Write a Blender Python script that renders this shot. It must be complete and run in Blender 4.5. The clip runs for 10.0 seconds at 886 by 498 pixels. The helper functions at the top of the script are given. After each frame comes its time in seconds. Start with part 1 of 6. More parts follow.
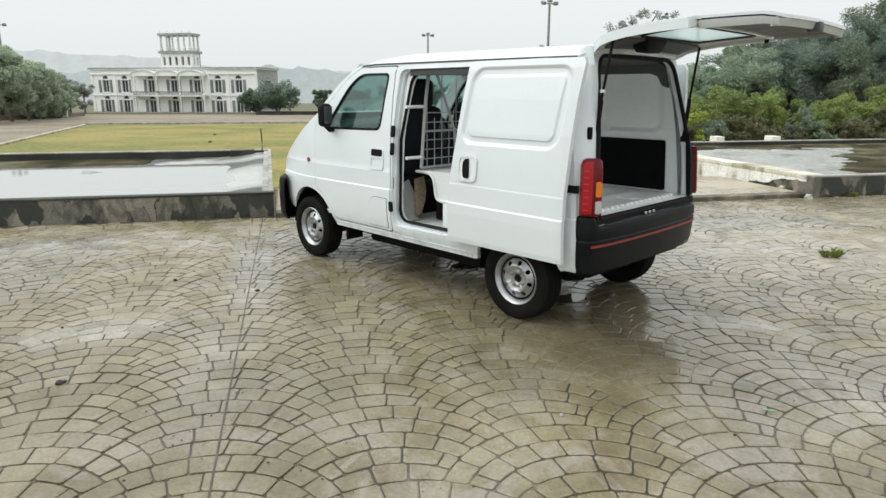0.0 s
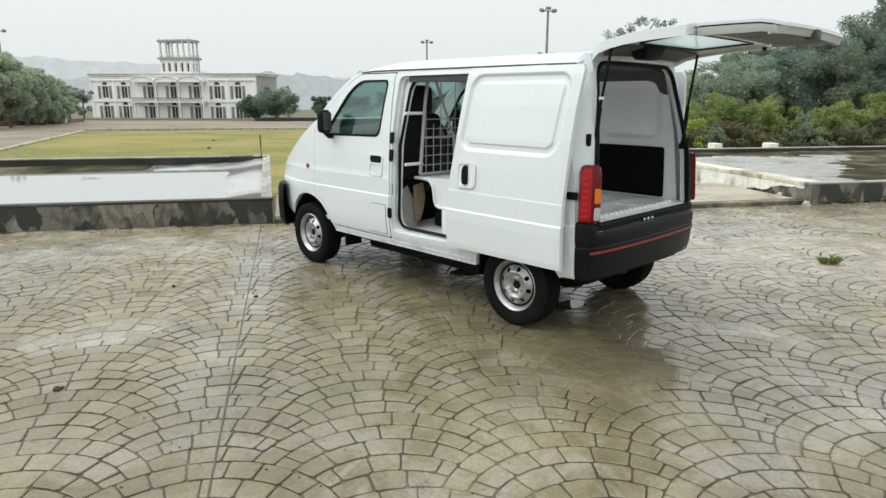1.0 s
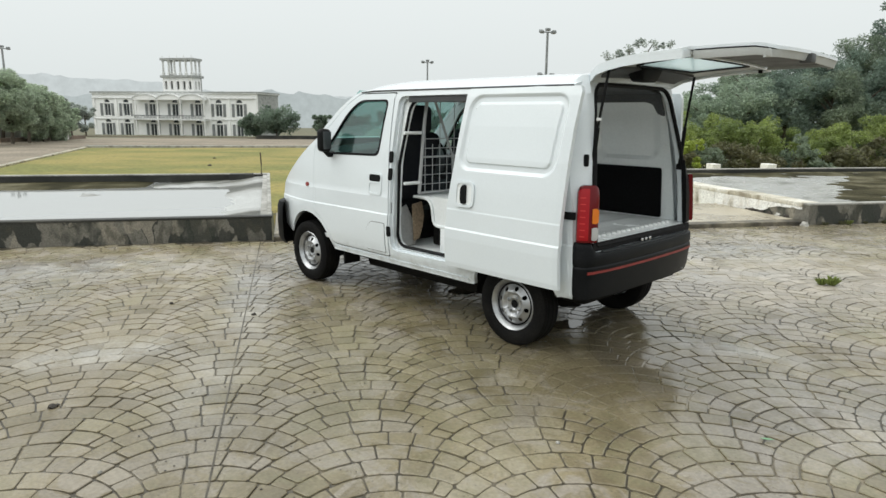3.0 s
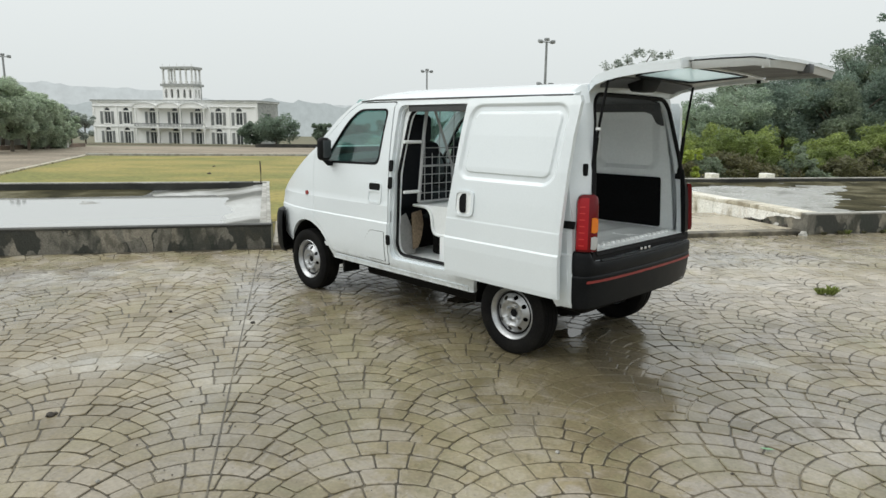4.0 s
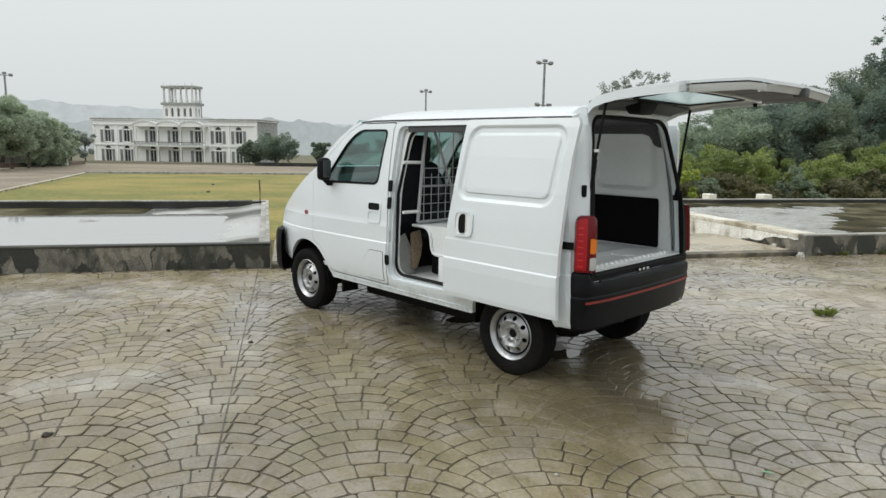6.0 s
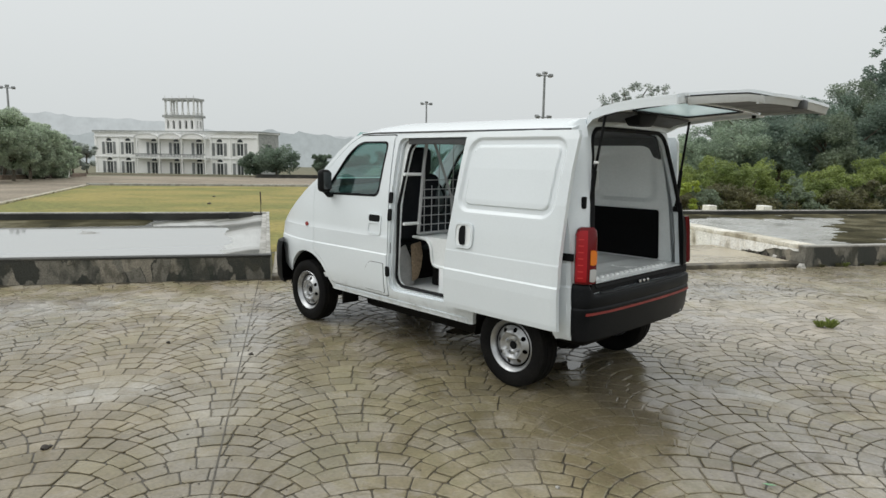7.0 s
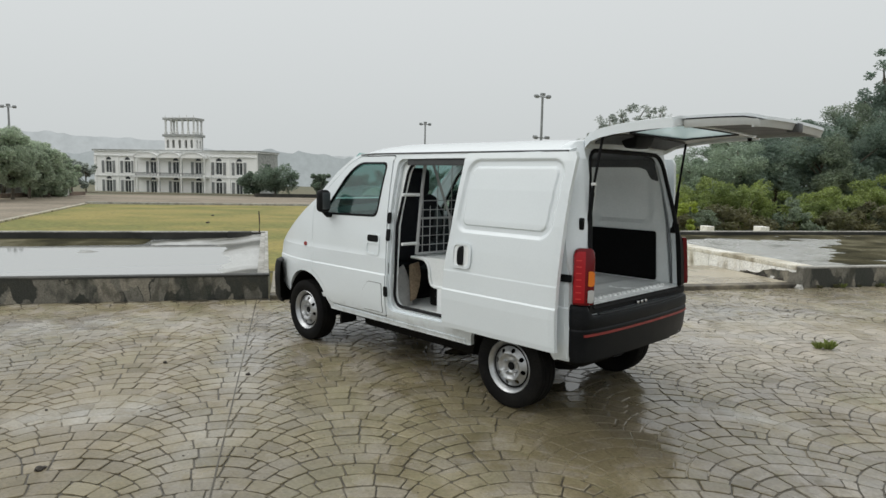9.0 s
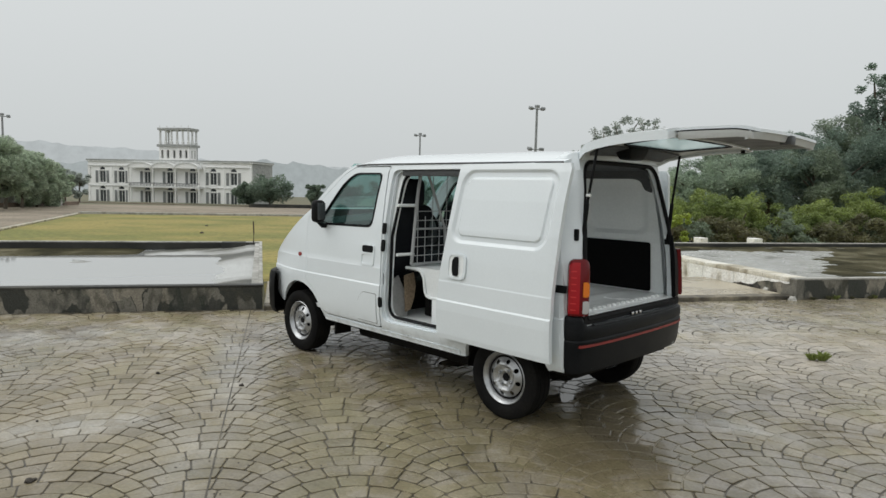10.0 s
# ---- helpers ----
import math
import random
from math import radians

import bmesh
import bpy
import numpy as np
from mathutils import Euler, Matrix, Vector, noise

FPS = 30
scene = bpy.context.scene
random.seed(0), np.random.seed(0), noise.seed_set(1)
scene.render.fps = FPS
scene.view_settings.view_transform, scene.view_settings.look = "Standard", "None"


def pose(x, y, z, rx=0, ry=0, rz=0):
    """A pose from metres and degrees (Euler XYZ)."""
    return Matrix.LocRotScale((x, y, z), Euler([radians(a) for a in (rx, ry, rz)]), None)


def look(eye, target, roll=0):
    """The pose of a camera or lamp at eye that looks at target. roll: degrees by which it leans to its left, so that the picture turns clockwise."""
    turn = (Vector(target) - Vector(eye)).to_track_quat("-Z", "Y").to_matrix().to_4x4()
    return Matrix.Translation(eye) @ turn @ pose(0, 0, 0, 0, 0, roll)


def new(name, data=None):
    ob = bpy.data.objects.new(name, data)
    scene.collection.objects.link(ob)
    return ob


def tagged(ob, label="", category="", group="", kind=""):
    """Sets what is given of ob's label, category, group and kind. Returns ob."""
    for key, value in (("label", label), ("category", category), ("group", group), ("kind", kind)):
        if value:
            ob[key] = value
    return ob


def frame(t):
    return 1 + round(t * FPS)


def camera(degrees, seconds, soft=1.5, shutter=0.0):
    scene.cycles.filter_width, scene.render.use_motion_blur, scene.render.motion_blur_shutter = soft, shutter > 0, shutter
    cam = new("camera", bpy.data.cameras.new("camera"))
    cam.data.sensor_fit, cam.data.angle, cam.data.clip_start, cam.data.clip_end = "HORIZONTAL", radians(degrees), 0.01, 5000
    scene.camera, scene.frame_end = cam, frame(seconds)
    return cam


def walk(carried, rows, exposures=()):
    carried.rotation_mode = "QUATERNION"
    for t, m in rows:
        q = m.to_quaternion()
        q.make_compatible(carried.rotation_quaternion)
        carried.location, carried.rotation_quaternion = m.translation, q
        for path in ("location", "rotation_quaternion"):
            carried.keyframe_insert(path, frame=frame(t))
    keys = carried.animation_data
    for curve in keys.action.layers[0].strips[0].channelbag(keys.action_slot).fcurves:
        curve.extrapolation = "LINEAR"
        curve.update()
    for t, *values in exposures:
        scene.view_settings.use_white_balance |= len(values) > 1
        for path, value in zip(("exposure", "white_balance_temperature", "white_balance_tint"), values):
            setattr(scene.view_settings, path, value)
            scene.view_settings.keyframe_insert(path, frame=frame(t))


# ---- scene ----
cam = camera(68.7, 10.0)
PATH = [
    (0, (-2.529, 3.819, 1.442), (-1.138, 2.462, 0.971), 0.2),
    (0.5, (-2.531, 3.82, 1.442), (-1.141, 2.458, 0.98), 0.3),
    (1, (-2.528, 3.821, 1.442), (-1.137, 2.458, 0.99), 0.3),
    (1.5, (-2.532, 3.821, 1.442), (-1.138, 2.454, 1.005), 0.5),
    (2, (-2.531, 3.82, 1.442), (-1.136, 2.45, 1.02), 0.6),
    (2.5, (-2.537, 3.82, 1.446), (-1.14, 2.449, 1.038), 0.6),
    (4, (-2.538, 3.825, 1.449), (-1.137, 2.446, 1.078), 0.8),
    (4.5, (-2.536, 3.829, 1.451), (-1.134, 2.447, 1.099), 0.8),
    (5, (-2.541, 3.827, 1.451), (-1.138, 2.443, 1.111), 0.8),
    (5.5, (-2.538, 3.831, 1.456), (-1.135, 2.444, 1.128), 1.0),
    (7, (-2.543, 3.835, 1.459), (-1.133, 2.444, 1.181), 1.0),
    (7.5, (-2.544, 3.837, 1.458), (-1.132, 2.445, 1.198), 1.1),
    (8, (-2.545, 3.839, 1.462), (-1.134, 2.443, 1.217), 1.1),
    (8.5, (-2.555, 3.839, 1.465), (-1.142, 2.443, 1.233), 1.1),
    (9, (-2.549, 3.841, 1.466), (-1.137, 2.442, 1.248), 1.2),
    (9.5, (-2.546, 3.842, 1.469), (-1.14, 2.434, 1.265), 1.4),
    (10, (-2.547, 3.844, 1.464), (-1.144, 2.431, 1.28), 1.4),
]
walk(cam, [(t, look(eye, target, roll)) for t, eye, target, roll in PATH], [(0, 0.22, 6500, 6), (2.5, 0.14, 6500, 6), (5, 0.02, 6500, 7), (7.5, -0.14, 6500, 8), (10, -0.25, 6500, 8)])

# ---- light ----
world = bpy.data.worlds.new("overcast_sky")
scene.world = world
world.use_nodes = True
wt = world.node_tree
wt.nodes.clear()
w_out = wt.nodes.new("ShaderNodeOutputWorld")
w_bg = wt.nodes.new("ShaderNodeBackground")
w_sky = wt.nodes.new("ShaderNodeTexSky")
w_sky.sky_type = "NISHITA"
w_sky.sun_disc = False
w_sky.sun_elevation = radians(49)
w_sky.sun_rotation = radians(40)
w_sky.dust_density = 6.0
w_hs = wt.nodes.new("ShaderNodeHueSaturation")
w_hs.inputs["Saturation"].default_value = 0.15
w_co = wt.nodes.new("ShaderNodeTexCoord")
w_sep = wt.nodes.new("ShaderNodeSeparateXYZ")
w_ramp = wt.nodes.new("ShaderNodeValToRGB")
w_ramp.color_ramp.elements[0].position = 0.0
w_ramp.color_ramp.elements[0].color = (0.69, 0.72, 0.73, 1)
w_ramp.color_ramp.elements[1].position = 1.0
w_ramp.color_ramp.elements[1].color = (1.34, 1.34, 1.32, 1)
e = w_ramp.color_ramp.elements.new(0.28)
e.color = (0.80, 0.825, 0.84, 1)
w_mix = wt.nodes.new("ShaderNodeMix")
w_mix.data_type = "RGBA"
w_mix.inputs["Factor"].default_value = 0.9
w_scale = wt.nodes.new("ShaderNodeVectorMath")
w_scale.operation = "SCALE"
w_scale.inputs["Scale"].default_value = 0.1
SKY_STRENGTH = 1.08
w_bg.inputs["Strength"].default_value = SKY_STRENGTH
wt.links.new(w_co.outputs["Generated"], w_sep.inputs[0])
wt.links.new(w_sep.outputs["Z"], w_ramp.inputs["Fac"])
wt.links.new(w_sky.outputs[0], w_hs.inputs["Color"])
wt.links.new(w_hs.outputs[0], w_scale.inputs[0])
wt.links.new(w_scale.outputs[0], w_mix.inputs["A"])
wt.links.new(w_ramp.outputs[0], w_mix.inputs["B"])
wt.links.new(w_mix.outputs["Result"], w_bg.inputs["Color"])
wt.links.new(w_bg.outputs[0], w_out.inputs[0])

sun = new("sun", bpy.data.lights.new("sun", "SUN"))
sun.data.energy, sun.data.angle, sun.data.color = 1.0, radians(60), (1.0, 0.98, 0.95)
sun.matrix_world = look((5.3, 6.3, 9.8), (0.0, 0.0, 0.0))


# ---- materials ----
def mat_base(name, color, rough=0.5, metal=0.0, spec=0.5):
    m = bpy.data.materials.new(name)
    m.use_nodes = True
    b = m.node_tree.nodes["Principled BSDF"]
    b.inputs["Base Color"].default_value = (*color, 1)
    b.inputs["Roughness"].default_value = rough
    b.inputs["Metallic"].default_value = metal
    b.inputs["Specular IOR Level"].default_value = spec
    return m


def node(m, kind, **values):
    n = m.node_tree.nodes.new(kind)
    for k, v in values.items():
        n.inputs[k].default_value = v
    return n


def varied(name, colors, scale=4.0, fine=40.0, rough=(0.4, 0.6), bump=0.2, bump_dist=0.01, metal=0.0, spec=0.5, detail=6.0,
           spots=(0.35, 0.65), per_piece=0.0, island=0.0, fine_amount=0.3):
    """Two colours mixed by a coarse noise, with fine grain, roughness that follows the noise, and bump."""
    m = mat_base(name, colors[0], rough[0], metal, spec)
    nt = m.node_tree
    b = nt.nodes["Principled BSDF"]
    co = nt.nodes.new("ShaderNodeTexCoord")
    geo = nt.nodes.new("ShaderNodeNewGeometry")
    n1 = node(m, "ShaderNodeTexNoise", Scale=scale, Detail=detail)
    n2 = node(m, "ShaderNodeTexNoise", Scale=fine, Detail=4.0)
    nt.links.new(geo.outputs["Position"], n1.inputs["Vector"])
    nt.links.new(geo.outputs["Position"], n2.inputs["Vector"])
    r1 = nt.nodes.new("ShaderNodeMapRange")
    r1.inputs["From Min"].default_value, r1.inputs["From Max"].default_value = spots
    nt.links.new(n1.outputs["Fac"], r1.inputs["Value"])
    mix = nt.nodes.new("ShaderNodeMix")
    mix.data_type = "RGBA"
    mix.inputs["A"].default_value = (*colors[0], 1)
    mix.inputs["B"].default_value = (*colors[1], 1)
    nt.links.new(r1.outputs["Result"], mix.inputs["Factor"])
    mul = nt.nodes.new("ShaderNodeMapRange")
    mul.inputs["From Min"].default_value, mul.inputs["From Max"].default_value = 0.3, 0.7
    mul.inputs["To Min"].default_value, mul.inputs["To Max"].default_value = 1 - fine_amount, 1 + fine_amount
    nt.links.new(n2.outputs["Fac"], mul.inputs["Value"])
    hs = nt.nodes.new("ShaderNodeHueSaturation")
    nt.links.new(mix.outputs["Result"], hs.inputs["Color"])
    last = mul.outputs["Result"]
    for amount, source in ((per_piece, "piece"), (island, "island")):
        if amount:
            if source == "piece":
                rnd = nt.nodes.new("ShaderNodeObjectInfo").outputs["Random"]
            else:
                rnd = geo.outputs["Random Per Island"]
            mr = nt.nodes.new("ShaderNodeMapRange")
            mr.inputs["To Min"].default_value, mr.inputs["To Max"].default_value = 1 - amount, 1 + amount
            nt.links.new(rnd, mr.inputs["Value"])
            mm = nt.nodes.new("ShaderNodeMath")
            mm.operation = "MULTIPLY"
            nt.links.new(last, mm.inputs[0])
            nt.links.new(mr.outputs["Result"], mm.inputs[1])
            last = mm.outputs[0]
    nt.links.new(last, hs.inputs["Value"])
    nt.links.new(hs.outputs[0], b.inputs["Base Color"])
    rr = nt.nodes.new("ShaderNodeMapRange")
    rr.inputs["From Min"].default_value, rr.inputs["From Max"].default_value = spots
    rr.inputs["To Min"].default_value, rr.inputs["To Max"].default_value = rough
    nt.links.new(n1.outputs["Fac"], rr.inputs["Value"])
    nt.links.new(rr.outputs["Result"], b.inputs["Roughness"])
    if bump:
        bp = nt.nodes.new("ShaderNodeBump")
        bp.inputs["Strength"].default_value, bp.inputs["Distance"].default_value = bump, bump_dist
        nt.links.new(n2.outputs["Fac"], bp.inputs["Height"])
        nt.links.new(bp.outputs[0], b.inputs["Normal"])
    return m


M = {}
M["paint"] = varied("white_car_paint", ((0.745, 0.795, 0.825), (0.715, 0.765, 0.795)), 1.5, 90, (0.16, 0.24), 0.0, fine_amount=0.015)
M["paint"].node_tree.nodes["Principled BSDF"].inputs["Coat Weight"].default_value = 0.4
M["paint"].node_tree.nodes["Principled BSDF"].inputs["Coat Roughness"].default_value = 0.06
pt_ = M["paint"].node_tree
pt_b = pt_.nodes["Principled BSDF"]
pt_geo, pt_sep, pt_mix = pt_.nodes.new("ShaderNodeNewGeometry"), pt_.nodes.new("ShaderNodeSeparateXYZ"), pt_.nodes.new("ShaderNodeMix")
pt_.links.new(pt_geo.outputs["Position"], pt_sep.inputs[0])
pt_low, pt_spl, pt_mul = pt_.nodes.new("ShaderNodeMapRange"), pt_.nodes.new("ShaderNodeMapRange"), pt_.nodes.new("ShaderNodeMath")
pt_n = node(M["paint"], "ShaderNodeTexNoise", Scale=7.0, Detail=8.0, Roughness=0.75)
pt_.links.new(pt_geo.outputs["Position"], pt_n.inputs["Vector"])
for r_, vals in ((pt_low, (0.47, 0.36, 0.0, 1.0)), (pt_spl, (0.47, 0.68, 0.0, 0.5))):
    for key_, val_ in zip(("From Min", "From Max", "To Min", "To Max"), vals):
        r_.inputs[key_].default_value = val_
pt_.links.new(pt_sep.outputs["Z"], pt_low.inputs["Value"])
pt_.links.new(pt_n.outputs["Fac"], pt_spl.inputs["Value"])
pt_mul.operation = "MULTIPLY"
pt_.links.new(pt_low.outputs[0], pt_mul.inputs[0])
pt_.links.new(pt_spl.outputs[0], pt_mul.inputs[1])
pt_mix.data_type = "RGBA"
pt_.links.new(pt_b.inputs["Base Color"].links[0].from_socket, pt_mix.inputs["A"])
pt_mix.inputs["B"].default_value = (0.17, 0.145, 0.105, 1)
pt_.links.new(pt_mul.outputs[0], pt_mix.inputs["Factor"])
pt_.links.new(pt_mix.outputs["Result"], pt_b.inputs["Base Color"])
M["inner"] = varied("white_inner_paint", ((0.84, 0.87, 0.875), (0.79, 0.82, 0.825)), 3, 60, (0.3, 0.42), 0.0, fine_amount=0.03)
M["floor_paint"] = varied("glossy_white_floor_paint", ((0.90, 0.925, 0.93), (0.86, 0.885, 0.89)), 4, 50, (0.16, 0.28), 0.0, fine_amount=0.03)
M["plastic"] = varied("black_plastic", ((0.008, 0.0085, 0.009), (0.013, 0.0135, 0.014)), 6, 220, (0.36, 0.50), 0.15, 0.001, spec=0.06)
M["rubber"] = varied("tyre_rubber", ((0.006, 0.006, 0.0065), (0.013, 0.0125, 0.0115)), 9, 120, (0.6, 0.8), 0.3, 0.002, spec=0.07)
M["seal"] = mat_base("black_rubber_seal", (0.008, 0.008, 0.009), 0.55, 0.0, 0.12)
M["steel"] = varied("silver_steel", ((0.50, 0.51, 0.52), (0.36, 0.37, 0.38)), 12, 90, (0.28, 0.40), 0.05, 0.001, metal=0.85, fine_amount=0.08)
M["under"] = varied("underbody_black", ((0.006, 0.006, 0.006), (0.014, 0.013, 0.012)), 7, 40, (0.6, 0.8), 0.3, spec=0.1)
M["cloth"] = varied("dark_seat_cloth", ((0.016, 0.018, 0.022), (0.024, 0.026, 0.03)), 8, 240, (0.8, 0.95), 0.3, 0.002, spec=0.1)
M["dash"] = varied("grey_dashboard", ((0.06, 0.064, 0.068), (0.08, 0.084, 0.088)), 8, 160, (0.5, 0.65), 0.2, 0.001)
M["board"] = varied("matt_black_board", ((0.004, 0.004, 0.0045), (0.006, 0.006, 0.0065)), 5, 80, (0.7, 0.85), 0.1, 0.001, spec=0.08)
M["header"] = varied("dark_grey_trim", ((0.085, 0.090, 0.096), (0.105, 0.110, 0.116)), 6, 160, (0.5, 0.65), 0.1, 0.001, spec=0.2)
# inner paint greyed to put the tailgate's shade into its colour
M["gate_inner"] = varied("shaded_inner_paint", ((0.56, 0.58, 0.58), (0.50, 0.52, 0.52)), 3, 60, (0.35, 0.45), 0.0, fine_amount=0.03)
M["beige"] = varied("cardboard_mat", ((0.36, 0.27, 0.18), (0.28, 0.21, 0.14)), 8, 60, (0.7, 0.85), 0.2, 0.002)
M["vinyl"] = varied("grey_floor_mat", ((0.50, 0.50, 0.49), (0.40, 0.40, 0.39)), 8, 60, (0.5, 0.7), 0.1, 0.002, fine_amount=0.1)
M["red"] = mat_base("dark_red_lamp_plastic", (0.135, 0.004, 0.007), 0.15, 0.0, 0.3)
M["red_bright"] = mat_base("bright_red_lamp_plastic", (0.34, 0.008, 0.013), 0.2, 0.0, 0.3)
M["red_rib"] = mat_base("pale_red_lamp_rib", (0.52, 0.03, 0.03), 0.2, 0.0, 0.3)
M["pad"] = mat_base("worn_step_pad", (0.045, 0.05, 0.054), 0.36, 0.0, 0.3)
M["bumper"] = varied("weathered_bumper_plastic", ((0.007, 0.008, 0.0095), (0.013, 0.014, 0.0155)), 5, 160, (0.30, 0.46), 0.15, 0.001, spec=0.10)
M["redtape"] = varied("red_stripe", ((0.27, 0.028, 0.024), (0.21, 0.023, 0.02)), 9, 90, (0.4, 0.5), 0.0, fine_amount=0.1)
M["amber"] = mat_base("amber_lamp_plastic", (0.75, 0.20, 0.02), 0.12)
M["stud"] = mat_base("bright_stud", (0.85, 0.86, 0.86), 0.3)
M["clear"] = mat_base("clear_lamp_plastic", (0.5, 0.5, 0.5), 0.1)
M["chrome"] = mat_base("bright_metal", (0.6, 0.6, 0.6), 0.25, 1.0)
M["wire"] = mat_base("grey_wire", (0.44, 0.45, 0.46), 0.4)


def glass_mat(name, tint, rough=0.02):
    m = bpy.data.materials.new(name)
    m.use_nodes = True
    nt = m.node_tree
    nt.nodes.clear()
    out = nt.nodes.new("ShaderNodeOutputMaterial")
    tr = nt.nodes.new("ShaderNodeBsdfTransparent")
    tr.inputs[0].default_value = (*tint, 1)
    gl = nt.nodes.new("ShaderNodeBsdfGlossy")
    gl.inputs["Roughness"].default_value = rough
    lw = nt.nodes.new("ShaderNodeLayerWeight")
    lw.inputs[0].default_value = 0.5
    pw = nt.nodes.new("ShaderNodeMath")
    pw.operation = "POWER"
    pw.inputs[1].default_value = 4.0
    fr = nt.nodes.new("ShaderNodeMath")
    fr.operation = "MULTIPLY_ADD"
    fr.inputs[1].default_value, fr.inputs[2].default_value = 0.7, 0.09
    nt.links.new(lw.outputs["Facing"], pw.inputs[0])
    nt.links.new(pw.outputs[0], fr.inputs[0])
    mx = nt.nodes.new("ShaderNodeMixShader")
    nt.links.new(fr.outputs[0], mx.inputs[0])
    nt.links.new(tr.outputs[0], mx.inputs[1])
    nt.links.new(gl.outputs[0], mx.inputs[2])
    nt.links.new(mx.outputs[0], out.inputs[0])
    return m


M["glass"] = glass_mat("green_tinted_glass", (0.66, 0.81, 0.785))
M["wet_glass"] = glass_mat("rain_beaded_glass", (0.90, 0.95, 0.94))
wg_ = M["wet_glass"].node_tree
wg_mix, wg_tl = wg_.nodes.new("ShaderNodeMixShader"), wg_.nodes.new("ShaderNodeBsdfTranslucent")
wg_tl.inputs[0].default_value = (0.50, 0.58, 0.58, 1)
wg_mix.inputs[0].default_value = 0.42
wg_out = wg_.nodes["Material Output"]
wg_.links.new(wg_out.inputs[0].links[0].from_socket, wg_mix.inputs[1])
wg_.links.new(wg_tl.outputs[0], wg_mix.inputs[2])
wg_.links.new(wg_mix.outputs[0], wg_out.inputs[0])
M["far_glass"] = mat_base("dark_window_glass", (0.05, 0.058, 0.062), 0.15)


# ---- mesh helpers ----
def obj(name, bm, mat, parent=None, label="", smooth=35, kind=""):
    me = bpy.data.meshes.new(name)
    bm.to_mesh(me)
    bm.free()
    me.materials.append(mat)
    if smooth:
        me.shade_smooth()
        me.set_sharp_from_angle(angle=radians(smooth))
    ob = new(name, me)
    if parent is not None:
        ob.parent = parent
    if label or kind:
        tagged(ob, label=label, kind=kind)
    return ob


def part(name, bm, mat, parent, label="", smooth=35):
    return obj(name, bm, mat, parent, label, smooth)


def empty(name, m=None, label="", category="", group="", kind=""):
    ob = new(name)
    ob.empty_display_size = 0.1
    if m is not None:
        ob.matrix_world = m
    return tagged(ob, label, category, group, kind)


def mesh_ob(name, verts, faces, mat, parent=None, smooth=False):
    me = bpy.data.meshes.new(name)
    me.from_pydata([tuple(v) for v in verts], [], faces)
    me.update()
    me.materials.append(mat)
    if smooth:
        me.shade_smooth()
        me.set_sharp_from_angle(angle=radians(40))
    ob = new(name, me)
    if parent is not None:
        ob.parent = parent
    return ob


def box(x0, x1, y0, y1, z0, z1, bevel=0.0, seg=2, bm=None):
    b = bm or bmesh.new()
    got = bmesh.ops.create_cube(b, size=1)["verts"]
    for v in got:
        v.co = Vector(((x0 + x1) / 2 + v.co.x * (x1 - x0), (y0 + y1) / 2 + v.co.y * (y1 - y0), (z0 + z1) / 2 + v.co.z * (z1 - z0)))
    if bevel:
        edges = list({ed for v in got for ed in v.link_edges})
        bmesh.ops.bevel(b, geom=edges, offset=bevel, segments=seg, affect="EDGES", profile=0.5)
    return b


def tube(points, r, n=8, bm=None, closed=False):
    """A round bar along points."""
    b = bm or bmesh.new()
    pts = [Vector(p) for p in points]
    rings = []
    count = len(pts)
    for i, p in enumerate(pts):
        if closed:
            d = pts[(i + 1) % count] - pts[i - 1]
        else:
            d = pts[min(i + 1, count - 1)] - pts[max(i - 1, 0)]
        q = d.to_track_quat("Z", "Y")
        rr = r[i] if isinstance(r, (list, tuple)) else r
        rings.append([b.verts.new(p + q @ Vector((rr * math.cos(2 * math.pi * k / n), rr * math.sin(2 * math.pi * k / n), 0))) for k in range(n)])
    for i in range(count if closed else count - 1):
        A_, B_ = rings[i], rings[(i + 1) % count]
        for k in range(n):
            b.faces.new((A_[k], A_[(k + 1) % n], B_[(k + 1) % n], B_[k]))
    if not closed:
        b.faces.new(rings[0][::-1])
        b.faces.new(rings[-1])
    return b


def spline(points, n=6, closed=False):
    """Points on a smooth curve through those given."""
    p = [Vector(q) for q in points]
    out = []
    k = len(p)
    for i in range(k if closed else k - 1):
        a, b, c, d = (p[(i - 1) % k], p[i], p[(i + 1) % k], p[(i + 2) % k]) if closed else (p[max(i - 1, 0)], p[i], p[i + 1], p[min(i + 2, k - 1)])
        for j in range(n):
            t = j / n
            out.append(0.5 * ((2 * b) + (c - a) * t + (2 * a - 5 * b + 4 * c - d) * t * t + (3 * b - a - 3 * c + d) * t ** 3))
    if not closed:
        out.append(p[-1])
    return out


def rounded(points, radius=0.03, n=4):
    """A polygon with rounded corners; a point may carry its own radius."""
    out = []
    k = len(points)
    for i in range(k):
        p = Vector(points[i][:2])
        r = points[i][2] if len(points[i]) > 2 else radius
        a, b = Vector(points[i - 1][:2]) - p, Vector(points[(i + 1) % k][:2]) - p
        r = min(r, a.length * 0.45, b.length * 0.45)
        if r <= 0:
            out.append(tuple(p))
            continue
        s, e2 = p + a.normalized() * r, p + b.normalized() * r
        for j in range(n + 1):
            t = j / n
            out.append(tuple((1 - t) ** 2 * s + 2 * t * (1 - t) * p + t * t * e2))
    return out


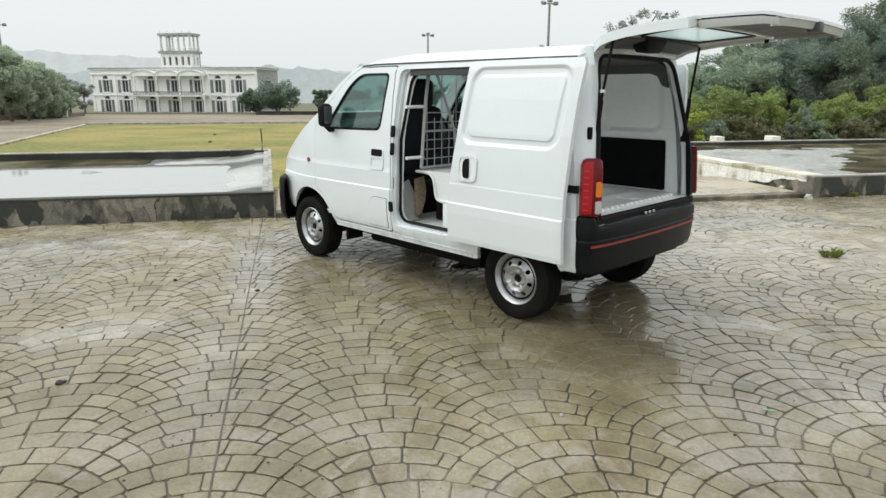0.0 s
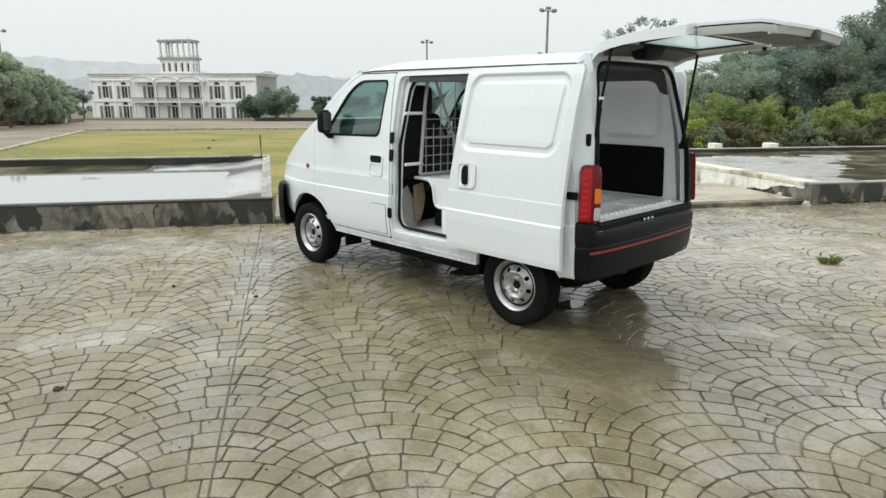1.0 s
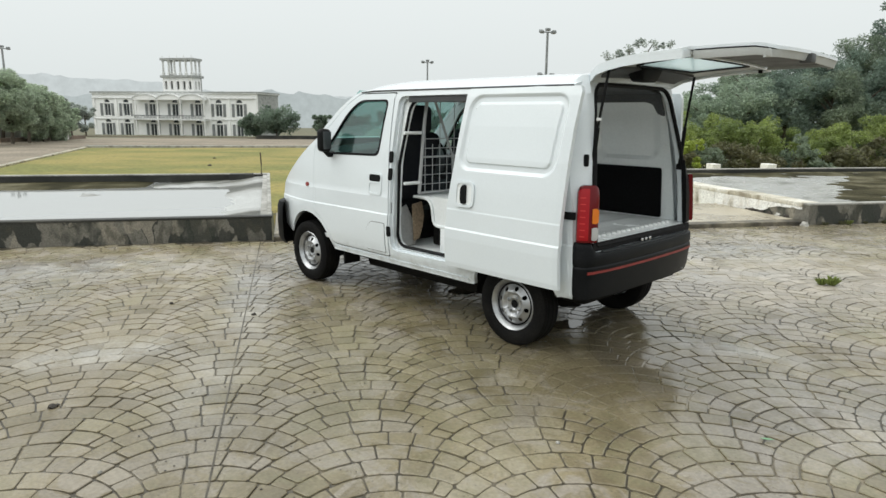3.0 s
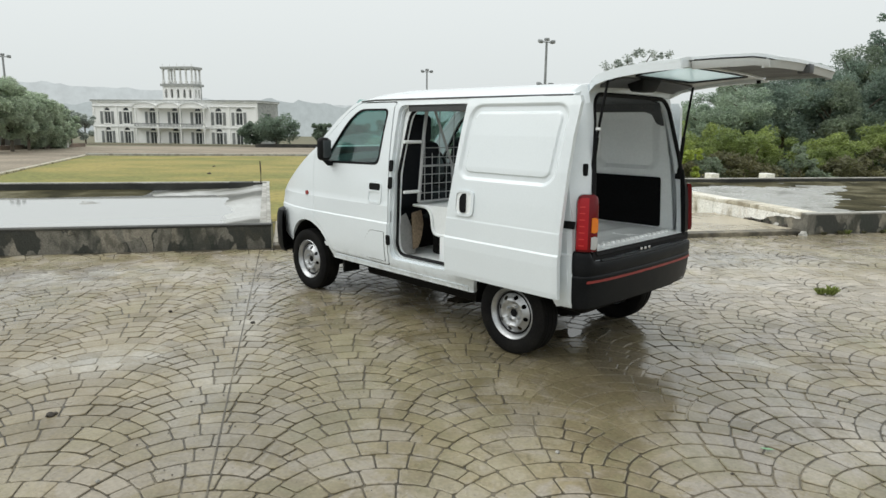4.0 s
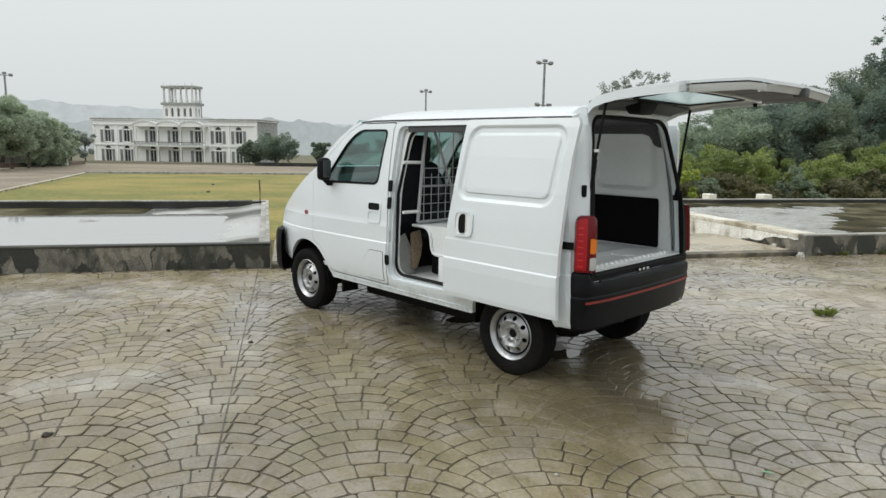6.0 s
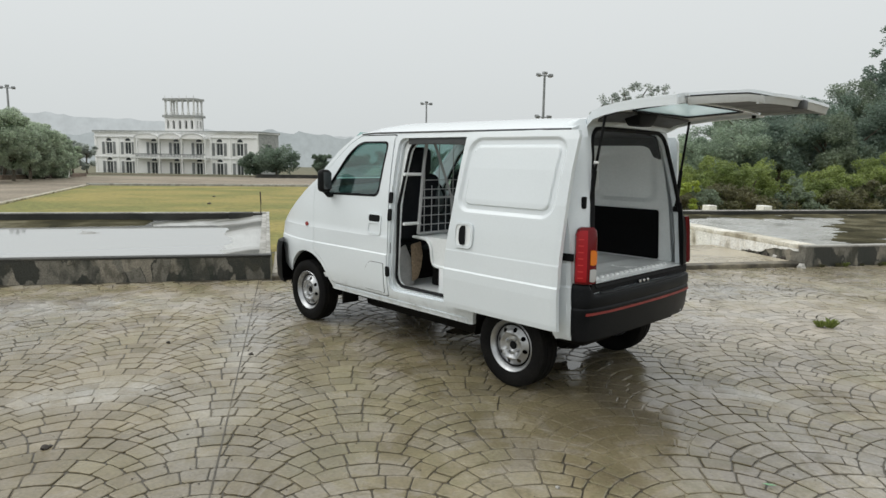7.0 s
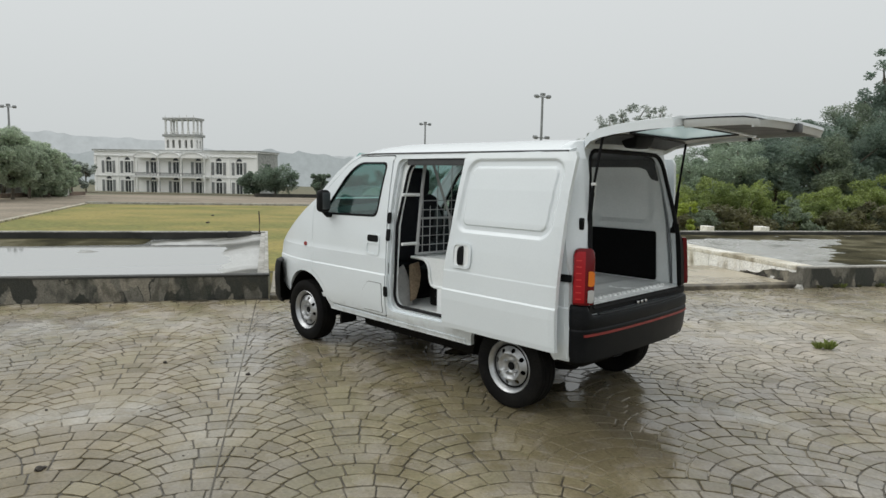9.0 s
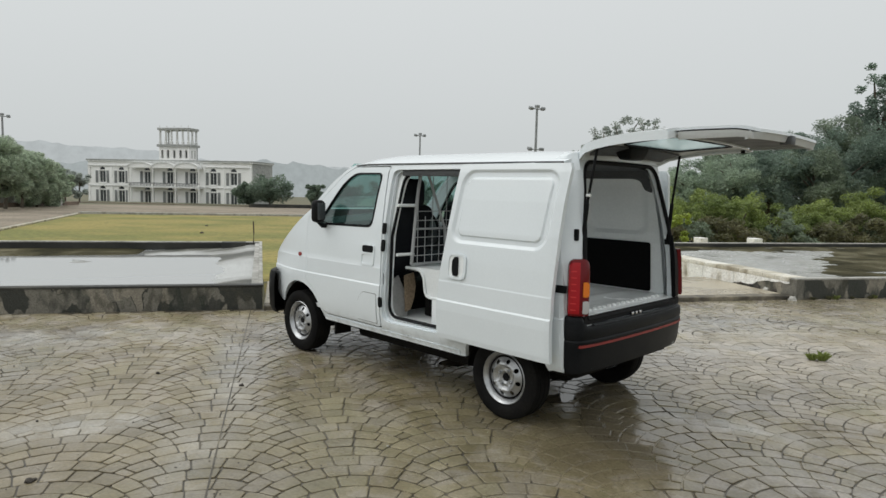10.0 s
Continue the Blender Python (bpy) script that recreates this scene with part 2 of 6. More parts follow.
def circle2(cx, cy, r, n=24, start=0.0, end=360.0):
    full = abs(end - start) >= 360
    return [(cx + r * math.cos(radians(start + (end - start) * i / (n if full else n - 1))),
             cy + r * math.sin(radians(start + (end - start) * i / (n if full else n - 1)))) for i in range(n)]


def sheet(outer, holes, place, thick, ucuts=(), vcuts=(), bm=None):
    """A flat outline with holes, cut at ucuts and vcuts, bent by place(u, v) -> point, and given a thickness.
    thick: a vector by which the inner side is shifted."""
    flat = bmesh.new()
    for loop in [outer, *holes]:
        vs = [flat.verts.new((p[0], p[1], 0)) for p in loop]
        for i in range(len(vs)):
            flat.edges.new((vs[i - 1], vs[i]))
    bmesh.ops.triangle_fill(flat, use_beauty=True, use_dissolve=False, edges=flat.edges[:], normal=(0, 0, 1))
    for cuts, no, at in ((ucuts, (1, 0, 0), 0), (vcuts, (0, 1, 0), 1)):
        for c in cuts:
            co = (c, 0, 0) if at == 0 else (0, c, 0)
            bmesh.ops.bisect_plane(flat, geom=flat.verts[:] + flat.edges[:] + flat.faces[:], plane_co=co, plane_no=no, dist=1e-5)
    flat.verts.index_update()
    b = bm or bmesh.new()
    t = Vector(thick)
    top = [b.verts.new(Vector(place(v.co.x, v.co.y))) for v in flat.verts]
    low = [b.verts.new(v.co + t) for v in top]
    for f in flat.faces:
        ids = [v.index for v in f.verts]
        b.faces.new([top[i] for i in ids])
        b.faces.new([low[i] for i in reversed(ids)])
    for ed in flat.edges:
        if len(ed.link_faces) == 1:
            i, j = ed.verts[0].index, ed.verts[1].index
            b.faces.new((top[i], top[j], low[j], low[i]))
    flat.free()
    bmesh.ops.recalc_face_normals(b, faces=b.faces[:])
    return b


def grid(us, vs, place, bm=None, thick=None):
    """A bent sheet over us x vs."""
    b = bm or bmesh.new()
    rows = [[b.verts.new(Vector(place(u, v))) for v in vs] for u in us]
    for i in range(len(us) - 1):
        for j in range(len(vs) - 1):
            b.faces.new((rows[i][j], rows[i + 1][j], rows[i + 1][j + 1], rows[i][j + 1]))
    if thick:
        t = Vector(thick)
        low = [[b.verts.new(v.co + t) for v in r] for r in rows]
        for i in range(len(us) - 1):
            for j in range(len(vs) - 1):
                b.faces.new((low[i][j + 1], low[i + 1][j + 1], low[i + 1][j], low[i][j]))
        n, k = len(us) - 1, len(vs) - 1
        for i in range(n):
            b.faces.new((rows[i + 1][0], rows[i][0], low[i][0], low[i + 1][0]))
            b.faces.new((rows[i][k], rows[i + 1][k], low[i + 1][k], low[i][k]))
        for j in range(k):
            b.faces.new((rows[0][j], rows[0][j + 1], low[0][j + 1], low[0][j]))
            b.faces.new((rows[n][j + 1], rows[n][j], low[n][j], low[n][j + 1]))
        bmesh.ops.recalc_face_normals(b, faces=b.faces[:])
    return b


def lathe(profile, n=32, axis="y", bm=None):
    """Profile of (radius, offset) turned about an axis through the origin."""
    b = bm or bmesh.new()
    rings = []
    for r, o in profile:
        ring = []
        for k in range(n):
            a = 2 * math.pi * k / n
            p = (r * math.cos(a), o, r * math.sin(a)) if axis == "y" else (r * math.cos(a), r * math.sin(a), o)
            ring.append(b.verts.new(p))
        rings.append(ring)
    for i in range(len(rings) - 1):
        for k in range(n):
            b.faces.new((rings[i][k], rings[i][(k + 1) % n], rings[i + 1][(k + 1) % n], rings[i + 1][k]))
    bmesh.ops.recalc_face_normals(b, faces=b.faces[:])
    return b


def interp(x, table):
    if x <= table[0][0]:
        return table[0][1]
    for (a, va), (b, vb) in zip(table, table[1:]):
        if x <= b:
            return va + (vb - va) * (x - a) / (b - a)
    return table[-1][1]


# ---- the setting ----
PLAZA = pose(4.396, 0.071, 0, 0, 0, -121.1)
M["stone"] = mat_base("wet_stamped_concrete", (0.28, 0.25, 0.19), 0.3)
st_ = M["stone"].node_tree
st_b = st_.nodes["Principled BSDF"]
st_geo = st_.nodes.new("ShaderNodeNewGeometry")
st_big = node(M["stone"], "ShaderNodeTexNoise", Scale=0.55, Detail=5.0, Roughness=0.6, Distortion=0.6)
st_mid = node(M["stone"], "ShaderNodeTexNoise", Scale=5.0, Detail=6.0)
st_fine = node(M["stone"], "ShaderNodeTexNoise", Scale=55.0, Detail=5.0)
for n_ in (st_big, st_mid, st_fine):
    st_.links.new(st_geo.outputs["Position"], n_.inputs["Vector"])


def ranged(nt, source, a, b, c, d):
    r = nt.nodes.new("ShaderNodeMapRange")
    for key, value in zip(("From Min", "From Max", "To Min", "To Max"), (a, b, c, d)):
        r.inputs[key].default_value = value
    nt.links.new(source, r.inputs["Value"])
    return r.outputs["Result"]


def mixed(nt, fac, a, b):
    m = nt.nodes.new("ShaderNodeMix")
    m.data_type = "RGBA"
    for key, value in (("Factor", fac), ("A", a), ("B", b)):
        if isinstance(value, tuple):
            m.inputs[key].default_value = (*value, 1)
        else:
            nt.links.new(value, m.inputs[key])
    return m.outputs["Result"]


def times(nt, a, b):
    m = nt.nodes.new("ShaderNodeMath")
    m.operation = "MULTIPLY"
    nt.links.new(a, m.inputs[0])
    nt.links.new(b, m.inputs[1])
    return m.outputs[0]


st_obj = st_.nodes.new("ShaderNodeObjectInfo")
st_tint = node(M["stone"], "ShaderNodeTexNoise", Scale=1.7, Detail=4.0, Roughness=0.6)
st_.links.new(st_geo.outputs["Position"], st_tint.inputs["Vector"])
st_c = mixed(st_, ranged(st_, st_mid.outputs["Fac"], 0.35, 0.7, 0, 1), (0.315, 0.268, 0.170), (0.225, 0.190, 0.118))
st_c = mixed(st_, ranged(st_, st_tint.outputs["Fac"], 0.50, 0.60, 0, 0.8), st_c, (0.372, 0.335, 0.250))
st_c = mixed(st_, ranged(st_, st_tint.outputs["Fac"], 0.48, 0.40, 0, 0.7), st_c, (0.160, 0.130, 0.076))
st_c = mixed(st_, ranged(st_, st_geo.outputs["Random Per Island"], 0.55, 1.0, 0, 0.30), st_c, (0.270, 0.240, 0.190))
st_c = mixed(st_, ranged(st_, st_obj.outputs["Random"], 0.55, 1.0, 0, 0.35), st_c, (0.250, 0.215, 0.150))
# pinkish grey and mossy olive blotches about a hand wide
st_blot = node(M["stone"], "ShaderNodeTexNoise", Scale=2.6, Detail=7.0, Roughness=0.7, Distortion=0.8)
st_moss = node(M["stone"], "ShaderNodeTexNoise", Scale=7.5, Detail=8.0, Roughness=0.75, Distortion=0.4)
for n_ in (st_blot, st_moss):
    st_.links.new(st_geo.outputs["Position"], n_.inputs["Vector"])
st_c = mixed(st_, ranged(st_, st_blot.outputs["Fac"], 0.50, 0.58, 0, 0.75), st_c, (0.365, 0.330, 0.285))
st_c = mixed(st_, ranged(st_, st_blot.outputs["Fac"], 0.47, 0.40, 0, 0.65), st_c, (0.238, 0.218, 0.128))
st_c = mixed(st_, ranged(st_, st_moss.outputs["Fac"], 0.56, 0.64, 0, 0.6), st_c, (0.150, 0.126, 0.068))
# pale mineral bloom along the sawn joint and in a few patches, with painted sky sheen; brown damp and the van's shade
# elsewhere
st_map = st_.nodes.new("ShaderNodeMapping")
st_map.vector_type = "TEXTURE"
st_map.inputs["Location"].default_value = (4.396, 0.071, 0)
st_map.inputs["Rotation"].default_value = (0, 0, radians(-121.1))
st_.links.new(st_geo.outputs["Position"], st_map.inputs["Vector"])
st_rag = node(M["stone"], "ShaderNodeTexNoise", Scale=3.2, Detail=6.0, Roughness=0.62)
st_.links.new(st_geo.outputs["Position"], st_rag.inputs["Vector"])


def patch(a, b, ra, rb, turn, low=0.42, high=0.60):
    """A ragged patch on the paving, 1 in its middle."""
    m = st_.nodes.new("ShaderNodeMapping")
    m.vector_type = "TEXTURE"
    m.inputs["Location"].default_value = (a, b, 0)
    m.inputs["Rotation"].default_value = (0, 0, radians(turn))
    m.inputs["Scale"].default_value = (ra, rb, 1000)
    st_.links.new(st_map.outputs[0], m.inputs["Vector"])
    d = st_.nodes.new("ShaderNodeVectorMath")
    d.operation = "LENGTH"
    st_.links.new(m.outputs[0], d.inputs[0])
    return times(st_, ranged(st_, d.outputs["Value"], 1.0, 0.25, 0, 1), ranged(st_, st_rag.outputs["Fac"], low, high, 0, 1))


st_c = mixed(st_, ranged(st_, patch(1.0, -4.2, 2.2, 1.5, 0, 0.30, 0.50), 0, 1, 0, 0.45), st_c, (0.235, 0.212, 0.118))
st_c = mixed(st_, ranged(st_, patch(4.6, -3.0, 3.2, 1.4, -8, 0.28, 0.48), 0, 1, 0, 0.8), st_c, (0.405, 0.365, 0.312))
st_c = mixed(st_, ranged(st_, patch(-1.9, -3.9, 3.2, 2.8, 0, 0.22, 0.42), 0, 1, 0, 0.75), st_c, (0.205, 0.172, 0.112))
# the streak turned by -43 paints reflected sky as a paler stone
BLOOM_AND_SHEEN = ((0.0, -2.2, 0.30, 2.0, 0, 0.8), (-0.80, -3.72, 0.75, 0.34, 12, 0.8), (-1.7, -1.2, 1.9, 0.5, 4, 0.8), (3.06, -4.37, 0.75, 0.20, -43, 0.9), (5.0, -1.6, 2.2, 0.8, -4, 0.8), (4.4, -2.6, 1.6, 0.4, -10, 0.55), (-2.3, -1.7, 1.4, 0.5, 6, 0.6), (-2.6, -2.7, 1.2, 0.3, 8, 0.6), (-0.1, -4.4, 0.32, 0.9, 0, 0.5), (3.2, -5.4, 1.1, 0.7, 0, 0.5))
for a_, b_, ra_, rb_, turn_, f_ in BLOOM_AND_SHEEN:
    st_c = mixed(st_, ranged(st_, patch(a_, b_, ra_, rb_, turn_, 0.38, 0.58), 0, 1, 0, f_), st_c, (0.425, 0.412, 0.385))
# the first two put the van's shade into the stone, the rest are damp
DAMP_AND_SHADE = [patch(1.52, -3.05, 2.10, 1.00, 121.1, 0.30, 0.46), patch(2.21, -4.21, 1.00, 0.85, 121.1, 0.30, 0.46), patch(2.05, -4.75, 1.15, 0.95, 0, 0.28, 0.46), patch(2.42, -3.75, 0.85, 0.75, 0, 0.25, 0.42), patch(-1.83, -1.65, 1.1, 0.25, 6), patch(-0.65, -2.75, 1.0, 0.4, 10), patch(3.9, -3.9, 0.8, 0.25, -20)]
DAMP_AND_SHADE.append(patch(-1.3, -4.6, 2.2, 0.8, 8, 0.40, 0.58))
for k, d_ in enumerate(DAMP_AND_SHADE):
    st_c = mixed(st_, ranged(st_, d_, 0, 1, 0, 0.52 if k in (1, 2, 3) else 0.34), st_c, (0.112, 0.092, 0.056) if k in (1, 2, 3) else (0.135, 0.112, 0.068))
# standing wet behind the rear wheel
st_wet = DAMP_AND_SHADE[1]
for d_ in (DAMP_AND_SHADE[2], DAMP_AND_SHADE[3]):
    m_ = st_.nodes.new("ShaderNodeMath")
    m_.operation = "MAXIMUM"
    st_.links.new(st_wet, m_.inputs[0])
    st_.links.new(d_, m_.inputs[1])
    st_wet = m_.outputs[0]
st_spot = node(M["stone"], "ShaderNodeTexVoronoi", Scale=26.0)
st_.links.new(st_geo.outputs["Position"], st_spot.inputs["Vector"])
st_hs = st_.nodes.new("ShaderNodeHueSaturation")
st_.links.new(st_c, st_hs.inputs["Color"])
st_v = times(st_, ranged(st_, st_fine.outputs["Fac"], 0.3, 0.7, 0.80, 1.10), ranged(st_, st_big.outputs["Fac"], 0.42, 0.60, 1.02, 0.72))
st_v = times(st_, st_v, ranged(st_, st_geo.outputs["Random Per Island"], 0, 1, 0.84, 1.17))
st_v = times(st_, st_v, ranged(st_, st_spot.outputs["Distance"], 0.02, 0.16, 0.55, 1.0))
st_.links.new(st_v, st_hs.inputs["Value"])
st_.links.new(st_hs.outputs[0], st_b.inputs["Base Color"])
st_.links.new(times(st_, ranged(st_, st_big.outputs["Fac"], 0.44, 0.58, 0.34, 0.19), times(st_, ranged(st_, st_mid.outputs["Fac"], 0.3, 0.7, 0.8, 1.3), times(st_, ranged(st_, DAMP_AND_SHADE[0], 0, 1, 1, 0.6), ranged(st_, st_wet, 0, 0.7, 1, 0.42)))), st_b.inputs["Roughness"])
st_.links.new(ranged(st_, st_big.outputs["Fac"], 0.44, 0.58, 0.38, 0.58), st_b.inputs["Specular IOR Level"])
st_bp = st_.nodes.new("ShaderNodeBump")
st_bp.inputs["Distance"].default_value = 0.006
st_.links.new(ranged(st_, st_big.outputs["Fac"], 0.44, 0.58, 0.35, 0.08), st_bp.inputs["Strength"])
st_.links.new(st_fine.outputs["Fac"], st_bp.inputs["Height"])
st_relief = node(M["stone"], "ShaderNodeTexNoise", Scale=11.0, Detail=3.0)
st_.links.new(st_geo.outputs["Position"], st_relief.inputs["Vector"])
st_bp2 = st_.nodes.new("ShaderNodeBump")
st_bp2.inputs["Distance"].default_value, st_bp2.inputs["Strength"].default_value = 0.012, 0.30
st_.links.new(st_relief.outputs["Fac"], st_bp2.inputs["Height"])
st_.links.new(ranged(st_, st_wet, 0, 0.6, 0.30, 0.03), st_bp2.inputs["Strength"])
st_.links.new(st_bp.outputs[0], st_bp2.inputs["Normal"])
st_.links.new(st_bp2.outputs[0], st_b.inputs["Normal"])
M["joint"] = varied("joint_mortar", ((0.062, 0.053, 0.036), (0.230, 0.200, 0.142)), 1.6, 40, (0.4, 0.65), 0.4, 0.006, spots=(0.52, 0.66))
def stained(name, stops, sx, sz, rough=(0.45, 0.7)):
    """Concrete with upright drips and blotches in several tones."""
    m = mat_base(name, stops[0][1], 0.6)
    nt = m.node_tree
    b = nt.nodes["Principled BSDF"]
    geo = nt.nodes.new("ShaderNodeNewGeometry")
    mp = nt.nodes.new("ShaderNodeMapping")
    mp.inputs["Scale"].default_value = (sx, sx, sz)
    nt.links.new(geo.outputs["Position"], mp.inputs["Vector"])
    n1 = node(m, "ShaderNodeTexNoise", Scale=1.0, Detail=5.0, Roughness=0.55, Distortion=0.5)
    nt.links.new(mp.outputs[0], n1.inputs["Vector"])
    n2 = node(m, "ShaderNodeTexNoise", Scale=38.0, Detail=5.0)
    nt.links.new(geo.outputs["Position"], n2.inputs["Vector"])
    ramp = nt.nodes.new("ShaderNodeValToRGB")
    ramp.color_ramp.elements[0].position, ramp.color_ramp.elements[0].color = stops[0][0], (*stops[0][1], 1)
    ramp.color_ramp.elements[1].position, ramp.color_ramp.elements[1].color = stops[-1][0], (*stops[-1][1], 1)
    for p, c in stops[1:-1]:
        ramp.color_ramp.elements.new(p).color = (*c, 1)
    nt.links.new(n1.outputs["Fac"], ramp.inputs["Fac"])
    hs = nt.nodes.new("ShaderNodeHueSaturation")
    nt.links.new(ramp.outputs[0], hs.inputs["Color"])
    nt.links.new(ranged(nt, n2.outputs["Fac"], 0.3, 0.7, 0.75, 1.25), hs.inputs["Value"])
    nt.links.new(hs.outputs[0], b.inputs["Base Color"])
    nt.links.new(ranged(nt, n1.outputs["Fac"], 0.4, 0.6, *rough), b.inputs["Roughness"])
    bp = nt.nodes.new("ShaderNodeBump")
    bp.inputs["Strength"].default_value, bp.inputs["Distance"].default_value = 0.5, 0.015
    nt.links.new(n2.outputs["Fac"], bp.inputs["Height"])
    nt.links.new(bp.outputs[0], b.inputs["Normal"])
    return m


M["concrete"] = mat_base("black_stained_concrete", (0.1, 0.1, 0.08), 0.6)
# upright lobes of bare grey concrete between black algae runs
co_ = M["concrete"].node_tree
co_b = co_.nodes["Principled BSDF"]
co_geo = co_.nodes.new("ShaderNodeNewGeometry")
co_map = co_.nodes.new("ShaderNodeMapping")
co_map.inputs["Scale"].default_value = (5.2, 5.2, 2.6)
co_.links.new(co_geo.outputs["Position"], co_map.inputs["Vector"])
co_wob = node(M["concrete"], "ShaderNodeTexNoise", Scale=1.6, Detail=4.0)
co_.links.new(co_map.outputs[0], co_wob.inputs["Vector"])
co_add = co_.nodes.new("ShaderNodeVectorMath")
co_add.operation = "MULTIPLY_ADD"
co_add.inputs[1].default_value = (0.9, 0.9, 0.9)
co_.links.new(co_wob.outputs["Color"], co_add.inputs[0])
co_.links.new(co_map.outputs[0], co_add.inputs[2])
co_cell = node(M["concrete"], "ShaderNodeTexVoronoi", Scale=1.25)
co_cell.feature = "SMOOTH_F1"
co_cell.inputs["Smoothness"].default_value = 0.35
co_.links.new(co_add.outputs[0], co_cell.inputs["Vector"])
co_patch = node(M["concrete"], "ShaderNodeTexNoise", Scale=0.42, Detail=4.0, Roughness=0.6)
co_fine = node(M["concrete"], "ShaderNodeTexNoise", Scale=60.0, Detail=5.0)
co_.links.new(co_map.outputs[0], co_patch.inputs["Vector"])
co_.links.new(co_geo.outputs["Position"], co_fine.inputs["Vector"])
co_sep = co_.nodes.new("ShaderNodeSeparateColor")
co_.links.new(co_cell.outputs["Color"], co_sep.inputs[0])
co_c = mixed(co_, ranged(co_, co_sep.outputs[0], 0.40, 0.60, 0, 1), (0.030, 0.032, 0.026), (0.175, 0.165, 0.138))
co_c = mixed(co_, ranged(co_, co_sep.outputs[1], 0.62, 0.72, 0, 0.8), co_c, (0.28, 0.255, 0.205))
co_c = mixed(co_, ranged(co_, co_patch.outputs["Fac"], 0.54, 0.62, 0, 0.85), co_c, (0.022, 0.027, 0.020))
co_c = mixed(co_, ranged(co_, co_wob.outputs["Fac"], 0.52, 0.62, 0, 0.6), co_c, (0.055, 0.052, 0.036))
co_hs = co_.nodes.new("ShaderNodeHueSaturation")
co_.links.new(co_c, co_hs.inputs["Color"])
co_.links.new(ranged(co_, co_fine.outputs["Fac"], 0.3, 0.7, 0.7, 1.25), co_hs.inputs["Value"])
co_.links.new(co_hs.outputs[0], co_b.inputs["Base Color"])
co_.links.new(ranged(co_, co_sep.outputs[0], 0.3, 0.7, 0.45, 0.7), co_b.inputs["Roughness"])
co_bp = co_.nodes.new("ShaderNodeBump")
co_bp.inputs["Strength"].default_value, co_bp.inputs["Distance"].default_value = 0.5, 0.015
co_.links.new(co_fine.outputs["Fac"], co_bp.inputs["Height"])
co_.links.new(co_bp.outputs[0], co_b.inputs["Normal"])
M["concrete_dark"] = stained("blackened_concrete", [(0.40, (0.014, 0.015, 0.013)), (0.60, (0.04, 0.04, 0.034)), (0.72, (0.10, 0.095, 0.08))], 1.2, 1.0)
M["kerb"] = stained("brown_stained_kerb", [(0.40, (0.03, 0.027, 0.02)), (0.50, (0.10, 0.087, 0.062)), (0.62, (0.22, 0.195, 0.145))], 2.4, 2.4)
M["landing"] = stained("damp_tan_concrete", [(0.35, (0.27, 0.235, 0.17)), (0.5, (0.42, 0.375, 0.285)), (0.65, (0.52, 0.475, 0.38))], 1.1, 1.0, (0.25, 0.5))
M["cap"] = varied("pale_wet_concrete", ((0.42, 0.41, 0.38), (0.24, 0.235, 0.21)), 2.5, 26, (0.3, 0.6), 0.3, 0.01)
M["whitewash"] = stained("dirty_whitewash", [(0.30, (0.24, 0.22, 0.17)), (0.38, (0.56, 0.53, 0.46)), (0.46, (0.76, 0.75, 0.71)), (0.62, (0.84, 0.84, 0.81))], 2.2, 1.4, (0.6, 0.8))
M["coping"] = stained("cream_stained_coping", [(0.34, (0.28, 0.245, 0.18)), (0.44, (0.50, 0.46, 0.37)), (0.54, (0.66, 0.63, 0.55)), (0.66, (0.76, 0.75, 0.71))], 1.7, 1.4, (0.5, 0.75))
M["tankfloor"] = stained("wet_mossy_floor", [(0.41, (0.04, 0.042, 0.03)), (0.465, (0.11, 0.11, 0.088)), (0.50, (0.25, 0.25, 0.235)), (0.60, (0.46, 0.47, 0.46))], 0.45, 0.45, (0.45, 0.28))
M["moss"] = stained("dark_mossy_tank_floor", [(0.40, (0.034, 0.032, 0.018)), (0.52, (0.075, 0.068, 0.038)), (0.64, (0.15, 0.138, 0.09))], 0.9, 0.9, (0.85, 0.65))
M["moss"].node_tree.nodes["Principled BSDF"].inputs["Specular IOR Level"].default_value = 0.04
M["screed"] = stained("pale_wet_screed", [(0.36, (0.12, 0.12, 0.10)), (0.46, (0.36, 0.36, 0.34)), (0.62, (0.60, 0.61, 0.60))], 1.1, 0.8, (0.30, 0.10))
M["water"] = mat_base("standing_water", (0.34, 0.35, 0.345), 0.035, 0.0, 0.7)
M["water"].node_tree.nodes["Principled BSDF"].inputs["IOR"].default_value = 1.85
M["lawn"] = varied("dry_lawn", ((0.27, 0.225, 0.058), (0.175, 0.178, 0.048)), 0.22, 6, (0.8, 0.95), 0.6, 0.05, fine_amount=0.3, spots=(0.42, 0.62))
M["road"] = varied("pale_road", ((0.32, 0.275, 0.215), (0.23, 0.20, 0.16)), 0.2, 6, (0.75, 0.9), 0.3, 0.02, spec=0.2)
M["scrub"] = varied("scrub_ground", ((0.10, 0.11, 0.06), (0.16, 0.14, 0.09)), 0.1, 3, (0.8, 0.95), 0.5, 0.1)


def slope(b):
    """Height of the land behind the terrace."""
    return -0.55 - 0.0150 * max(0.0, b - 6.0)


def on_plaza(ob):
    ob.matrix_world = PLAZA @ ob.matrix_basis
    return ob


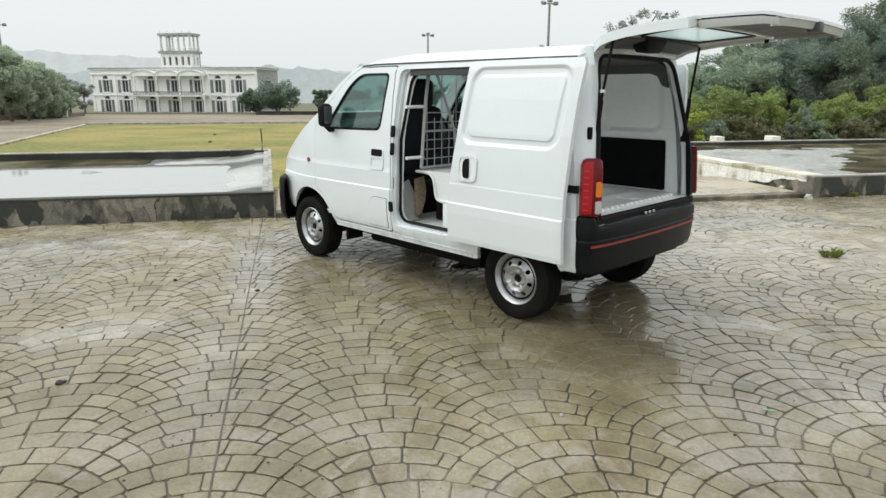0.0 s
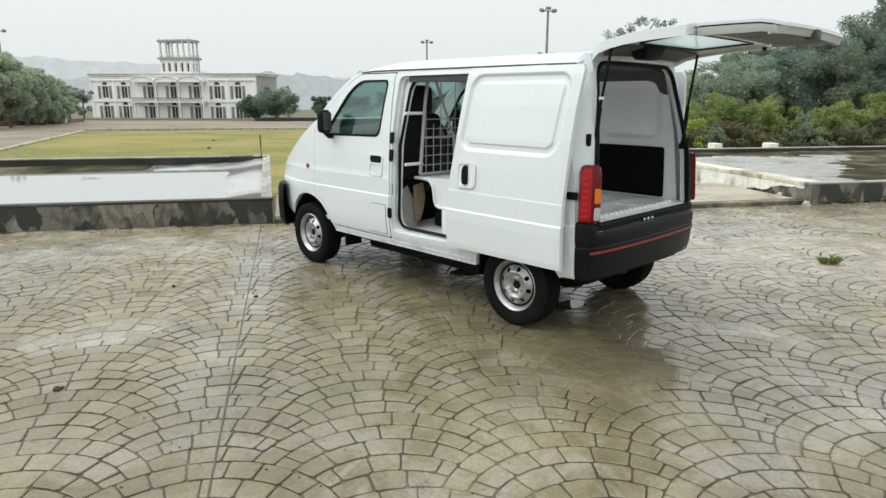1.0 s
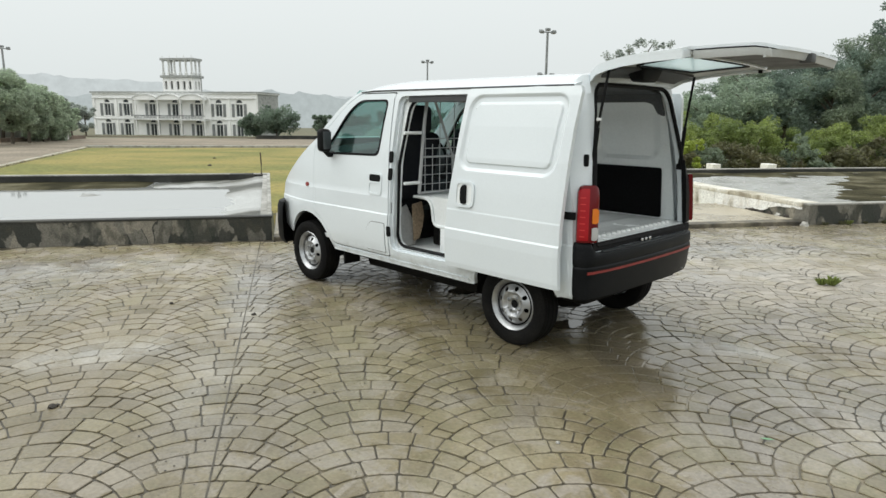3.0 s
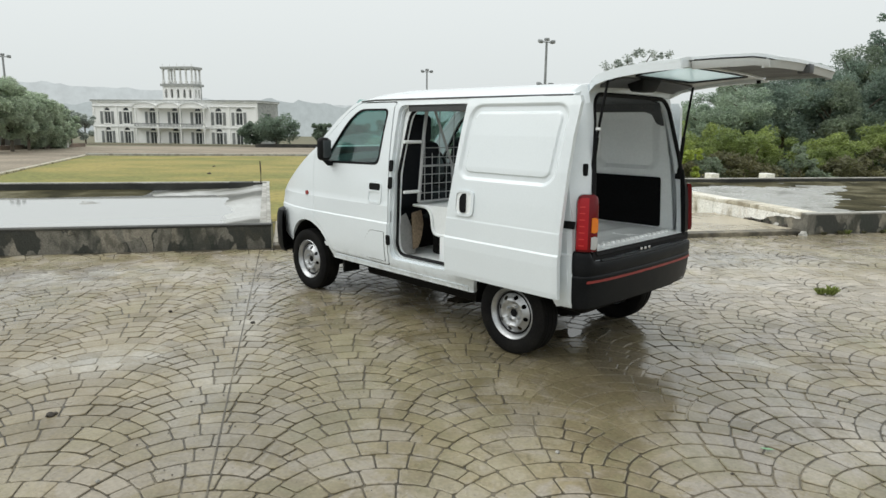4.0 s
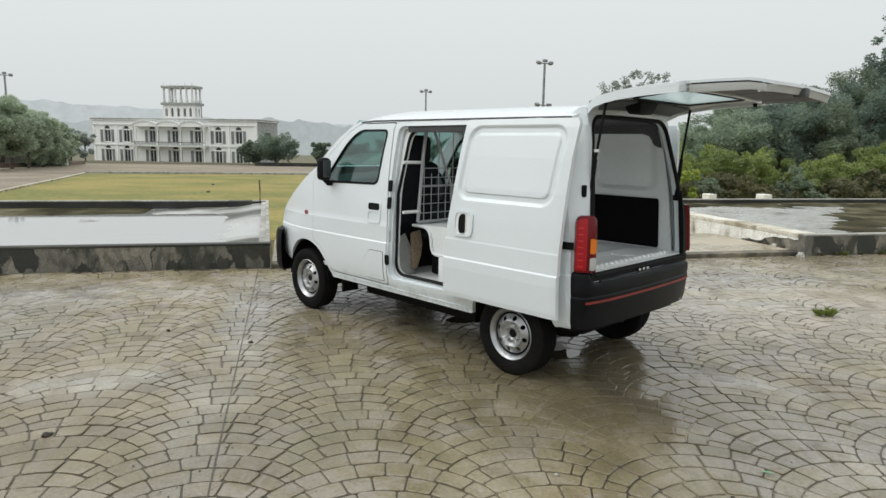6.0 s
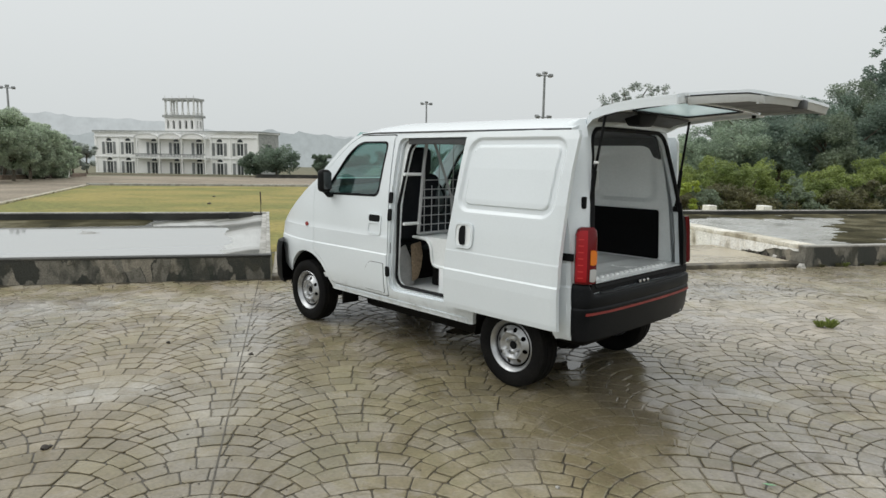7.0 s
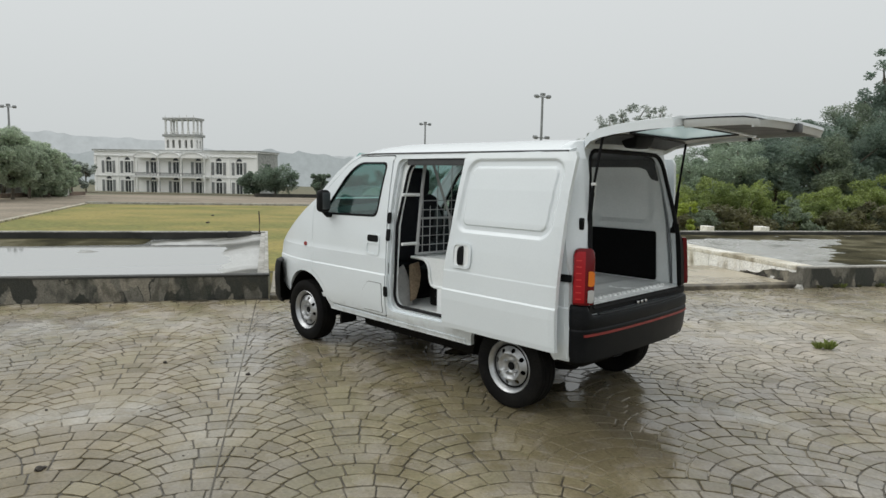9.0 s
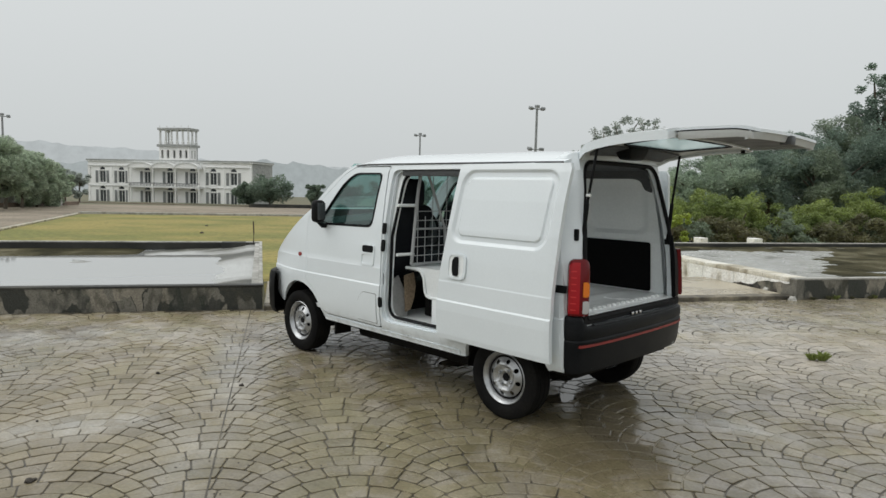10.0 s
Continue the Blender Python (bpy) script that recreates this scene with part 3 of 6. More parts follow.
def land(name, rows, mat, lift=0.0, label="", category="ground"):
    """A sheet of ground between lines of (b, a from, a to)."""
    verts, faces = [], []
    n = 12
    for b, a0, a1 in rows:
        for k in range(n + 1):
            verts.append((a0 + (a1 - a0) * k / n, b, slope(b) + lift))
    for i in range(len(rows) - 1):
        for k in range(n):
            p = i * (n + 1) + k
            faces.append((p, p + 1, p + n + 2, p + n + 1))
    return tagged(on_plaza(mesh_ob(name, verts, faces, mat)), label, category, kind="structure")


land("ground", [(-1500, -2000, 2000), (-200, -1200, 1200), (-30, -900, 900), (6, -900, 900), (30, -900, 900), (60, -900, 900), (140, -1200, 1200), (500, -2000, 2000), (1500, -3000, 3000)], M["scrub"], 0, "scrubby green ground reaching to the hills")
land("lawn", [(1.9, 0.16, 7.5), (6.3, 0.0, 7.5)], M["lawn"], 0.004, "dry yellow-green lawn between the tanks")
land("lawn", [(6.3, -9.0, 40), (20, -11, 40), (35, -13, 40), (49, -15.0, 40)], M["lawn"], 0.012, "wide dry yellow-green lawn")
land("road", [(49.3, -60, 60), (60, -60, 60), (78, -60, 60), (90, -60, 60)], M["road"], 0.01, "pale damp road beyond the lawn")
land("road", [(6.3, -60, -9.3), (20, -60, -11.3), (35, -60, -13.3), (49, -60, -15.3)], M["road"], 0.008, "pale track along the lawn")

# terrace bed
bed = on_plaza(obj("pavement", box(-13.7, 15.6, -13.9, 0.0, -0.75, -0.007), M["joint"], smooth=0))
tagged(bed, "wet fan-patterned stamped concrete paving", "paving", kind="structure")


def tank(name, a0, a1, b0, b1, top, label, left):
    t = empty(name, PLAZA, label, "water tank", kind="structure")
    w = 0.13
    pale_left, pale_right = (M["concrete"], M["cap"]) if left else (M["concrete"], M["concrete"])
    part("wall_front", box(a0, a1, b0, b0 + w, -0.5, top - 0.025, 0.0), M["concrete"], t, "", 0)
    part("wall_back", box(a0, a1, b1 - w, b1, -0.7, top - 0.025, 0.0), M["concrete_dark"], t, "", 0)
    part("wall_side", box(a0, a0 + w, b0 + w, b1 - w, -0.7, top - 0.025, 0.0), pale_left, t, "", 0)
    part("wall_side", box(a1 - w, a1, b0 + w, b1 - w, -0.7, top - 0.025, 0.0), pale_right, t, "", 0)
    part("coping", box(a0, a1 + 0.01, b0 - 0.008, b0 + w, top - 0.025, top, 0.006), M["concrete_dark"] if left else M["cap"], t)
    part("coping", box(a0, a1 + 0.01, b1 - w, b1 + 0.01, top - 0.025, top, 0.006), M["cap"], t)
    n = 11
    for k in range(n):
        c0, c1 = b0 + w + (b1 - b0 - 2 * w) * k / n, b0 + w + (b1 - b0 - 2 * w) * (k + 1) / n
        part("coping_stone", box(a0 - 0.018, a0 + w + (0.05 if left else 0.16), c0 + 0.004, c1 - 0.006, top - 0.065, top + 0.001 + 0.003 * (k % 3), 0.008), M["coping"], t)
    if not left:
        # whitewashed facing slabs, broken away towards the terrace
        def broken(b):
            return interp(b, [(0.0, 0.205), (0.35, 0.185), (0.62, 0.155), (0.70, 0.10), (0.95, 0.085), (1.15, 0.07), (1.22, -0.02), (1.35, -0.1)]) + 0.028 * noise.noise((b * 5.0, 3.1, 0.4)) + 0.012 * noise.noise((b * 19.0, 1.1, 5.4))

        n = 15
        for k in range(n):
            c0, c1 = b0 + w + (b1 - b0 - 2 * w) * k / n, b0 + w + (b1 - b0 - 2 * w) * (k + 1) / n
            c0, c1 = c0 + 0.003, c1 - 0.003
            foot = [(c0 + (c1 - c0) * q / 14, broken(c0 + (c1 - c0) * q / 14)) for q in range(15)]
            part("facing_slab", sheet(foot + [(c1, top - 0.066), (c0, top - 0.066)], [], lambda b, z: (a0 - 0.013 - 0.003 * (k % 2), b, z), (0.013 + 0.003 * (k % 2), 0, 0)), M["whitewash"], t, "", 0)
    part("coping", box(a1 - 0.05, a1 + 0.006, b0 + w, b1 - w, top - 0.025, top + 0.002, 0.006), M["cap"], t)
    na, nb = (90, 36) if left else (210, 110)
    us = [a0 + w + (a1 - a0 - 2 * w) * k / na for k in range(na + 1)]
    vs = [b0 + w + (b1 - b0 - 2 * w) * k / nb for k in range(nb + 1)]
    if left:
        rise = lambda a, b: 0.085 + 0.055 * noise.noise((a * 0.5, b * 0.7, 1)) + 0.10 * step2(-1.0, 0.0, a) + 0.05 * step2(3.6, 5.6, b) * step2(-3.2, -1.5, a) + 0.015 * noise.noise((a * 3, b * 3, 2))
        part("water", box(a0 + w, a1 - w, b0 + w, b1 - w, 0.02, 0.125, 0.0), M["water"], t, "still rainwater", 0)
        part("tank_floor", grid(us, vs, lambda a, b: (a, b, rise(a, b))), M["tankfloor"], t)
        part("moss", grid(us, vs, lambda a, b: (a, b, 0.085 + 0.062 * step2(4.55, 5.05, b + 0.5 * noise.noise((a * 0.45, b * 0.8, 6)) + 0.2 * noise.noise((a * 2.2, b * 2.5, 7))) - 0.07 * step2(-2.6, -1.4, a))), M["moss"], t, "dark wet moss and silt")
    else:
        part("tank_floor", grid(us, vs, lambda a, b: (a, b, top - 0.110 + 0.006 * noise.noise((a * 0.5, b * 1.1, 5)) + 0.002 * noise.noise((a * 4, b * 4, 2)))), M["screed"], t, "pale wet screed")
        moss = lambda a, b: 0.8 * noise.noise((a * 0.5, b * 0.9, 8)) + 0.5 * noise.noise((a * 2.1, b * 3.0, 4))
        part("moss", grid(us, vs, lambda a, b: (a, b, top - 0.140 + 0.040 * max(step2(7.7, 8.5, a - b + 0.5 * moss(a, b)), step2(4.5, 5.2, b + 0.6 * moss(b, a))) + 0.012 * noise.noise((a * 0.8, b * 2.6, 3)) + 0.010 * noise.noise((a * 3.0, b * 8.0, 9)) + 0.006 * noise.noise((a * 9.0, b * 16.0, 2)))), M["moss"], t, "dark wet moss and silt")
    return t


def step2(a, b, x):
    t = min(1, max(0, (x - a) / (b - a)))
    return t * t * (3 - 2 * t)


lt = tank("tank_left", -14, 0.06, 0.0, 6.1, 0.285, "low black-stained concrete tank filled with rainwater", True)
for ob in lt.children:
    for v in ob.data.vertices:
        v.co.x += 0.085 - 0.029 * v.co.y
tank("tank_right", 7.56, 24, -0.16, 6.1, 0.305, "low stained concrete tank with whitewashed side wall", False)
blk = on_plaza(obj("dark_block", box(-0.80, -0.34, 5.70, 5.96, 0.05, 0.30, 0.015), M["concrete_dark"], smooth=0))
tagged(blk, "blackened concrete block in the tank corner", "block")
landing = on_plaza(obj("landing", box(0.16, 7.54, 0.05, 1.9, -0.6, 0.052, 0.012), M["landing"], smooth=0))
tagged(landing, "pale wet concrete landing with a low kerb", "pavement", kind="structure")

kerb = on_plaza(obj("kerb", box(0.16, 7.54, -0.15, 0.05, -0.5, 0.060, 0.012), M["kerb"], smooth=0))
tagged(kerb, "stained low concrete kerb edging the landing", "kerb", kind="structure")


# ---- the van ----
SIDE = [(0.36, 0.690), (0.42, 0.716), (0.50, 0.730), (0.66, 0.738), (0.722, 0.737), (0.733, 0.7300), (0.852, 0.7272), (0.860, 0.7244), (0.90, 0.7216), (1.0, 0.7145),
        (1.10, 0.706), (1.20, 0.697), (1.40, 0.664), (1.58, 0.626), (1.645, 0.608), (1.75, 0.57)]
REAR = [(0.40, -0.53), (0.77, -0.505), (1.0, -0.49), (1.22, -0.455), (1.45, -0.41), (1.66, -0.355), (1.75, -0.33)]


def side_y(x, z):
    y = interp(z, SIDE)
    if x > 2.2:
        y -= 0.15 * ((x - 2.2) / 0.75) ** 2
    if x < 0:
        y -= 0.10 * (x / 0.5) ** 2 * min(1, max(0.35, (z - 0.6)))
    return y


def rear_x(z):
    return interp(z, REAR)


ZCUTS = [z for z, _ in SIDE] + [0.44, 0.47, 0.58, 0.69, 0.78, 0.95, 1.02, 1.15, 1.3, 1.49]


def step(a, b, x):
    t = min(1, max(0, (x - a) / (b - a)))
    return t * t * (3 - 2 * t)


def in_round_rect(x, z, x0, x1, z0, z1, r, lean=0.0):
    """How deep a point lies inside a rounded rectangle whose sides lean with height; negative outside."""
    x = x - lean * (z - z0)
    qx = abs(x - (x0 + x1) / 2) - (x1 - x0) / 2 + r
    qz = abs(z - (z0 + z1) / 2) - (z1 - z0) / 2 + r
    return -(math.hypot(max(qx, 0), max(qz, 0)) + min(max(qx, qz), 0) - r)


def emboss(d):
    """The pressed window shape of a panel van's side."""
    return -0.018 * step(0, 0.024, d) + 0.011 * step(0.050, 0.059, d)


def arch(cx, cz, r, a0, a1, n=14):
    return [(cx + r * math.cos(radians(a0 + (a1 - a0) * i / (n - 1))), cz + r * math.sin(radians(a0 + (a1 - a0) * i / (n - 1)))) for i in range(n)]


def scaled(loop, f, g=None):
    cx = sum(p[0] for p in loop) / len(loop)
    cz = sum(p[1] for p in loop) / len(loop)
    return [(cx + (p[0] - cx) * f, cz + (p[1] - cz) * (g or f)) for p in loop]


DOOR = rounded([(1.215, 1.622, .05), (1.66, 1.620, .03), (1.80, 1.555, .05), (2.165, 1.255, .03), (2.218, 1.17, .05), (2.19, 0.66, .02)], 0.03) \
    + arch(2.32, 0.275, 0.398, 110, 158, 8) + rounded([(1.925, 0.405, .01), (1.208, 0.405, .03), (1.208, 0.80, .0)], 0.02)
WINDOW = rounded([(1.305, 1.578, .05), (1.655, 1.578, .08), (1.79, 1.490, .08), (2.075, 1.142, .03), (1.345, 1.156, .06)], 0.05, 6)
OPENING = rounded([(1.195, 1.600, .06), (0.33, 1.605, .06), (0.33, 0.47, .05), (1.185, 0.455, .08), (1.195, 1.10, .0)], 0.05, 5)
OUTLINE = [(-0.435, 0.405), (-0.44, 0.60), (-0.42, 0.9), (-0.365, 1.15), (-0.33, 1.4), (-0.28, 1.6), (-0.265, 1.645),
           (1.66, 1.645), (1.785, 1.598), (1.94, 1.500), (2.12, 1.345), (2.20, 1.265), (2.40, 1.143), (2.62, 1.002), (2.78, 0.900), (2.855, 0.840),
           (2.90, 0.74), (2.90, 0.66), (2.86, 0.45), (2.72, 0.40)] + arch(2.32, 0.275, 0.36, 20, 168, 16) \
    + [(1.95, 0.345), (0.37, 0.345)] + arch(0.0, 0.275, 0.355, 12, 160, 14) + [(-0.36, 0.405)]


def build_wheel(side, x):
    w = empty("wheel", pose(x, side * (0.608 if x < 1 else 0.625), 0.27, 0, 0, 0 if side > 0 else 180))
    w.parent = van
    part("tyre", lathe([(0.164, -0.07), (0.20, -0.082), (0.24, -0.084), (0.262, -0.075), (0.2690, -0.058), (0.266, -0.045), (0.2700, -0.042), (0.2705, -0.015), (0.266, -0.012),
                        (0.266, -0.004), (0.2705, 0.0), (0.2705, 0.03), (0.266, 0.034), (0.266, 0.042), (0.2690, 0.046), (0.264, 0.068), (0.245, 0.079), (0.210, 0.081), (0.192, 0.075), (0.174, 0.068), (0.164, 0.058)], 48), M["rubber"], w)
    bm = lathe([(0.158, -0.06), (0.138, -0.03), (0.142, 0.02), (0.156, 0.045), (0.168, 0.063), (0.172, 0.068), (0.168, 0.071), (0.161, 0.065), (0.150, 0.052), (0.143, 0.042), (0.141, 0.030)], 40)
    holes = [circle2(0.107 * math.cos(math.pi * k / 4 + 0.2), 0.107 * math.sin(math.pi * k / 4 + 0.2), 0.0155, 10) for k in range(8)]

    def dish(u, v):
        r = math.hypot(u, v)
        return (u, interp(r, [(0.0, 0.040), (0.028, 0.040), (0.034, 0.050), (0.062, 0.046), (0.074, 0.061), (0.088, 0.065), (0.116, 0.047), (0.141, 0.033)]), v)

    sheet(circle2(0, 0, 0.1405, 40), holes + [circle2(0, 0, 0.026, 14)], dish, (0, -0.006, 0), [k * 0.02 for k in range(-7, 8)], [k * 0.02 for k in range(-7, 8)], bm)
    part("rim", bm, M["steel"], w, "silver steel rim")
    bm = lathe([(0.0001, 0.050), (0.020, 0.050), (0.026, 0.044), (0.027, 0.03)], 20)
    # dark ring that paints the shade in the groove inside the lip
    part("rim_groove", lathe([(0.1420, 0.0365), (0.136, 0.0395), (0.131, 0.0425)], 36), M["under"], w)
    part("hub_cap", bm, M["plastic"], w)
    for k in range(4):
        a = math.pi * k / 2 + 0.5
        bm = lathe([(0.0001, 0.063), (0.008, 0.063), (0.010, 0.060), (0.010, 0.044)], 6)
        bmesh.ops.translate(bm, verts=bm.verts, vec=(0.050 * math.cos(a), 0, 0.050 * math.sin(a)))
        part("wheel_nut", bm, M["steel"], w)
    bm = lathe([(0.0001, -0.03), (0.112, -0.03), (0.112, -0.05), (0.0001, -0.05)], 24)
    part("brake_drum", bm, M["under"], w)
    return w


def build_side(s):
    skin = lambda off=0.0: (lambda x, z: (x, s * (side_y(x, z) + off), z))
    body = part("side_panel", sheet(OUTLINE, [scaled(DOOR, 1.016, 1.012), OPENING], skin(), (0, -s * 0.03, 0),
                                    [0.0, -0.1, -0.2, -0.3, 2.3, 2.4, 2.5, 2.6, 2.7, 2.8], ZCUTS), M["paint"], van, "", 16)
    part("door_gap", sheet(scaled(DOOR, 1.03, 1.02), [scaled(DOOR, 0.97, 0.98)], skin(-0.014), (0, -s * 0.006, 0), [2.1, 2.2], ZCUTS), M["seal"], body, "", 16)
    # front door, with its glass, rubber and handle
    door = part("front_door", sheet(DOOR, [WINDOW], skin(0.002), (0, -s * 0.035, 0), [1.3, 1.5, 1.7, 1.9, 2.1, 2.2], ZCUTS), M["paint"], van, "", 16)
    part("window_seal", sheet(WINDOW, [scaled(WINDOW, 0.945, 0.925)], skin(0.004), (0, -s * 0.02, 0), [], ZCUTS), M["seal"], door, "black rubber window seal")
    part("window_glass", sheet(scaled(WINDOW, 0.955), [], skin(-0.010), (0, -s * 0.004, 0), [], ZCUTS), M["glass"], door, "green-tinted window glass").visible_shadow = False
    cup = rounded([(1.290, 0.862), (1.452, 0.862), (1.452, 1.030), (1.290, 1.030)], 0.028)
    slot = rounded([(1.302, 0.965), (1.440, 0.965), (1.440, 1.018), (1.302, 1.018)], 0.02)
    dip = rounded([(1.304, 0.878), (1.438, 0.878), (1.438, 0.952), (1.304, 0.952)], 0.024)
    part("handle_surround", sheet(cup, [slot, dip], skin(0.009), (0, -s * 0.009, 0)), M["paint"], door)
    part("handle_dip", sheet(dip, [], skin(0.003), (0, -s * 0.002, 0)), M["paint"], door)
    part("door_handle", sheet(slot, [], skin(0.006), (0, -s * 0.012, 0)), M["plastic"], door, "black door handle")
    flap = rounded([(1.245, 0.43, .01), (1.475, 0.43, .01), (1.475, 0.58, .03), (1.41, 0.655, .03), (1.245, 0.655, .01)], 0.02)
    part("flap_gap", sheet(scaled(flap, 1.03, 1.035), [scaled(flap, 1.0)], skin(0.0035), (0, -s * 0.003, 0), [], ZCUTS), M["dash"], door)
    part("fuel_flap", sheet(flap, [], skin(0.006), (0, -s * 0.006, 0), [], ZCUTS), M["paint"], door)
    lamp = circle2(2.31, 0.872, 0.018, 14)
    part("side_indicator", sheet([(2.31 + (x - 2.31) * 1.3, z) for x, z in lamp], [], skin(0.008), (0, -s * 0.008, 0)), M["amber"] if s < 0 else M["redtape"], body, "small orange side indicator")
    # seal round the sliding door's opening
    part("opening_seal", sheet(scaled(OPENING, 1.0), [scaled(OPENING, 0.958, 0.972)], skin(-0.028), (0, -s * 0.02, 0), [], ZCUTS), M["paint"], body)
    JAMB = rounded([(1.105, 1.572, .09), (0.36, 1.575, .04), (0.36, 0.50, .04), (1.145, 0.495, .09), (1.160, 1.10, .0)], 0.05, 6)
    part("door_jamb", sheet(scaled(OPENING, 1.01), [JAMB], skin(-0.055), (0, -s * 0.03, 0), [], ZCUTS), M["inner"], body)
    part("jamb_seal", tube([(x, s * (side_y(x, z) - 0.05), z) for x, z in JAMB], 0.012, 6, closed=True), M["seal"], body, "black rubber door seal")
    for z0, z1 in ((1.115, 1.20), (0.985, 1.075), (0.56, 0.64)):
        part("striker", sheet(rounded([(1.180, z0), (1.218, z0), (1.218, z1), (1.180, z1)], 0.018), [], skin(0.006), (0, -s * 0.012, 0)), M["plastic"], body, "black door striker")
    part("door_rail", sheet(rounded([(-0.437, 0.878), (0.30, 0.878), (0.30, 0.922), (-0.437, 0.922)], 0.004), [], skin(0.007), (0, -s * 0.01, 0), [-0.3, -0.2, -0.1, 0]), M["plastic"], body, "black sliding door rail")
    part("sill_tread", box(0.33, 1.16, s * 0.55 if s > 0 else -0.68, s * 0.68 if s > 0 else -0.55, 0.452, 0.475, 0.006), M["floor_paint"], body)
    part("lower_rail", box(0.33, 1.14, min(s * 0.62, s * 0.655), max(s * 0.62, s * 0.655), 0.476, 0.486, 0.003), M["plastic"], body)
    part("top_rail", box(0.30, 1.12, min(s * 0.56, s * 0.60), max(s * 0.56, s * 0.60), 1.555, 1.60, 0.004), M["dash"], body)
    part("sill_flange", sheet(rounded([(0.39, 0.349), (1.93, 0.349), (1.93, 0.384), (0.39, 0.384)], 0.006), [], skin(0.007), (0, -s * 0.012, 0), [], ZCUTS), M["paint"], body)
    # drip rail
    part("drip_rail", tube([(x, s * (side_y(x, 1.645) + 0.004), 1.643 - 0.02 * max(0, (x - 1.45) / 0.3) ** 2) for x in (-0.30, -0.2, 0.1, 0.5, 1.0, 1.3, 1.5, 1.66)], 0.006, 6), M["dash"], body)
    # the sliding door, pushed back
    off = 0.072
    def slid(x, z):
        y = interp(z, SIDE) + off + 0.006 * step(0.4, 0.0, x)
        y -= 0.010 * step(-0.36, -0.44, x)
        return (x + (0.075 if s < 0 else 0.0), s * (y + emboss(in_round_rect(x, z, -0.340, 0.444, 1.112, 1.597, 0.10, -0.10))), z)

    left = [(0.45, 0.508), (0.47, 0.518), (0.73, 0.519), (0.92, 0.507), (1.15, 0.472), (1.40, 0.451), (1.60, 0.436), (1.632, 0.415)]
    right = [(0.45, -0.400), (0.47, -0.408), (0.88, -0.405), (1.17, -0.417), (1.40, -0.423), (1.60, -0.435), (1.632, -0.420)]
    zs = sorted({0.47 + k * 0.007 for k in range(166)} | {z for z, _ in SIDE if 0.47 < z < 1.632} | {1.632})
    sd = part("sliding_door", grid([k / 130 for k in range(131)], zs, lambda u, z: slid(interp(z, left) + u * (interp(z, right) - interp(z, left)), z), thick=(0, -s * 0.03, 0)), M["paint"], van, "white sliding door pushed back, pressed blank window", 24)
    cup = rounded([(0.268, 0.880), (0.440, 0.880), (0.440, 1.048), (0.268, 1.048)], 0.045)
    oo = lambda o: (lambda x, z: (x + (0.075 if s < 0 else 0.0), s * (interp(z, SIDE) + off + o), z))
    part("handle_surround", sheet(cup, [scaled(cup, 0.78, 0.82)], oo(0.012), (0, -s * 0.008, 0)), M["paint"], sd)
    part("handle_cup", sheet(scaled(cup, 0.80, 0.84), [], oo(0.006), (0, -s * 0.004, 0)), M["inner"], sd)
    grip = rounded([(0.332, 0.902), (0.374, 0.902), (0.384, 0.94), (0.384, 1.00), (0.366, 1.026), (0.338, 1.026)], 0.015)
    part("door_handle", sheet(grip, [], oo(0.018), (0, -s * 0.012, 0)), M["plastic"], sd, "black sliding door handle")
    # tail lamp at the rear corner
    path = [Vector(p) for p in spline([(-0.450, 0.692), (-0.478, 0.686), (-0.506, 0.666), (-0.522, 0.638), (-0.528, 0.598)], 4)]

    def lens(i0, i1, z0, z1, grow):
        us = list(range(i0, i1 + 1))

        def at(u, v):
            p = path[u]
            d = (path[min(u + 1, 16)] - path[max(u - 1, 0)]).normalized()
            out = Vector((-abs(d.y), abs(d.x)))
            lean = 0.05 * (v - 0.75)
            edge = min(u, 16 - u, 2) / 2
            tb = min(1, (v - 0.752) / 0.02, (1.082 - v) / 0.035)
            o = grow * (0.35 + 0.65 * min(1, edge)) * (0.5 + 0.5 * max(0, tb))
            drop = 0.045 * max(0.0, 1 - min(u, 16 - u) / 5) ** 2 * max(0.0, (v - 0.98) / 0.10)
            return (p.x + lean + out.x * o, s * (p.y + out.y * o - 0.06 * (v - 0.75) - (0.024 if s < 0 else 0.0)), v - drop)

        zz = sorted({z0, z1, *[z for z in (0.758, 0.77, 0.80, 0.84, 0.90, 0.96, 1.02, 1.06, 1.075) if z0 < z < z1]})
        return grid(us, zz, at, thick=(0.02, -s * 0.02, 0))

    tl = part("tail_lamp", lens(0, 16 if s > 0 else 9, 0.752, 1.08, 0.014), M["red"], van, "red tail lamp")
    part("brake_lens", lens(1, 8, 0.764, 1.062, 0.017), M["red_bright"], tl, "bright red brake lens")
    if s > 0:
        for nm, zc, rz, mt, lb in (("indicator_lens", 0.905, 0.044, M["amber"], "round amber indicator lens"), ("reversing_lens", 0.802, 0.038, M["clear"], "round clear reversing lens")):
            bl = lens(10, 15, zc - rz, zc + rz, 0.019)
            for v in bl.verts:
                q = max(0.0, min(1.0, (v.co.y - 0.600) / 0.072))
                v.co.z = zc + (v.co.z - zc) * (0.35 + 0.65 * math.sqrt(max(0.0, 1 - (2 * q - 1) ** 2)))
            part(nm, bl, mt, tl, lb)
    for k in range(7):
        part("reflector_rib", lens(3, 6, 0.785 + 0.037 * k, 0.792 + 0.037 * k, 0.0185), M["red_rib"], tl)
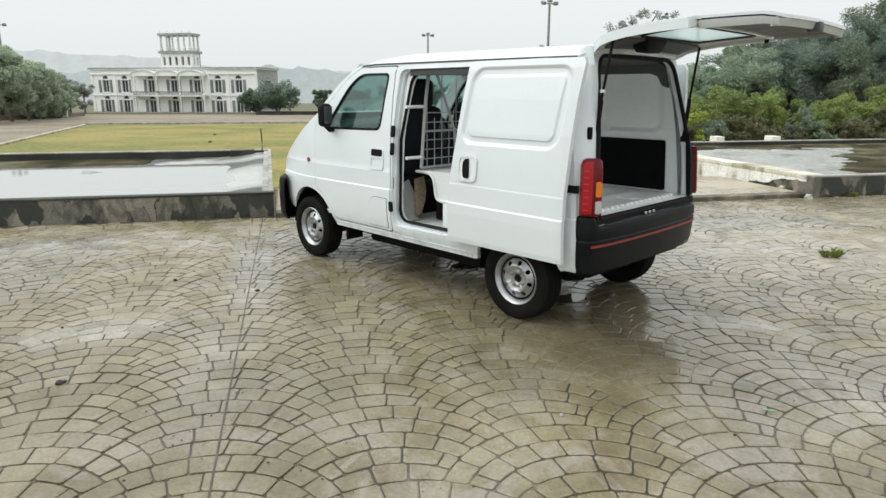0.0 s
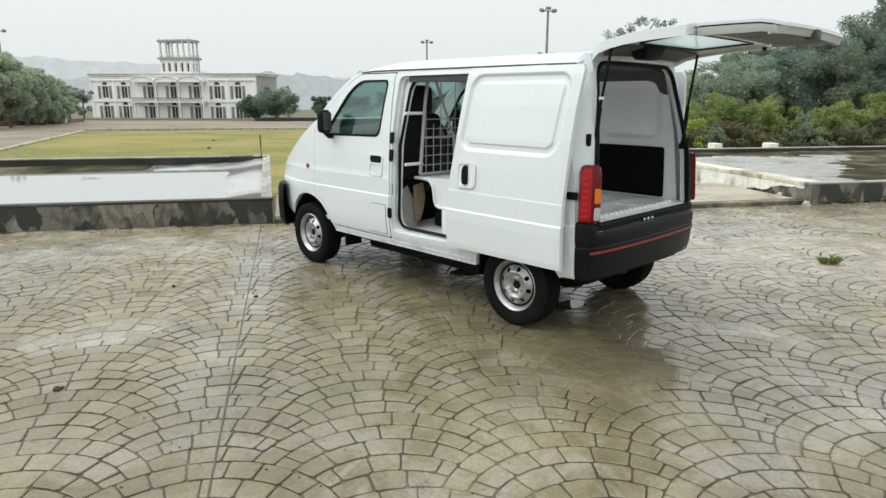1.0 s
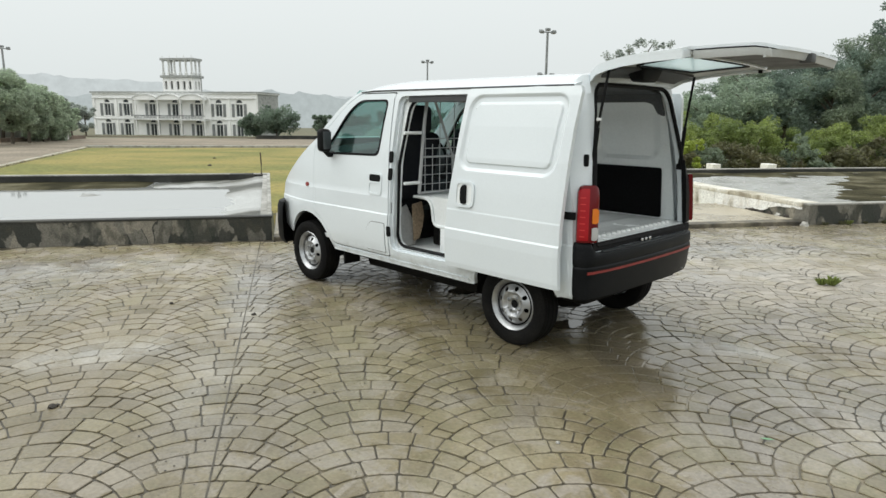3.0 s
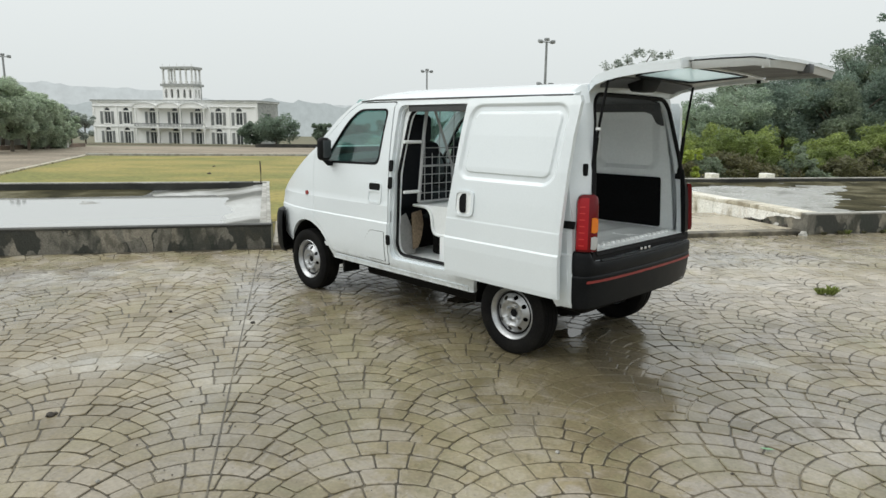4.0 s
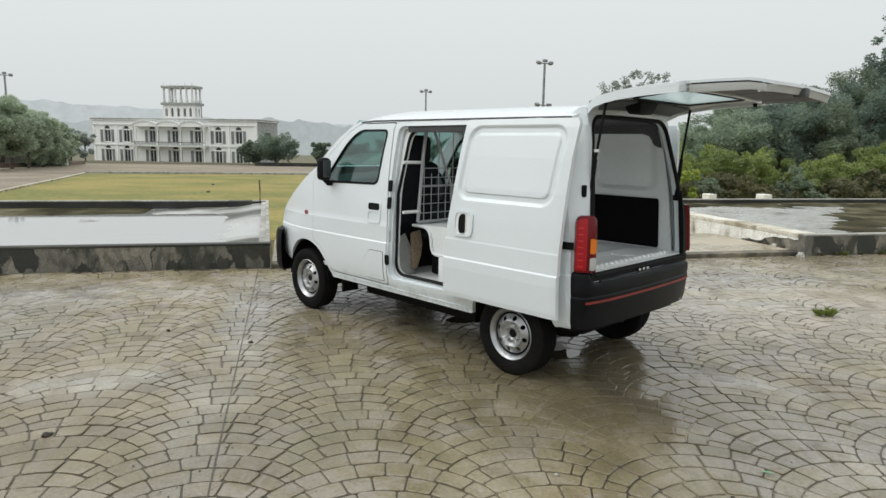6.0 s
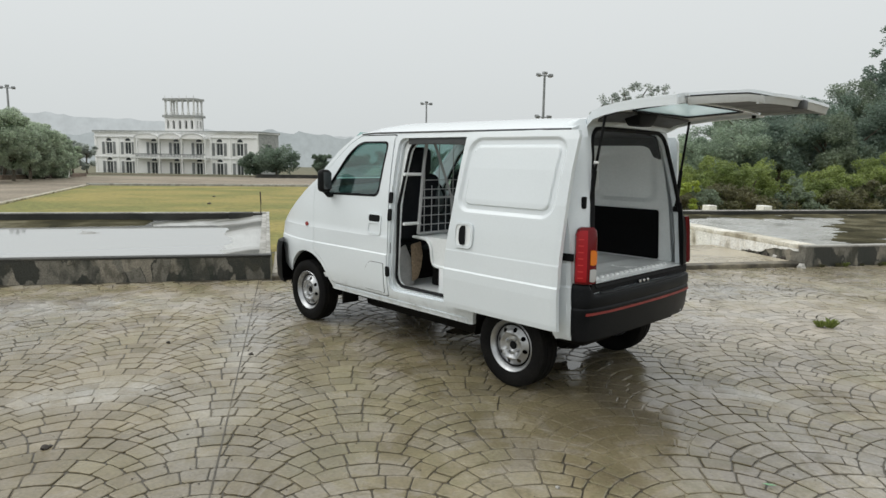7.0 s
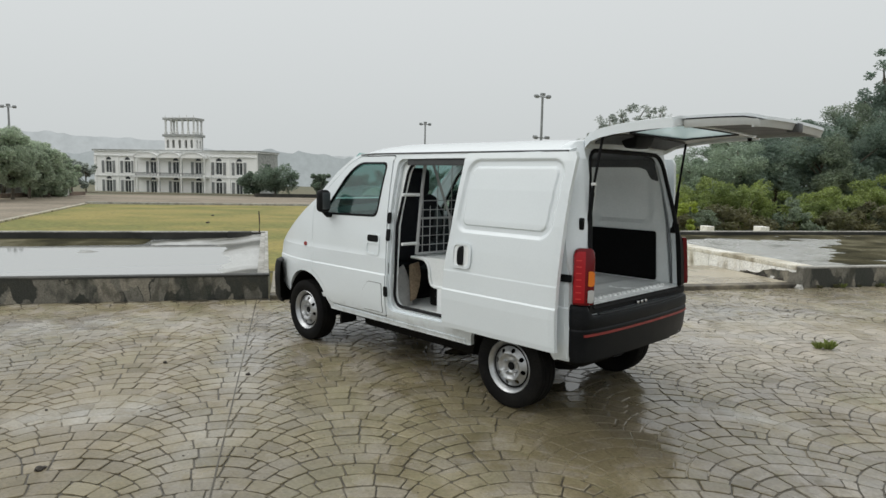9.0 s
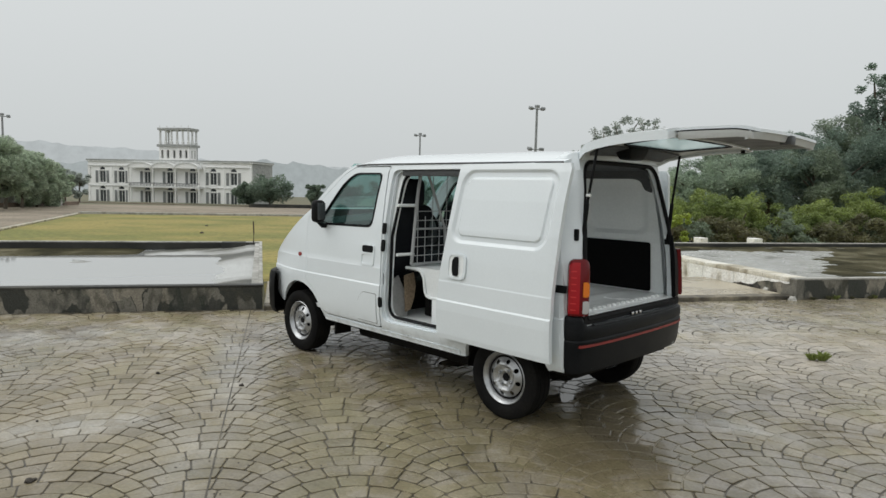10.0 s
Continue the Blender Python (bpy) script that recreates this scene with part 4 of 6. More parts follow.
    if s < 0:
        part("lamp_trim", grid([0.0, 0.35, 0.7, 1.0], [0.75, 0.85, 0.95, 1.05, 1.12, 1.18], lambda u, v: (rear_x(v) - 0.020 + 0.03 * u * u, s * (0.530 + (0.110 - 0.09 * step(1.02, 1.18, v)) * u), v), thick=(0.02, 0, 0)), M["plastic"], van)
    # inside of the rear quarter
    def inner(x, z):
        d = in_round_rect(x, z, -0.25, 0.27, 1.17, 1.56, 0.07)
        return (x, s * (min(interp(z, SIDE), 0.70) - 0.085 + 0.028 * step(0, 0.025, d)), z)

    part("inner_quarter", sheet([(-0.40, 0.742), (0.33, 0.742), (0.33, 1.60), (-0.29, 1.60)], [], inner, (0, -s * 0.008, 0),
                                [k * 0.03 for k in range(-11, 11)], [0.8 + k * 0.03 for k in range(27)]), M["inner"], van)
    part("trim_panel", sheet(rounded([(-0.30, 0.752), (0.32, 0.752), (0.32, 1.11), (-0.28, 1.11)], 0.02), [], lambda x, z: (x, s * (min(interp(z, SIDE), 0.70) - 0.098), z), (0, -s * 0.006, 0), [], ZCUTS), M["board"], van, "black trim board")
    part("upper_trim", sheet(rounded([(-0.305, 1.470), (-0.245, 1.490), (-0.215, 1.555), (-0.16, 1.572), (0.32, 1.572), (0.32, 1.640), (-0.27, 1.640)], 0.02), [], lambda x, z: (x, s * (interp(z, SIDE) - 0.10), z), (0, -s * 0.006, 0)), M["dash"], van, "grey upper trim")
    for cx, cz, r in ((2.32, 0.275, 0.352), (0.0, 0.275, 0.345)):
        part("wheel_housing", grid(list(range(13)), [0.40, 0.55, 0.64, 0.668], lambda i, y: (cx + r * math.cos(math.pi * i / 12 * (0.84 if cx == 0.0 else 1.0)), s * y, cz + r * math.sin(math.pi * i / 12 * (0.84 if cx == 0.0 else 1.0))), thick=(0, 0, 0.006)), M["under"], van)
        part("wheel_housing", box(cx - r, cx + r, min(s * 0.39, s * 0.41), max(s * 0.39, s * 0.41), 0.40 if cx == 0.0 else 0.27, cz + r, 0.0), M["under"], van)
    # mirror
    bm = box(1.895, 1.985, min(s * 0.738, s * 0.842), max(s * 0.738, s * 0.842), 1.165, 1.35, 0.035, 3)
    mir = part("door_mirror", bm, M["plastic"], van, "black door mirror")
    part("mirror_glass", box(1.889, 1.896, min(s * 0.753, s * 0.828), max(s * 0.753, s * 0.828), 1.19, 1.328, 0.003), M["far_glass"], mir)
    part("mirror_arm", tube([(1.96, s * 0.69, 1.14), (1.95, s * 0.74, 1.14), (1.94, s * 0.80, 1.19)], 0.022, 8), M["plastic"], mir)
    # mud flap, front seat
    part("mud_flap", box(1.86, 1.885, min(s * 0.50, s * 0.66), max(s * 0.50, s * 0.66), 0.225, 0.40, 0.006), M["rubber"], van, "black rubber mud flap")
    seat = empty("front_seat", pose(1.62, s * 0.34, 0.62))
    seat.parent = van
    part("seat_cushion", box(-0.22, 0.28, -0.23, 0.23, 0.10, 0.26, 0.05, 3), M["cloth"], seat)
    bm = box(-0.26, -0.12, -0.23, 0.23, 0.16, 0.72, 0.055, 3)
    bmesh.ops.rotate(bm, verts=bm.verts, cent=(-0.2, 0, 0.2), matrix=Matrix.Rotation(radians(-12), 3, "Y"))
    part("seat_back", bm, M["cloth"], seat)
    bm = box(-0.37, -0.27, -0.12, 0.12, 0.70, 0.92, 0.045, 3)
    part("headrest", bm, M["cloth"], seat)
    part("seat_base", box(-0.2, 0.26, -0.2, 0.2, -0.12, 0.10, 0.02), M["plastic"], seat)


van = empty("panel_van", pose(0, 0, 0), "white panel van with open sliding doors and raised tailgate", "van")
for s_ in (1, -1):
    build_side(s_)
    for x_ in (0.025, 2.35):
        build_wheel(s_, x_)

# roof, windscreen, bonnet, front
part("roof", grid([-0.30, -0.24, -0.15, 0, 0.3, 0.7, 1.1, 1.4, 1.58, 1.70, 1.78], [-1, -0.985, -0.95, -0.88, -0.75, -0.5, -0.25, 0, 0.25, 0.5, 0.75, 0.88, 0.95, 0.985, 1],
                  lambda x, v: (x - 0.07 * (1 - abs(v) ** 4) * step(0.0, -0.30, x), v * (side_y(min(x, 1.6), 1.645) - 0.004),
                                1.648 + (0.092 - 0.030 * step(1.4, 1.80, x) - 0.010 * step(0.0, -0.3, x)) * (1 - abs(v) ** 3.0) - 0.030 * step(1.55, 1.80, x)), thick=(0, 0, -0.018)), M["paint"], van)
part("headliner", grid([-0.26, 0.2, 0.7, 1.2, 1.55], [-1, -0.6, 0, 0.6, 1], lambda x, v: (x, v * 0.57, 1.63 + 0.05 * (1 - v * v)), thick=(0, 0, -0.01)), M["dash"], van, "grey headliner")
part("windscreen", grid([0, 0.25, 0.5, 0.75, 1], [-1, -0.7, -0.35, 0, 0.35, 0.7, 1], lambda u, v: (1.73 + 0.46 * u + 0.10 * (1 - v * v), v * (0.585 + 0.085 * u), 1.655 - 0.385 * u), thick=(-0.005, 0, -0.003)), M["glass"], van, "windscreen glass").visible_shadow = False
NOSE = [(2.17, 1.28), (2.25, 1.234), (2.40, 1.142), (2.62, 1.002), (2.78, 0.902), (2.86, 0.840), (2.91, 0.74), (2.915, 0.62), (2.90, 0.45)]
part("bonnet", grid(list(range(9)), [-1, -0.92, -0.75, -0.4, 0, 0.4, 0.75, 0.92, 1], lambda i, v: (NOSE[i][0] + 0.02 * (1 - v * v), v * (side_y(NOSE[i][0], NOSE[i][1]) - 0.004), NOSE[i][1] - 0.004), thick=(-0.02, 0, -0.01)), M["paint"], van)


def ring_bumper(front):
    if front:
        plan = spline([(2.76, 0.712), (2.84, 0.694), (2.93, 0.63), (2.99, 0.45), (3.03, 0.0), (2.99, -0.45), (2.93, -0.63), (2.84, -0.694), (2.76, -0.712)], 4)
        prof = [(0.27, -0.05), (0.29, -0.01), (0.34, 0.012), (0.50, 0.018), (0.62, 0.014), (0.67, 0.0), (0.685, -0.03)]
    else:
        plan = spline([(-0.425, 0.692), (-0.46, 0.688), (-0.502, 0.665), (-0.525, 0.60), (-0.545, 0.4), (-0.555, 0.0), (-0.545, -0.4), (-0.525, -0.58), (-0.502, -0.640), (-0.46, -0.664), (-0.425, -0.668)], 4)
        prof = [(0.395, -0.05), (0.405, -0.012), (0.45, 0.0), (0.595, 0.012), (0.605, 0.006), (0.62, 0.012), (0.660, 0.010), (0.674, 0.006), (0.681, -0.004), (0.684, -0.040), (0.690, -0.048), (0.716, -0.052)]
        corner = [(0.395, -0.05), (0.405, -0.012), (0.45, 0.0), (0.595, 0.012), (0.605, 0.006), (0.62, 0.012), (0.66, 0.012), (0.69, 0.010), (0.715, 0.008), (0.735, 0.004), (0.748, -0.006), (0.752, -0.05)]
    sign = 1 if front else -1

    def at(i, j):
        p = plan[i]
        d = (plan[min(i + 1, len(plan) - 1)] - plan[max(i - 1, 0)]).normalized()
        out = Vector((d.y, -d.x)) * (-1 if front else 1)
        if out.x * sign < 0 and abs(out.x) > 0.3:
            out = -out
        if abs(out.x) <= 0.3:
            out = Vector((0.15 * sign, math.copysign(1, p.y)))
        z, o = prof[j]
        if not front and p.y > 0:
            f = step(0.575, 0.645, p.y)
            z, o = z + (corner[j][0] - z) * f, o + (corner[j][1] - o) * f
        return (p.x + out.x * o, p.y + out.y * o, z)

    return plan, grid(list(range(len(plan))), list(range(len(prof))), at, thick=(-0.03 * sign, 0, 0))


plan_r, bm_r = ring_bumper(False)
rear_bumper = part("rear_bumper", bm_r, M["bumper"], van, "black plastic rear bumper")
pts = [p for p in plan_r if abs(p.y) < 0.665]
part("red_stripe", grid(list(range(len(pts))), [0.563, 0.578], lambda i, z: (pts[i].x - 0.0125, pts[i].y * 1.012, z), thick=(0.008, 0, 0)), M["redtape"], rear_bumper, "thin red stripe")
pad_pts = [p for p in plan_r if abs(p.y) < 0.56]
part("step_pad", grid(list(range(len(pad_pts))), [0.0, 1.0], lambda i, v: (pad_pts[i].x + 0.008 + 0.026 * v, pad_pts[i].y, 0.686 + 0.003 * v), thick=(0.0, 0, -0.006)), M["pad"], rear_bumper, "worn grey step pad")
part("sill_plate", grid([-0.61, -0.3, 0.0, 0.3, 0.61], [0.69, 0.72, 0.740], lambda y, z: (rear_x(z) - 0.004, y, z), thick=(0.04, 0, 0)), M["seal"], rear_bumper)
for y_ in (-0.03, 0.02, 0.07):
    part("latch", box(-0.532, -0.514, y_ - 0.013, y_ + 0.013, 0.690, 0.712, 0.005), M["chrome"], rear_bumper, "bright latch")
part("front_bumper", ring_bumper(True)[1], M["plastic"], van, "black plastic front bumper")

# rear face round the tailgate opening
HOLE = rounded([(-0.555, 0.728, .03), (-0.552, 1.10, .0), (-0.530, 1.25, .0), (-0.455, 1.655, .10), (0.455, 1.655, .10), (0.548, 1.25, .0), (0.575, 1.10, .0), (0.58, 0.728, .03)], 0.05, 6)


def rear_face(y, z):
    lim = side_y(-0.36, z)
    return (rear_x(z) + 0.105 * max(0, (abs(y) - 0.5) / max(0.02, lim - 0.5)) ** 2.2, y, z)


edge_z = [0.42, 0.60, 0.76, 0.9, 1.05, 1.2, 1.35, 1.5, 1.6, 1.66]
outer = [(-(side_y(-0.36, z) - 0.002), z) for z in edge_z] + [(-0.52, 1.70), (-0.3, 1.735), (0, 1.745), (0.3, 1.735), (0.52, 1.70)] + [(side_y(-0.36, z) - 0.002, z) for z in reversed(edge_z)]
part("rear_frame", sheet(outer, [HOLE], rear_face, (0.05, 0, 0), [-0.66, -0.62, -0.58, -0.54, -0.5, 0.5, 0.54, 0.58, 0.62, 0.66], edge_z), M["paint"], van)
part("tailgate_seal", tube([(rear_x(z) + 0.004, y, z - (0.012 if z < 0.76 else 0)) for y, z in scaled(HOLE, 0.99, 0.994)], 0.014, 8, closed=True), M["seal"], van, "black rubber seal")
part("opening_trim", grid(list(range(len(HOLE))), [-0.006, 0.018], lambda i, d: (rear_x(HOLE[i][1]) + d, HOLE[i][0] * 0.990, HOLE[i][1]), thick=(0, 0, 0.0)), M["seal"], van, "black opening trim")
part("gate_catch", box(-0.438, -0.412, 0.585, 0.610, 1.180, 1.250, 0.006), M["plastic"], van, "black gas strut bracket")
part("cargo_floor", grid([-0.50 + 0.04 * k for k in range(29)], [-0.60, -0.55, -0.545, -0.40, -0.39, -0.2, -0.19, 0, 0.01, 0.2, 0.21, 0.4, 0.41, 0.545, 0.55, 0.60],
                         lambda x, y: (x, y, 0.744 + (0.008 if (round((x + 0.50) / 0.04) % 6) in (2, 3) and abs(y) < 0.5 else 0)), thick=(0, 0, -0.02)), M["floor_paint"], van, "white ribbed cargo floor", 50)
for k in range(16):
    part("floor_stud", lathe([(0.0001, 0.759), (0.011, 0.759), (0.015, 0.745)], 8, "z"), M["stud"], van).matrix_basis = pose(-0.43, -0.44 + 0.058 * k, 0)
# moulded front end of the cargo floor with its step
part("bed_front", sheet(rounded([(1.16, 0.842, .01), (1.16, 0.864, .01), (0.62, 0.868, .02), (0.62, 0.650, .01), (0.925, 0.655, .02), (0.985, 0.825, .03), (1.05, 0.838, .03)], 0.02),
                        [], lambda x, z: (x, 0.50, z), (0, -1.0, 0)), M["inner"], van, "white moulded floor step")
part("bed_lip", tube(spline([(1.16, 0.508, 0.853), (1.03, 0.508, 0.851), (0.965, 0.508, 0.80), (0.930, 0.508, 0.665), (0.80, 0.508, 0.655)], 4), 0.011, 8), M["inner"], van)
part("bed_foot", box(0.79, 0.865, 0.44, 0.515, 0.455, 0.656, 0.008), M["inner"], van)
# black box that fills the gap under the floor step
part("engine_hatch", box(0.62, 1.14, -0.50, 0.33, 0.456, 0.70, 0.02), M["under"], van)
part("seat_box", sheet([(0.65, 0.458), (0.45, 0.462), (0.41, 0.560), (0.43, 0.680), (0.455, 0.770), (0.530, 0.740), (0.66, 0.645)], [], lambda y, z: (1.20 + 0.35 * (z - 0.456), y, z), (0.01, 0, 0)), M["vinyl"], van, "grey seat box panel")
part("cab_floor", box(0.5, 2.2, -0.66, 0.66, 0.42, 0.455, 0.005), M["floor_paint"], van, "white painted cab floor")
part("cab_mat", sheet(rounded([(0.500, 0.500), (0.440, 0.515), (0.385, 0.600), (0.350, 0.690), (0.350, 0.795), (0.455, 0.778)], 0.012), [], lambda y, z: (1.16 + 0.25 * (z - 0.456), y, z), (0.006, 0, 0)), M["beige"], van, "brown cardboard sheet")
part("engine_cover", box(1.38, 1.9, -0.6, 0.6, 0.455, 0.70, 0.03), M["under"], van)
part("dashboard", grid([0, 1, 2, 3, 4], [-0.64, -0.3, 0, 0.3, 0.64], lambda i, y: ([2.2, 2.12, 1.98, 1.93, 1.98][i], y, [1.20, 1.215, 1.17, 1.08, 0.75][i] + 0.02 * math.cos(y * 5)), thick=(0.05, 0, -0.04)), M["dash"], van, "grey dashboard")
part("steering_wheel", tube([(1.86 + 0.07 * math.sin(a), -0.34 + 0.18 * math.cos(a), 1.10 + 0.17 * math.sin(a)) for a in [2 * math.pi * k / 24 for k in range(24)]], 0.014, 8, closed=True), M["plastic"], van)
# unseen underbody parts, added or hung low to block light under the van
part("rear_valance", box(-0.46, -0.14, -0.58, 0.58, 0.345, 0.44, 0.03), M["under"], van)
part("underbody", box(-0.15, 2.75, -0.50, 0.50, 0.31, 0.44, 0.03), M["under"], van)
part("gearbox", box(0.35, 1.85, -0.50, 0.44, 0.185, 0.33, 0.04), M["under"], van)
part("floor_pan", box(0.40, 1.92, -0.62, 0.53, 0.27, 0.42, 0.03), M["under"], van)
part("fuel_tank", box(0.45, 1.75, -0.64, -0.22, 0.145, 0.30, 0.05), M["under"], van)
part("exhaust_pipe", tube(spline([(1.9, -0.1, 0.20), (1.0, 0.05, 0.17), (0.4, 0.2, 0.19), (0.1, 0.3, 0.33), (-0.3, 0.3, 0.34)], 4), 0.024, 8), M["under"], van)
part("rear_axle", tube([(0.02, -0.60, 0.27), (0.02, -0.15, 0.27), (0.02, -0.12, 0.25), (0.02, 0.0, 0.24), (0.02, 0.12, 0.25), (0.02, 0.15, 0.27), (0.02, 0.60, 0.27)], [0.05, 0.05, 0.10, 0.12, 0.10, 0.05, 0.05], 12), M["under"], van)
for s_ in (1, -1):
    part("leaf_spring", tube(spline([(-0.42, s_ * 0.43, 0.38), (-0.2, s_ * 0.43, 0.30), (0.02, s_ * 0.43, 0.22), (0.3, s_ * 0.43, 0.27), (0.52, s_ * 0.43, 0.34)], 4), 0.032, 6), M["under"], van)

# wire partition behind the seats
grille = empty("wire_partition", pose(1.09, 0, 0))
grille.parent = van
frame_pts = [(0, 0.52, 0.885), (0, 0.50, 1.10), (0, 0.47, 1.40), (0, 0.44, 1.58)]
part("frame_bar", tube(spline(frame_pts, 4), 0.013, 8), M["wire"], grille)
part("frame_bar", tube([(0, 0.52, 0.885), (0, -0.52, 0.885)], 0.010, 8), M["wire"], grille)
part("frame_bar", tube([(0, 0.44, 1.575), (0, -0.44, 1.575)], 0.010, 8), M["wire"], grille)
part("frame_bar", tube([(0.0, -0.52, 0.885), (0, -0.50, 1.10), (0, -0.44, 1.58)], 0.012, 8), M["wire"], grille)
part("frame_bar", tube([(0, 0.50, 1.155), (0, -0.50, 1.155)], 0.008, 8), M["wire"], grille)
part("frame_bar", tube([(0, 0.36, 1.57), (0, 0.28, 1.40), (0, 0.17, 1.16), (0, 0.15, 0.89)], 0.010, 8), M["wire"], grille)
for z_ in (1.335, 0.965):
    part("wall_bar", tube([(0, 0.50, z_), (0.01, 0.66, z_)], 0.012, 8), M["inner"], grille)
for k in range(13):
    y_ = 0.46 - 0.077 * k
    part("wire", tube([(0, y_, 0.885), (0, y_, 1.575 if k % 2 == 0 else 1.25)], 0.0035, 5), M["wire"], grille)
for z_ in (0.95, 1.02, 1.09, 1.22, 1.29):
    part("wire", tube([(0, 0.50, z_), (0, -0.50, z_)], 0.0035, 5), M["wire"], grille)

# tailgate, raised
GATE = [(-0.35, 1.700, 0.50), (-0.42, 1.745, 0.545), (-0.50, 1.767, 0.56), (-0.60, 1.785, 0.585), (-0.70, 1.797, 0.59), (-0.80, 1.805, 0.60), (-0.962, 1.813, 0.605), (-0.968, 1.813, 0.515), (-1.15, 1.815, 0.51), (-1.27, 1.813, 0.50), (-1.34, 1.808, 0.485), (-1.38, 1.800, 0.47)]


def gate_z(x, y):
    """Outer skin of the raised tailgate."""
    z = interp(-x, [(-g[0], g[1]) for g in GATE])
    q = min(1.0, abs(y) / 0.6)
    return z + 0.016 * (1 - q * q) - 0.008 * max(0, (q - 0.88) / 0.12) ** 2 - 0.010 * step(-1.28, -1.37, x)


rim_out = rounded([(-0.40, -0.50), (-0.40, 0.50), (-0.60, 0.575), (-0.955, 0.595), (-0.965, 0.505), (-1.33, 0.48), (-1.33, -0.48), (-0.965, -0.505), (-0.955, -0.595), (-0.60, -0.575)], 0.02, 3)
glass_hole = rounded([(-0.565, -0.37), (-0.565, 0.37), (-0.90, 0.43), (-0.90, -0.43)], 0.06)
outer_edge = rounded([(-0.35, -0.50), (-0.35, 0.50), (-0.42, 0.545, .04), (-0.60, 0.585, .1), (-0.955, 0.607, .01), (-0.967, 0.515, .02), (-1.30, 0.495, .04), (-1.382, 0.44, .05), (-1.382, -0.44, .05), (-1.30, -0.495, .04),
                      (-0.967, -0.515, .02), (-0.955, -0.607, .01), (-0.60, -0.585, .1), (-0.42, -0.545, .04)], 0.02, 3)
gy = [q * w for q in (-1, 1) for w in (0.1, 0.25, 0.38, 0.45, 0.47, 0.485, 0.50, 0.53, 0.55, 0.57, 0.585, 0.595)]
gate = part("tailgate", sheet(outer_edge, [scaled(glass_hole, 0.97)], lambda x, y: (x, y, gate_z(x, y)), (0, 0, -0.016), [g[0] for g in GATE if g[0] > -1.37] + [-0.5, -0.7, -0.9, -1.05], gy), M["paint"], van, "raised white tailgate")
upper_edge = rounded([(-0.35, -0.50), (-0.35, 0.50), (-0.42, 0.545, .04), (-0.60, 0.585, .1), (-0.962, 0.607, .012), (-0.962, -0.607, .012), (-0.60, -0.585, .1), (-0.42, -0.545, .04)], 0.02, 3)
part("gate_flange", sheet(upper_edge, [scaled(upper_edge, 0.955, 0.975)], lambda x, y: (x, y, gate_z(x, y) - 0.016), (0, 0, -0.036), [g[0] for g in GATE if g[0] > -0.96], gy), M["paint"], gate)
part("gate_end", grid([-0.492, -0.475, -0.45, -0.42, -0.3, -0.1, 0.1, 0.3, 0.42, 0.45, 0.475, 0.492], [0.0, 0.5, 1.0], lambda y, v: (-1.374 + 0.014 * v + 0.042 * max(0.0, (abs(y) - 0.42) / 0.072) ** 2, y, gate_z(-1.37, y) - 0.016 - 0.034 * v), thick=(0.012, 0, 0)), M["gate_inner"], gate)
# its inner pressing with the glass hole, and the lower inner panel
def gate_low(x, y):
    z = interp(-x, [(-g[0], g[1]) for g in GATE])
    return (x, y, z - 0.026 + 0.020 * (1 - (y / 0.6) ** 2))


part("inner_pressing", sheet(rim_out, [glass_hole], gate_low, (0, 0, -0.012), [-0.5, -0.6, -0.7, -0.8, -0.9, -1.0, -1.1, -1.2], [-0.4, -0.2, 0, 0.2, 0.4]), M["gate_inner"], gate)
part("glass_seal", sheet(scaled(glass_hole, 1.035), [scaled(glass_hole, 0.97)], lambda x, y: Vector(gate_low(x, y)) - Vector((0, 0, 0.013)), (0, 0, -0.008)), M["seal"], gate)
part("rear_glass", sheet(glass_hole, [], lambda x, y: Vector(gate_low(x, y)) - Vector((0, 0, 0.008)), (0, 0, -0.004)), M["wet_glass"], gate, "rain-beaded rear window glass").visible_shadow = False
part("inner_trim", sheet(rounded([(-0.985, -0.46), (-0.985, 0.46), (-1.29, 0.44), (-1.29, -0.44)], 0.04), [], lambda x, y: Vector(gate_low(x, y)) - Vector((0, 0, 0.016)), (0, 0, -0.010), [-1.0, -1.1, -1.2], [-0.2, 0, 0.2]), M["dash"], gate, "dark grey inner trim")
for s_ in (1, -1):
    part("edge_seal", tube([(x, s_ * (0.519 - 0.05 * max(0, -x - 1.0)), gate_z(x, 0.5) - 0.018) for x in (-0.985, -1.05, -1.12, -1.2, -1.27, -1.33)], 0.0035, 6), M["seal"], gate)
for s_ in (1, -1):
    part("gate_side", grid([-0.972, -1.05, -1.12, -1.2, -1.27, -1.32, -1.345], [0.0, 0.5, 1.0],
                           lambda x, v: (x, s_ * (0.519 - 0.05 * max(0, -x - 1.0) - 0.010 * v * v), gate_z(x, 0.5) - 0.022 - v * interp(-x, [(0.972, 0.040), (1.2, 0.038), (1.345, 0.032)])), thick=(0, -s_ * 0.012, 0)), M["gate_inner"], gate)
part("gate_latch", box(-1.392, -1.33, -0.005, 0.065, 1.745, 1.795, 0.008), M["dash"], gate, "grey latch housing")
for y_ in (-0.47,):
    part("bump_stop", lathe([(0.0001, -0.02), (0.012, -0.02), (0.014, 0.0)], 12, "z"), M["seal"], gate).matrix_basis = pose(-0.945, y_, 1.758)
